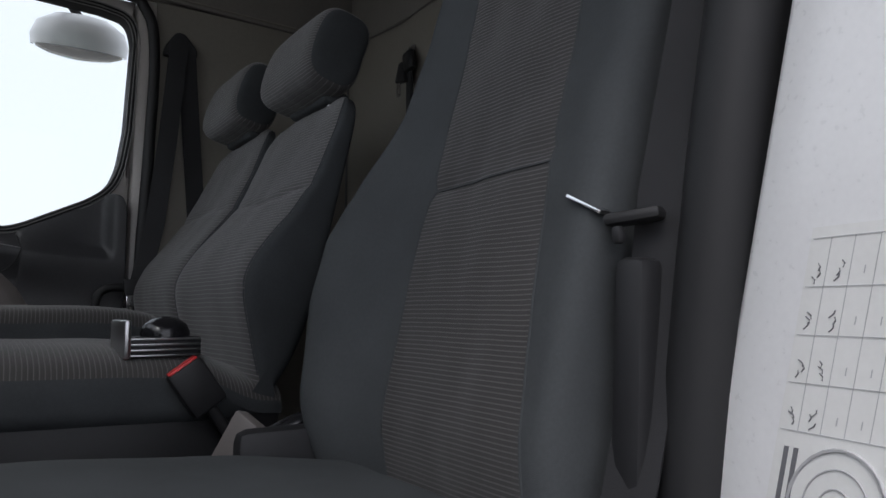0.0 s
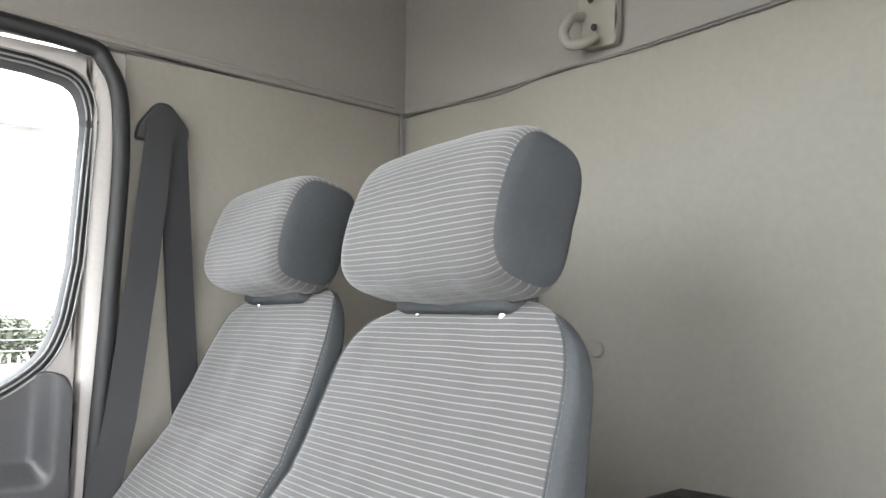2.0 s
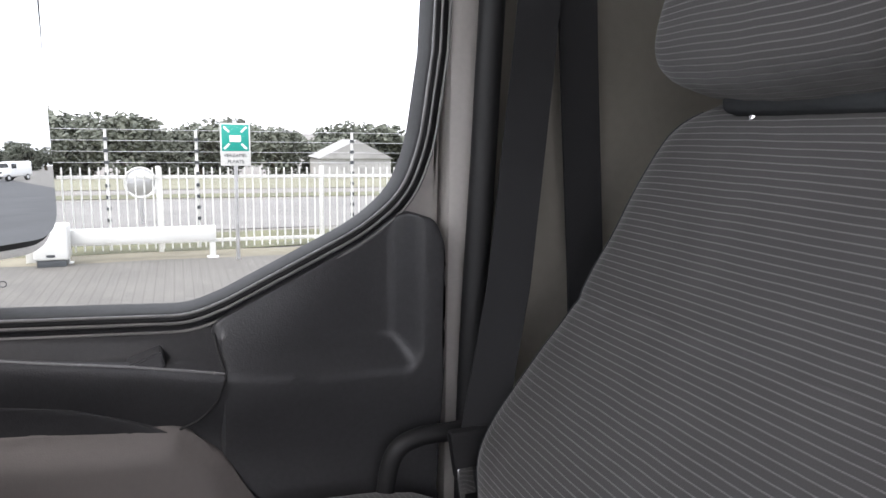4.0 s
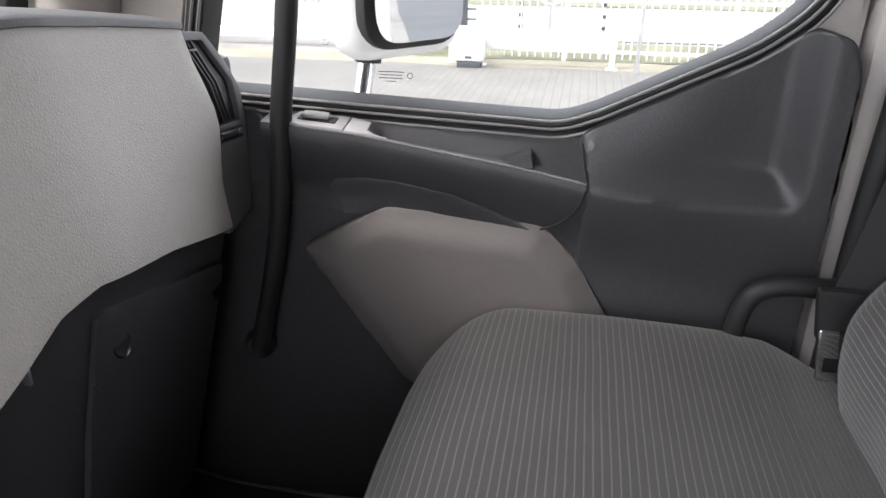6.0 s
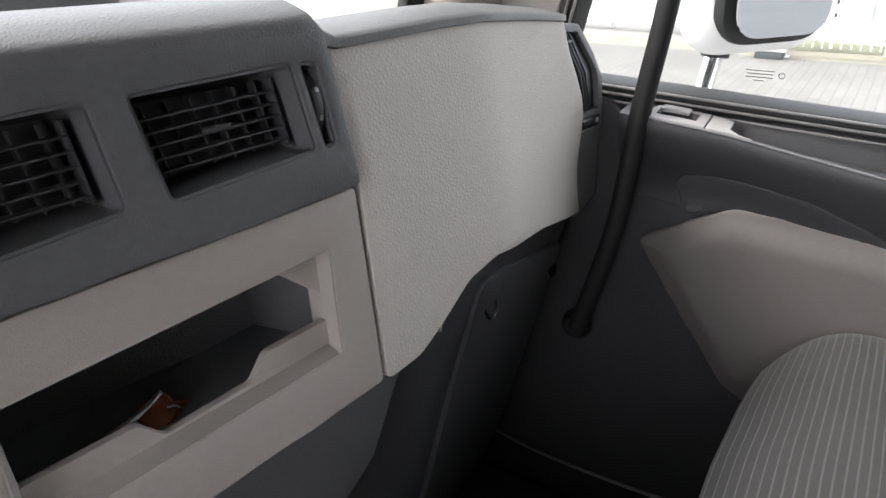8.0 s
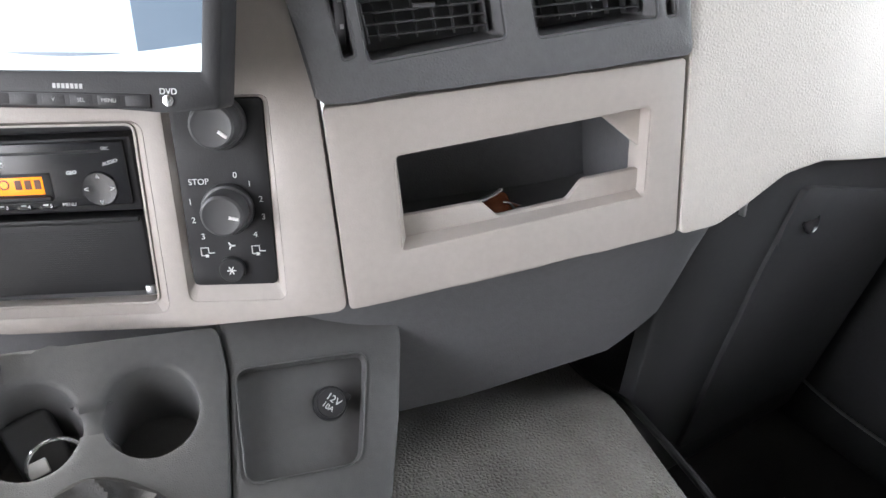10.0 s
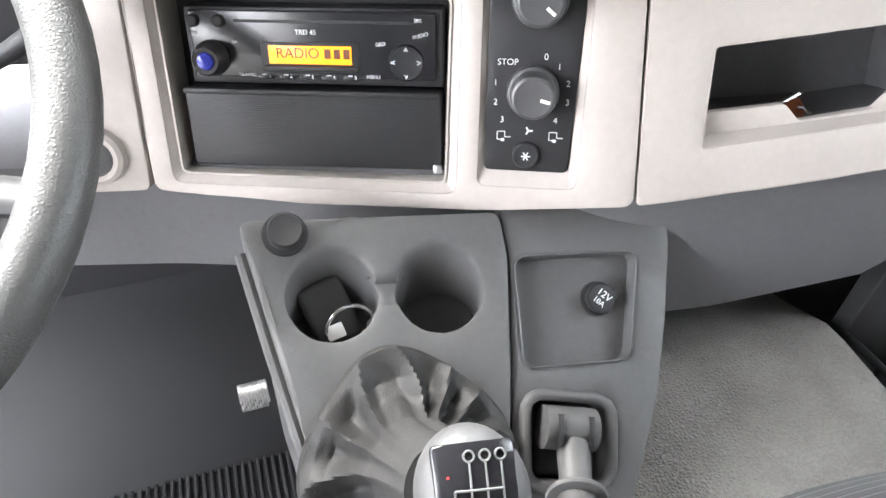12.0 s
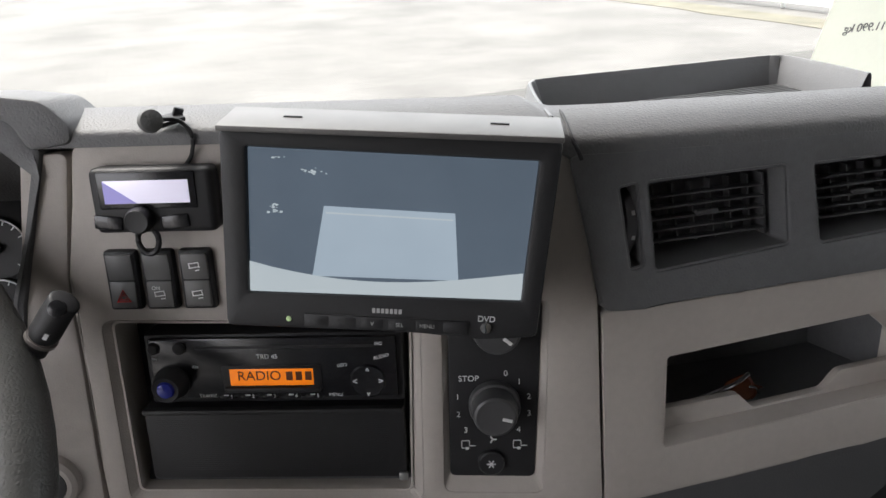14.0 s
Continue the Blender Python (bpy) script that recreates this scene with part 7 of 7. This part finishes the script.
blend = tn.new("ShaderNodeMixShader")
blend.inputs[0].default_value = 0.6
tl.new(tn["Principled BSDF"].outputs[0], blend.inputs[1])
tl.new(thin.outputs[0], blend.inputs[2])
tl.new(blend.outputs[0], tn["Material Output"].inputs[0])
price = thing("window_sheet", "thin pale printed sheet lying against the windscreen", "paper")
part("sheet", plate([(0.63, 0.0), (0.86, 0.0), (0.86, 0.21), (0.63, 0.21)], [], screen_map, 0.0008, 0, 0.05, lift=0.012), SHEET, price)
for x, v, w in ((0.790, 0.128, 0.032), (0.772, 0.088, 0.046)):
    part("print_bar", plate([(x, v), (x + w, v), (x + w, v + 0.008), (x, v + 0.008)], [], screen_map, 0.0004, 0, 0.05, lift=0.0132), RULE, price)


def on_screen(x, v):
    """Pose on the windscreen, print facing outwards."""
    p, r, u = screen_map(x, v, 0.0134), screen_map(x - 0.01, v, 0.0134), screen_map(x, v + 0.01, 0.0134)
    ex, ey = (r - p).normalized(), (u - p).normalized()
    return Matrix.Translation(p) @ Matrix((ex, ey, ex.cross(ey))).transposed().to_4x4()


words("11.990 kg", 0.013, INK, on_screen(0.680, 0.115), price)
words("Euro 5", 0.013, INK, on_screen(0.672, 0.150), price)
for x, v, r in ((0.735, 0.132, 0.016), (0.752, 0.140, 0.011), (0.722, 0.140, 0.009)):
    part("damp_stain", plate([(x + r * math.cos(k * math.tau / 14) * (1 + 0.25 * math.sin(3 * k)), v + r * math.sin(k * math.tau / 14)) for k in range(14)], [], screen_map, 0.0003, 0, 0.05, lift=0.0130), PAPER, price)


# ---- outside ----
def paving(name, tone):
    """Block paving: grey blocks with sandy joints and old stains."""
    m = bpy.data.materials.new(name)
    m.use_nodes = True
    n, l = m.node_tree.nodes, m.node_tree.links
    b = n["Principled BSDF"]
    b.inputs["Roughness"].default_value = 0.85
    co = n.new("ShaderNodeTexCoord")
    br = n.new("ShaderNodeTexBrick")
    br.inputs["Scale"].default_value = 1.0
    br.inputs["Brick Width"].default_value = 0.21
    br.inputs["Row Height"].default_value = 0.105
    br.inputs["Mortar Size"].default_value = 0.006
    br.inputs["Color1"].default_value = (0.200 * tone, 0.188 * tone, 0.172 * tone, 1)
    br.inputs["Color2"].default_value = (0.178 * tone, 0.167 * tone, 0.155 * tone, 1)
    br.inputs["Mortar"].default_value = (0.140 * tone, 0.131 * tone, 0.117 * tone, 1)
    l.new(co.outputs["Object"], br.inputs["Vector"])
    no = n.new("ShaderNodeTexNoise")
    no.inputs["Scale"].default_value = 0.6
    no.inputs["Detail"].default_value = 9
    l.new(co.outputs["Object"], no.inputs["Vector"])
    ra = n.new("ShaderNodeMapRange")
    ra.inputs[1].default_value, ra.inputs[2].default_value = 0.3, 0.7
    ra.inputs[3].default_value, ra.inputs[4].default_value = 0.75, 1.2
    l.new(no.outputs["Fac"], ra.inputs[0])
    sc = n.new("ShaderNodeVectorMath")
    sc.operation = 'SCALE'
    l.new(br.outputs["Color"], sc.inputs[0])
    l.new(ra.outputs[0], sc.inputs[3])
    l.new(sc.outputs[0], b.inputs["Base Color"])
    return m


PAVING = paving("grey_block_paving", 0.9)
ROAD = shader("pale_grey_road", (0.155, 0.15, 0.143), 0.85, grain=0.6, grain_scale=60, vary=0.12, scale=0.8)
GRASS = shader("rough_grass", (0.100, 0.100, 0.055), 0.9, grain=0.8, grain_scale=40, vary=0.35, scale=1.5)
DRYGRASS = shader("dry_field_grass", (0.150, 0.146, 0.098), 0.9, grain=0.5, grain_scale=20, vary=0.2, scale=0.3)
SAND = shader("pale_sandy_verge", (0.17, 0.155, 0.115), 0.9, grain=0.6, grain_scale=40, vary=0.22, scale=1.5)
FENCE = shader("white_fence_paint", (0.55, 0.55, 0.53), 0.45, vary=0.06)
DARKPOST = shader("dark_painted_post", (0.05, 0.055, 0.06), 0.5, vary=0.1)
# Leaf colour lightened to stand in for the haze over the far trees.
LEAF = shader("haze_paled_foliage", (0.120, 0.130, 0.104), 0.8, vary=0.25, scale=0.6)
BARK = shader("tree_bark", (0.12, 0.095, 0.07), 0.9, vary=0.3, scale=4)
BRICKWALL = shader("pale_grey_barn_wall", (0.33, 0.325, 0.315), 0.8, vary=0.15, scale=0.8)
ROOF = shader("pale_grey_barn_roof", (0.27, 0.265, 0.26), 0.8, vary=0.15, scale=0.8)
TEAL = shader("teal_sign_paint", (0.0, 0.26, 0.21), 0.4, vary=0.04)
TYRE = shader("black_tyre", (0.02, 0.02, 0.02), 0.8, vary=0.2)
CARGLASS = shader("dark_car_glass", (0.03, 0.035, 0.04), 0.08, vary=0.05)



def land(x):
    """Height of the land: level in the yard, falling gently away behind the road."""
    return GROUND - 0.055 * min(80.0, max(0.0, x - 20.0))


def land_sheet():
    """One sheet of ground from horizon to horizon, with a little thickness."""
    bm = bmesh.new()
    xs = (-1200, 20, 100, 1200)
    top = [[bm.verts.new((x, y, land(x))) for y in (-1200, 1200)] for x in xs]
    low = [[bm.verts.new((x, y, land(x) - 0.2)) for y in (-1200, 1200)] for x in xs]
    for i in range(3):
        bm.faces.new((top[i][0], top[i + 1][0], top[i + 1][1], top[i][1]))
        bm.faces.new((low[i][0], low[i][1], low[i + 1][1], low[i + 1][0]))
        for j in (0, 1):
            bm.faces.new((top[i][j], top[i + 1][j], low[i + 1][j], low[i][j]))
    bm.faces.new((top[0][0], top[0][1], low[0][1], low[0][0]))
    bm.faces.new((top[3][0], top[3][1], low[3][1], low[3][0]))
    bmesh.ops.recalc_face_normals(bm, faces=bm.faces)
    return bm


# Yard tone kept pale: the windscreen's glare is put into the paving colour.
ground = tagged(link(land_sheet(), "ground", PAVING, smooth=False), "block paved yard reaching to the horizon, paled for windscreen glare", "ground", kind="structure")


def strip(name, x0, x1, y0, y1, z, material, label, category):
    bm = bmesh.new()
    rows = []
    k = 60
    for i in range(k + 1):
        y = y0 + (y1 - y0) * i / k
        w = 0.18 * noise.noise((y * 0.7, x0, 3))
        rows.append((bm.verts.new((x0 + w, y, land(x0 + w) + z)), bm.verts.new((x1 + w * 0.7, y, land(x1 + w * 0.7) + z))))
    for a, b in zip(rows, rows[1:]):
        bm.faces.new((a[0], a[1], b[1], b[0]))
    bmesh.ops.recalc_face_normals(bm, faces=bm.faces)
    bmesh.ops.solidify(bm, geom=bm.faces, thickness=0.004)
    return tagged(link(bm, name, material), label, category, kind="structure")


strip("verge", 10.6, 11.5, -30, 30, 0.006, SAND, "pale sandy verge along the fence", "ground")
strip("grass_verge", 11.5, 13.4, -30, 3.0, 0.010, GRASS, "rough green grass behind the fence", "grass")
# Darker copy of the same paving, added where no windscreen glare lies over it.
LANE = paving("dark_grey_block_paving", 0.56)
ASPHALT = shader("dark_yard_asphalt", (0.062, 0.063, 0.066), 0.85, grain=0.5, grain_scale=80, vary=0.15, scale=0.6)
strip("side_paving", 1.8, 10.75, -8.9, 8.0, 0.008, LANE, "block paving between truck and fence, without the yard's glare-paled tone", "road")
strip("asphalt", 1.6, 7.6, -260, -9, 0.006, ASPHALT, "dark asphalt lane beside the parked vans", "road")
strip("road", 13.8, 19.5, -80, 80, 0.012, ROAD, "pale grey road behind the fence", "road")
strip("grass_strip", 20.4, 24.0, -90, 60, 0.016, GRASS, "green grass strip beside the road", "grass")
strip("field", 30.0, 90.0, -140, 140, 0.02, DRYGRASS, "dry yellow-green field in the distance", "grass")


def shared(name, me, m, parent):
    ob = new(name, me)
    ob.parent = parent
    ob.matrix_basis = m
    return ob


def picket_mesh(h):
    bm = rbox(0.028, 0.022, h, 0.005, Matrix.Translation((0, 0, h / 2)), 1)
    me = bpy.data.meshes.new("picket")
    bm.to_mesh(me)
    bm.free()
    me.materials.append(FENCE)
    return me


def picket_fence(label, x, y0, y1, h, gap, low):
    f = thing("fence", label, "fence", "white fences", at=(x, (y0 + y1) / 2, GROUND))
    me = picket_mesh(h - low)
    n = int((y1 - y0) / gap)
    for k in range(n + 1):
        shared("picket", me, Matrix.Translation((0, y0 + gap * k - (y0 + y1) / 2, low)), f)
    for z in (low + 0.10, h - 0.14):
        part("rail", rbox(0.04, y1 - y0 + 0.05, 0.05, 0.006, Matrix.Translation((0.03, 0, z)), 1), FENCE, f)
    for y in np.arange(y0, y1 + 0.1, 2.4):
        part("post", rbox(0.07, 0.07, h + 0.02, 0.006, Matrix.Translation((0.05, float(y) - (y0 + y1) / 2, (h + 0.02) / 2)), 1), FENCE, f)
    return f


picket_fence("white picket fence beside the yard", 11.45, -9.0, 1.9, 1.26, 0.118, 0.06)
picket_fence("long white sliding gate of pickets", 12.3, 2.3, 16.0, 1.30, 0.125, 0.14)

beam = thing("gate_beam", "thick white beam of the sliding gate on short feet", "gate")
part("beam", rbox(0.12, 2.0, 0.20, 0.01, Matrix.Translation((10.85, 0.85, GROUND + 0.36)), 2), FENCE, beam)
for y in (-0.10, 1.78):
    part("foot", rbox(0.08, 0.08, 0.30, 0.008, Matrix.Translation((10.85, y, GROUND + 0.15))), FENCE, beam)
    part("foot_plate", rbox(0.16, 0.16, 0.02, 0.004, Matrix.Translation((10.85, y, GROUND + 0.01))), FENCE, beam)
low = thing("gate_beam", "low white beam under the sliding gate", "gate")
part("beam", rbox(0.12, 12.5, 0.16, 0.01, Matrix.Translation((12.15, 8.7, GROUND + 0.20)), 2), FENCE, low)
motor = thing("gate_motor", "white gate motor box on a small foot", "motor box")
part("box", rbox(0.34, 0.42, 0.46, 0.03, Matrix.Translation((10.7, 1.92, GROUND + 0.33)), 3), FENCE, motor)
part("foot", rbox(0.30, 0.34, 0.10, 0.01, Matrix.Translation((10.7, 1.92, GROUND + 0.05))), DARKPOST, motor)
part("plate", rbox(0.004, 0.10, 0.035, 0, Matrix.Translation((10.528, 1.92, GROUND + 0.16))), DARKPOST, motor)
gp = thing("gate_post", "tall white and dark gate post with guide rollers", "gate post")
part("post", rbox(0.12, 0.12, 1.95, 0.01, Matrix.Translation((11.0, 2.22, GROUND + 0.975))), FENCE, gp)
part("guide", rbox(0.10, 0.10, 1.45, 0.01, Matrix.Translation((10.95, 2.06, GROUND + 1.10))), DARKPOST, gp)
for k in range(9):
    part("bracket", rbox(0.03, 0.14, 0.02, 0.003, Matrix.Translation((10.95, 1.95, GROUND + 0.50 + 0.14 * k))), DARKPOST, gp)
for y in (1.30, 0.05, -2.35, -4.6):
    wp = thing("wire_post", "thin white post with black insulators behind the fence", "post", "wire posts")
    part("pole", tube([(11.75, y, GROUND), (11.75, y, GROUND + 1.80)], 0.022, 10), FENCE, wp)
    for k in range(9):
        part("insulator", cyl(0.034, 0.034, 0.05, Matrix.Translation((11.74, y, GROUND + 0.30 + 0.17 * k)), 12), DARKPOST, wp)
wires = thing("fence_wires", "thin steel wires stretched above the fence", "wire")
for k in range(4):
    part("wire", tube([(11.75, -9, GROUND + 1.32 + 0.16 * k), (11.75, -3, GROUND + 1.315 + 0.16 * k), (11.75, 2.2, GROUND + 1.32 + 0.16 * k)], 0.004, 5), STEEL, wires)

sign = thing("assembly_sign", "teal assembly point sign on a grey post", "sign")
part("post", tube([(10.55, -0.43, GROUND), (10.55, -0.43, GROUND + 1.95)], 0.028, 14), STEEL, sign)
part("board", rbox(0.012, 0.40, 0.58, 0.004, Matrix.Translation((10.50, -0.43, GROUND + 1.62))), FENCE, sign)
part("panel", rbox(0.004, 0.36, 0.36, 0.002, Matrix.Translation((10.492, -0.43, GROUND + 1.71))), TEAL, sign, "teal square")
for sy in (-1, 1):
    for sz in (-1, 1):
        part("arrow", rbox(0.003, 0.10, 0.03, 0, Matrix.Translation((10.488, -0.43 + sy * 0.115, GROUND + 1.71 + sz * 0.115)) @ pose(0, 0, 0, 45 * sy * sz)), WHITE, sign)
part("symbol", rbox(0.003, 0.15, 0.09, 0.001, Matrix.Translation((10.488, -0.43, GROUND + 1.70))), WHITE, sign, "plain white symbol")
SG = Matrix.Translation((10.491, -0.43, GROUND + 1.47)) @ Matrix(((0, 0, -1), (-1, 0, 0), (0, 1, 0))).to_4x4()
words("VERZAMEL", 0.066, DARKPOST, SG, sign, "sign_text", 0.001)
words("PLAATS", 0.066, DARKPOST, SG @ Matrix.Translation((0, -0.085, 0)), sign, "sign_text", 0.001)
disc = thing("round_sign", "back of a round grey road sign on a post", "sign")
part("disc", cyl(0.28, 0.28, 0.02, Matrix.Translation((14.9, 1.0, GROUND + 0.80)) @ pose(0, 0, 0, 0, 90), 40, 0.004), STEEL, disc)
part("rim", tube([(14.88, 1.0 + 0.28 * math.cos(a), GROUND + 0.80 + 0.28 * math.sin(a)) for a in [k * math.tau / 40 for k in range(40)]], 0.02, 8, True), FENCE, disc)
part("post", tube([(14.95, 1.0, GROUND), (14.95, 1.0, GROUND + 1.0)], 0.03, 10), STEEL, disc)

barn = thing("barn", "low pale grey barn with a pitched roof in the distance", "building", at=(70, -15.6, land(70)))
part("wall", rbox(8, 9, 3.2, 0.02, Matrix.Translation((0, 0, 1.6)), 1), BRICKWALL, barn)
bm = bmesh.new()
pts = [(-4.3, -4.8, 3.2), (4.3, -4.8, 3.2), (4.3, 4.8, 3.2), (-4.3, 4.8, 3.2), (-4.3, 0, 6.0), (4.3, 0, 6.0)]
vs = [bm.verts.new(p) for p in pts]
for f in ((0, 1, 5, 4), (2, 3, 4, 5), (0, 4, 3), (1, 2, 5), (3, 2, 1, 0)):
    bm.faces.new([vs[i] for i in f])
bmesh.ops.recalc_face_normals(bm, faces=bm.faces)
part("roof", bm, ROOF, barn, smooth=False)
part("door", rbox(0.06, 1.0, 1.9, 0.01, Matrix.Translation((-4.02, -0.9, 0.95)), 1), ROOF, barn)
part("window", rbox(0.06, 0.9, 0.8, 0.01, Matrix.Translation((-4.02, 1.6, 1.7)), 1), ROOF, barn)
barn.scale = (0.75, 0.75, 0.62)


def crown_mesh(seed, r, h):
    """Uneven crown of many small leaf clumps."""
    rnd = random.Random(seed)
    bm = bmesh.new()
    lobes = [(Vector((rnd.uniform(-0.55, 0.55) * r, rnd.uniform(-0.55, 0.55) * r, h * rnd.uniform(0.14, 0.95))), r * rnd.uniform(0.35, 0.62)) for _ in range(15)]
    for c, s in lobes:
        for _ in range(240):
            d = Vector((rnd.gauss(0, 1), rnd.gauss(0, 1), rnd.gauss(0, 1))).normalized()
            p = c + d * s * rnd.uniform(0.55, 1.08)
            q = Vector((rnd.gauss(0, 1), rnd.gauss(0, 1), rnd.gauss(0, 1))).normalized()
            e = q.cross(d).normalized() * rnd.uniform(0.15, 0.34)
            g = q.cross(e).normalized() * rnd.uniform(0.12, 0.28)
            bm.faces.new([bm.verts.new(p + v) for v in (e, g, -e, -g)])
    me = bpy.data.meshes.new("crown")
    bm.to_mesh(me)
    bm.free()
    me.materials.append(LEAF)
    return me


CROWNS = [crown_mesh(k, 3.2, 6.5) for k in range(4)]
rnd = random.Random(4)
SPOTS = [(x, y) for x, y in ((74, 30), (78, 24), (76, 18), (80, 11), (75, 5), (79, -2), (76, -16), (80, -22), (74, -27), (70, 44), (60, 60), (52, 74), (84, -34), (90, 1), (88, 16), (92, -12), (86, 34), (60, -46), (34, -74), (40, -62), (5, -190), (10, -186), (-3, -196), (16, -180), (0, -190), (13, -193), (21, -178), (-8, -192), (76, -9), (78, -20), (73, 12), (75, 24), (86, -6), (83, 3), (82, -27), (81, 15), (80, 28), (79, -14), (84, 9), (85, -18))]
for k, (x, y) in enumerate(SPOTS):
    s = rnd.uniform(0.55, 0.95)
    tr = thing("tree", "full green broadleaf tree in the hazy distance", "tree", "distant trees", at=(x, y, land(x)))
    tr.scale = (s * 1.35, s * 1.35, s)
    tr.rotation_euler = (0, 0, rnd.uniform(0, 6))
    part("trunk", tube(smooth_line([(0, 0, 0), (0.1, 0.05, 1.6), (0.0, 0.1, 3.4)], 3), [0.32 - 0.03 * q for q in range(7)], 8), BARK, tr)
    for q in range(3):
        part("limb", tube([(0.05, 0.05, 2.2), (1.2 * math.cos(q * 2.1), 1.2 * math.sin(q * 2.1), 4.0)], [0.14, 0.05], 6), BARK, tr)
    shared("crown", CROWNS[k % 4], Matrix.Identity(4), tr)


# ---- the truck's own outside ----
truck = thing("truck_body", "white cargo body and cab side of the truck", "truck")
part("cargo_box", rbox(2.36, 5.6, 2.5, 0.03, Matrix.Translation((0, -3.75, 1.35))), PAINT, truck)
part("cab_side", rbox(0.03, 0.60, 1.55, 0.02, Matrix.Translation((1.035, -0.32, 0.90))), PAINT, truck)
part("cowl", tube(smooth_line([(-0.9, 0.98, 0.905), (-0.45, 1.05, 0.93), (0.05, 1.075, 0.945), (0.30, 1.06, 0.955), (0.6, 1.03, 0.94), (0.9, 0.95, 0.905)], 6), 0.035, 12, False, 0.7), PAINT, truck, "white panel below the windscreen")
part("cab_back", rbox(2.02, 0.02, 1.78, 0.01, Matrix.Translation((0, -0.632, 1.10))), PAINT, truck)
part("roof", rbox(2.0, 1.7, 0.04, 0.02, Matrix.Translation((0, 0.2, 1.99))), PAINT, truck)

mir = thing("wing_mirror", "white truck wing mirror with dark-edged glass on an arm", "wing mirror")
mc = Matrix.Translation((1.25, 0.560, 1.14)) @ pose(0, 0, 0, 0, 0, -37.5)
part("housing", rbox(0.212, 0.100, 0.475, 0.045, mc @ Matrix.Translation((0.006, 0.038, -0.002)), 5), PAINT, mir, "white mirror housing")
part("edge", plate(rpoly([(-0.090, -0.220), (0.090, -0.220), (0.090, 0.220), (-0.090, 0.220)], 0.050, 6), [], lambda u, v, d: mc @ Vector((u, -0.016 - d, v)), 0.02, 0.003, 0.1), RUBBER, mir)
part("glass", plate(rpoly([(-0.080, -0.209), (0.080, -0.209), (0.080, 0.209), (-0.080, 0.209)], 0.042, 6), [], lambda u, v, d: mc @ Vector((u, -0.0245 - d + 0.0300 * v, v)), 0.002, 0, 0.1), MIRROR, mir, "mirror glass", smooth=False)
part("arm", tube(smooth_line([(1.25, 0.62, 0.93), (1.24, 0.625, 0.88), (1.20, 0.63, 0.82), (1.05, 0.64, 0.76)], 5), 0.013, 12), CHROME, mir, "bright metal mirror arm")
part("arm_sleeve", tube([(1.25, 0.62, 0.935), (1.246, 0.622, 0.895)], 0.020, 12), RUBBER, mir)

kerb = thing("kerb_mirror", "round kerb mirror hanging outside above the passenger window", "wing mirror")
KB = Matrix.Translation((1.20, 0.15, 1.475)) @ pose(0, 0, 0, 0, -14)
part("housing", lathe([(0.02, 0.075), (0.07, 0.068), (0.115, 0.040), (0.130, 0.0), (0.126, -0.028)], KB, 36), PAINT, kerb, "white round mirror housing")
part("glass", lathe([(0.121, -0.024), (0.115, -0.034), (0.08, -0.048), (0.03, -0.055), (0.004, -0.056)], KB, 36), MIRROR, kerb, "bulged mirror glass")
part("arm", tube(smooth_line([(1.20, 0.15, 1.54), (1.18, 0.22, 1.62), (1.10, 0.30, 1.68), (0.99, 0.34, 1.70)], 6), 0.012, 12), RUBBER, kerb, "black mirror arm")


def van(x, y, turn, label):
    v = thing("parked_van", label, "van", "parked vans", at=(x, y, GROUND))
    v.rotation_euler = (0, 0, radians(turn))
    part("body", rbox(1.95, 3.6, 1.55, 0.18, Matrix.Translation((0, -0.5, 1.20)), 3), PAINT, v)
    part("bonnet", rbox(1.9, 1.5, 0.65, 0.15, Matrix.Translation((0, 1.75, 0.78)), 3), PAINT, v)
    part("windscreen", rbox(1.65, 0.06, 0.70, 0.02, Matrix.Translation((0, 1.36, 1.50)) @ pose(0, 0, 0, -34)), CARGLASS, v)
    for sx in (-1, 1):
        part("side_window", rbox(0.04, 0.8, 0.5, 0.02, Matrix.Translation((sx * 0.965, 0.7, 1.5))), CARGLASS, v)
        for yy in (1.65, -1.4):
            w = part("wheel", cyl(0.34, 0.34, 0.24, Matrix.Translation((sx * 0.86, yy, 0.34)) @ pose(0, 0, 0, 0, 90), 28, 0.03), TYRE, v)
            part("rim", cyl(0.20, 0.19, 0.02, Matrix.Translation((sx * 0.985, yy, 0.34)) @ pose(0, 0, 0, 0, 90), 20), STEEL, w)
        part("headlight", rbox(0.34, 0.08, 0.20, 0.03, Matrix.Translation((sx * 0.70, 2.47, 0.90))), CARGLASS, v)
    return v


for k, (vx, vy) in enumerate(((7.3, -84.0), (7.2, -98.0), (7.0, -114.0), (6.8, -132.0), (6.6, -152.0), (6.4, -172.0))):
    van(vx, vy, 38, "white panel van parked in a row in the yard")
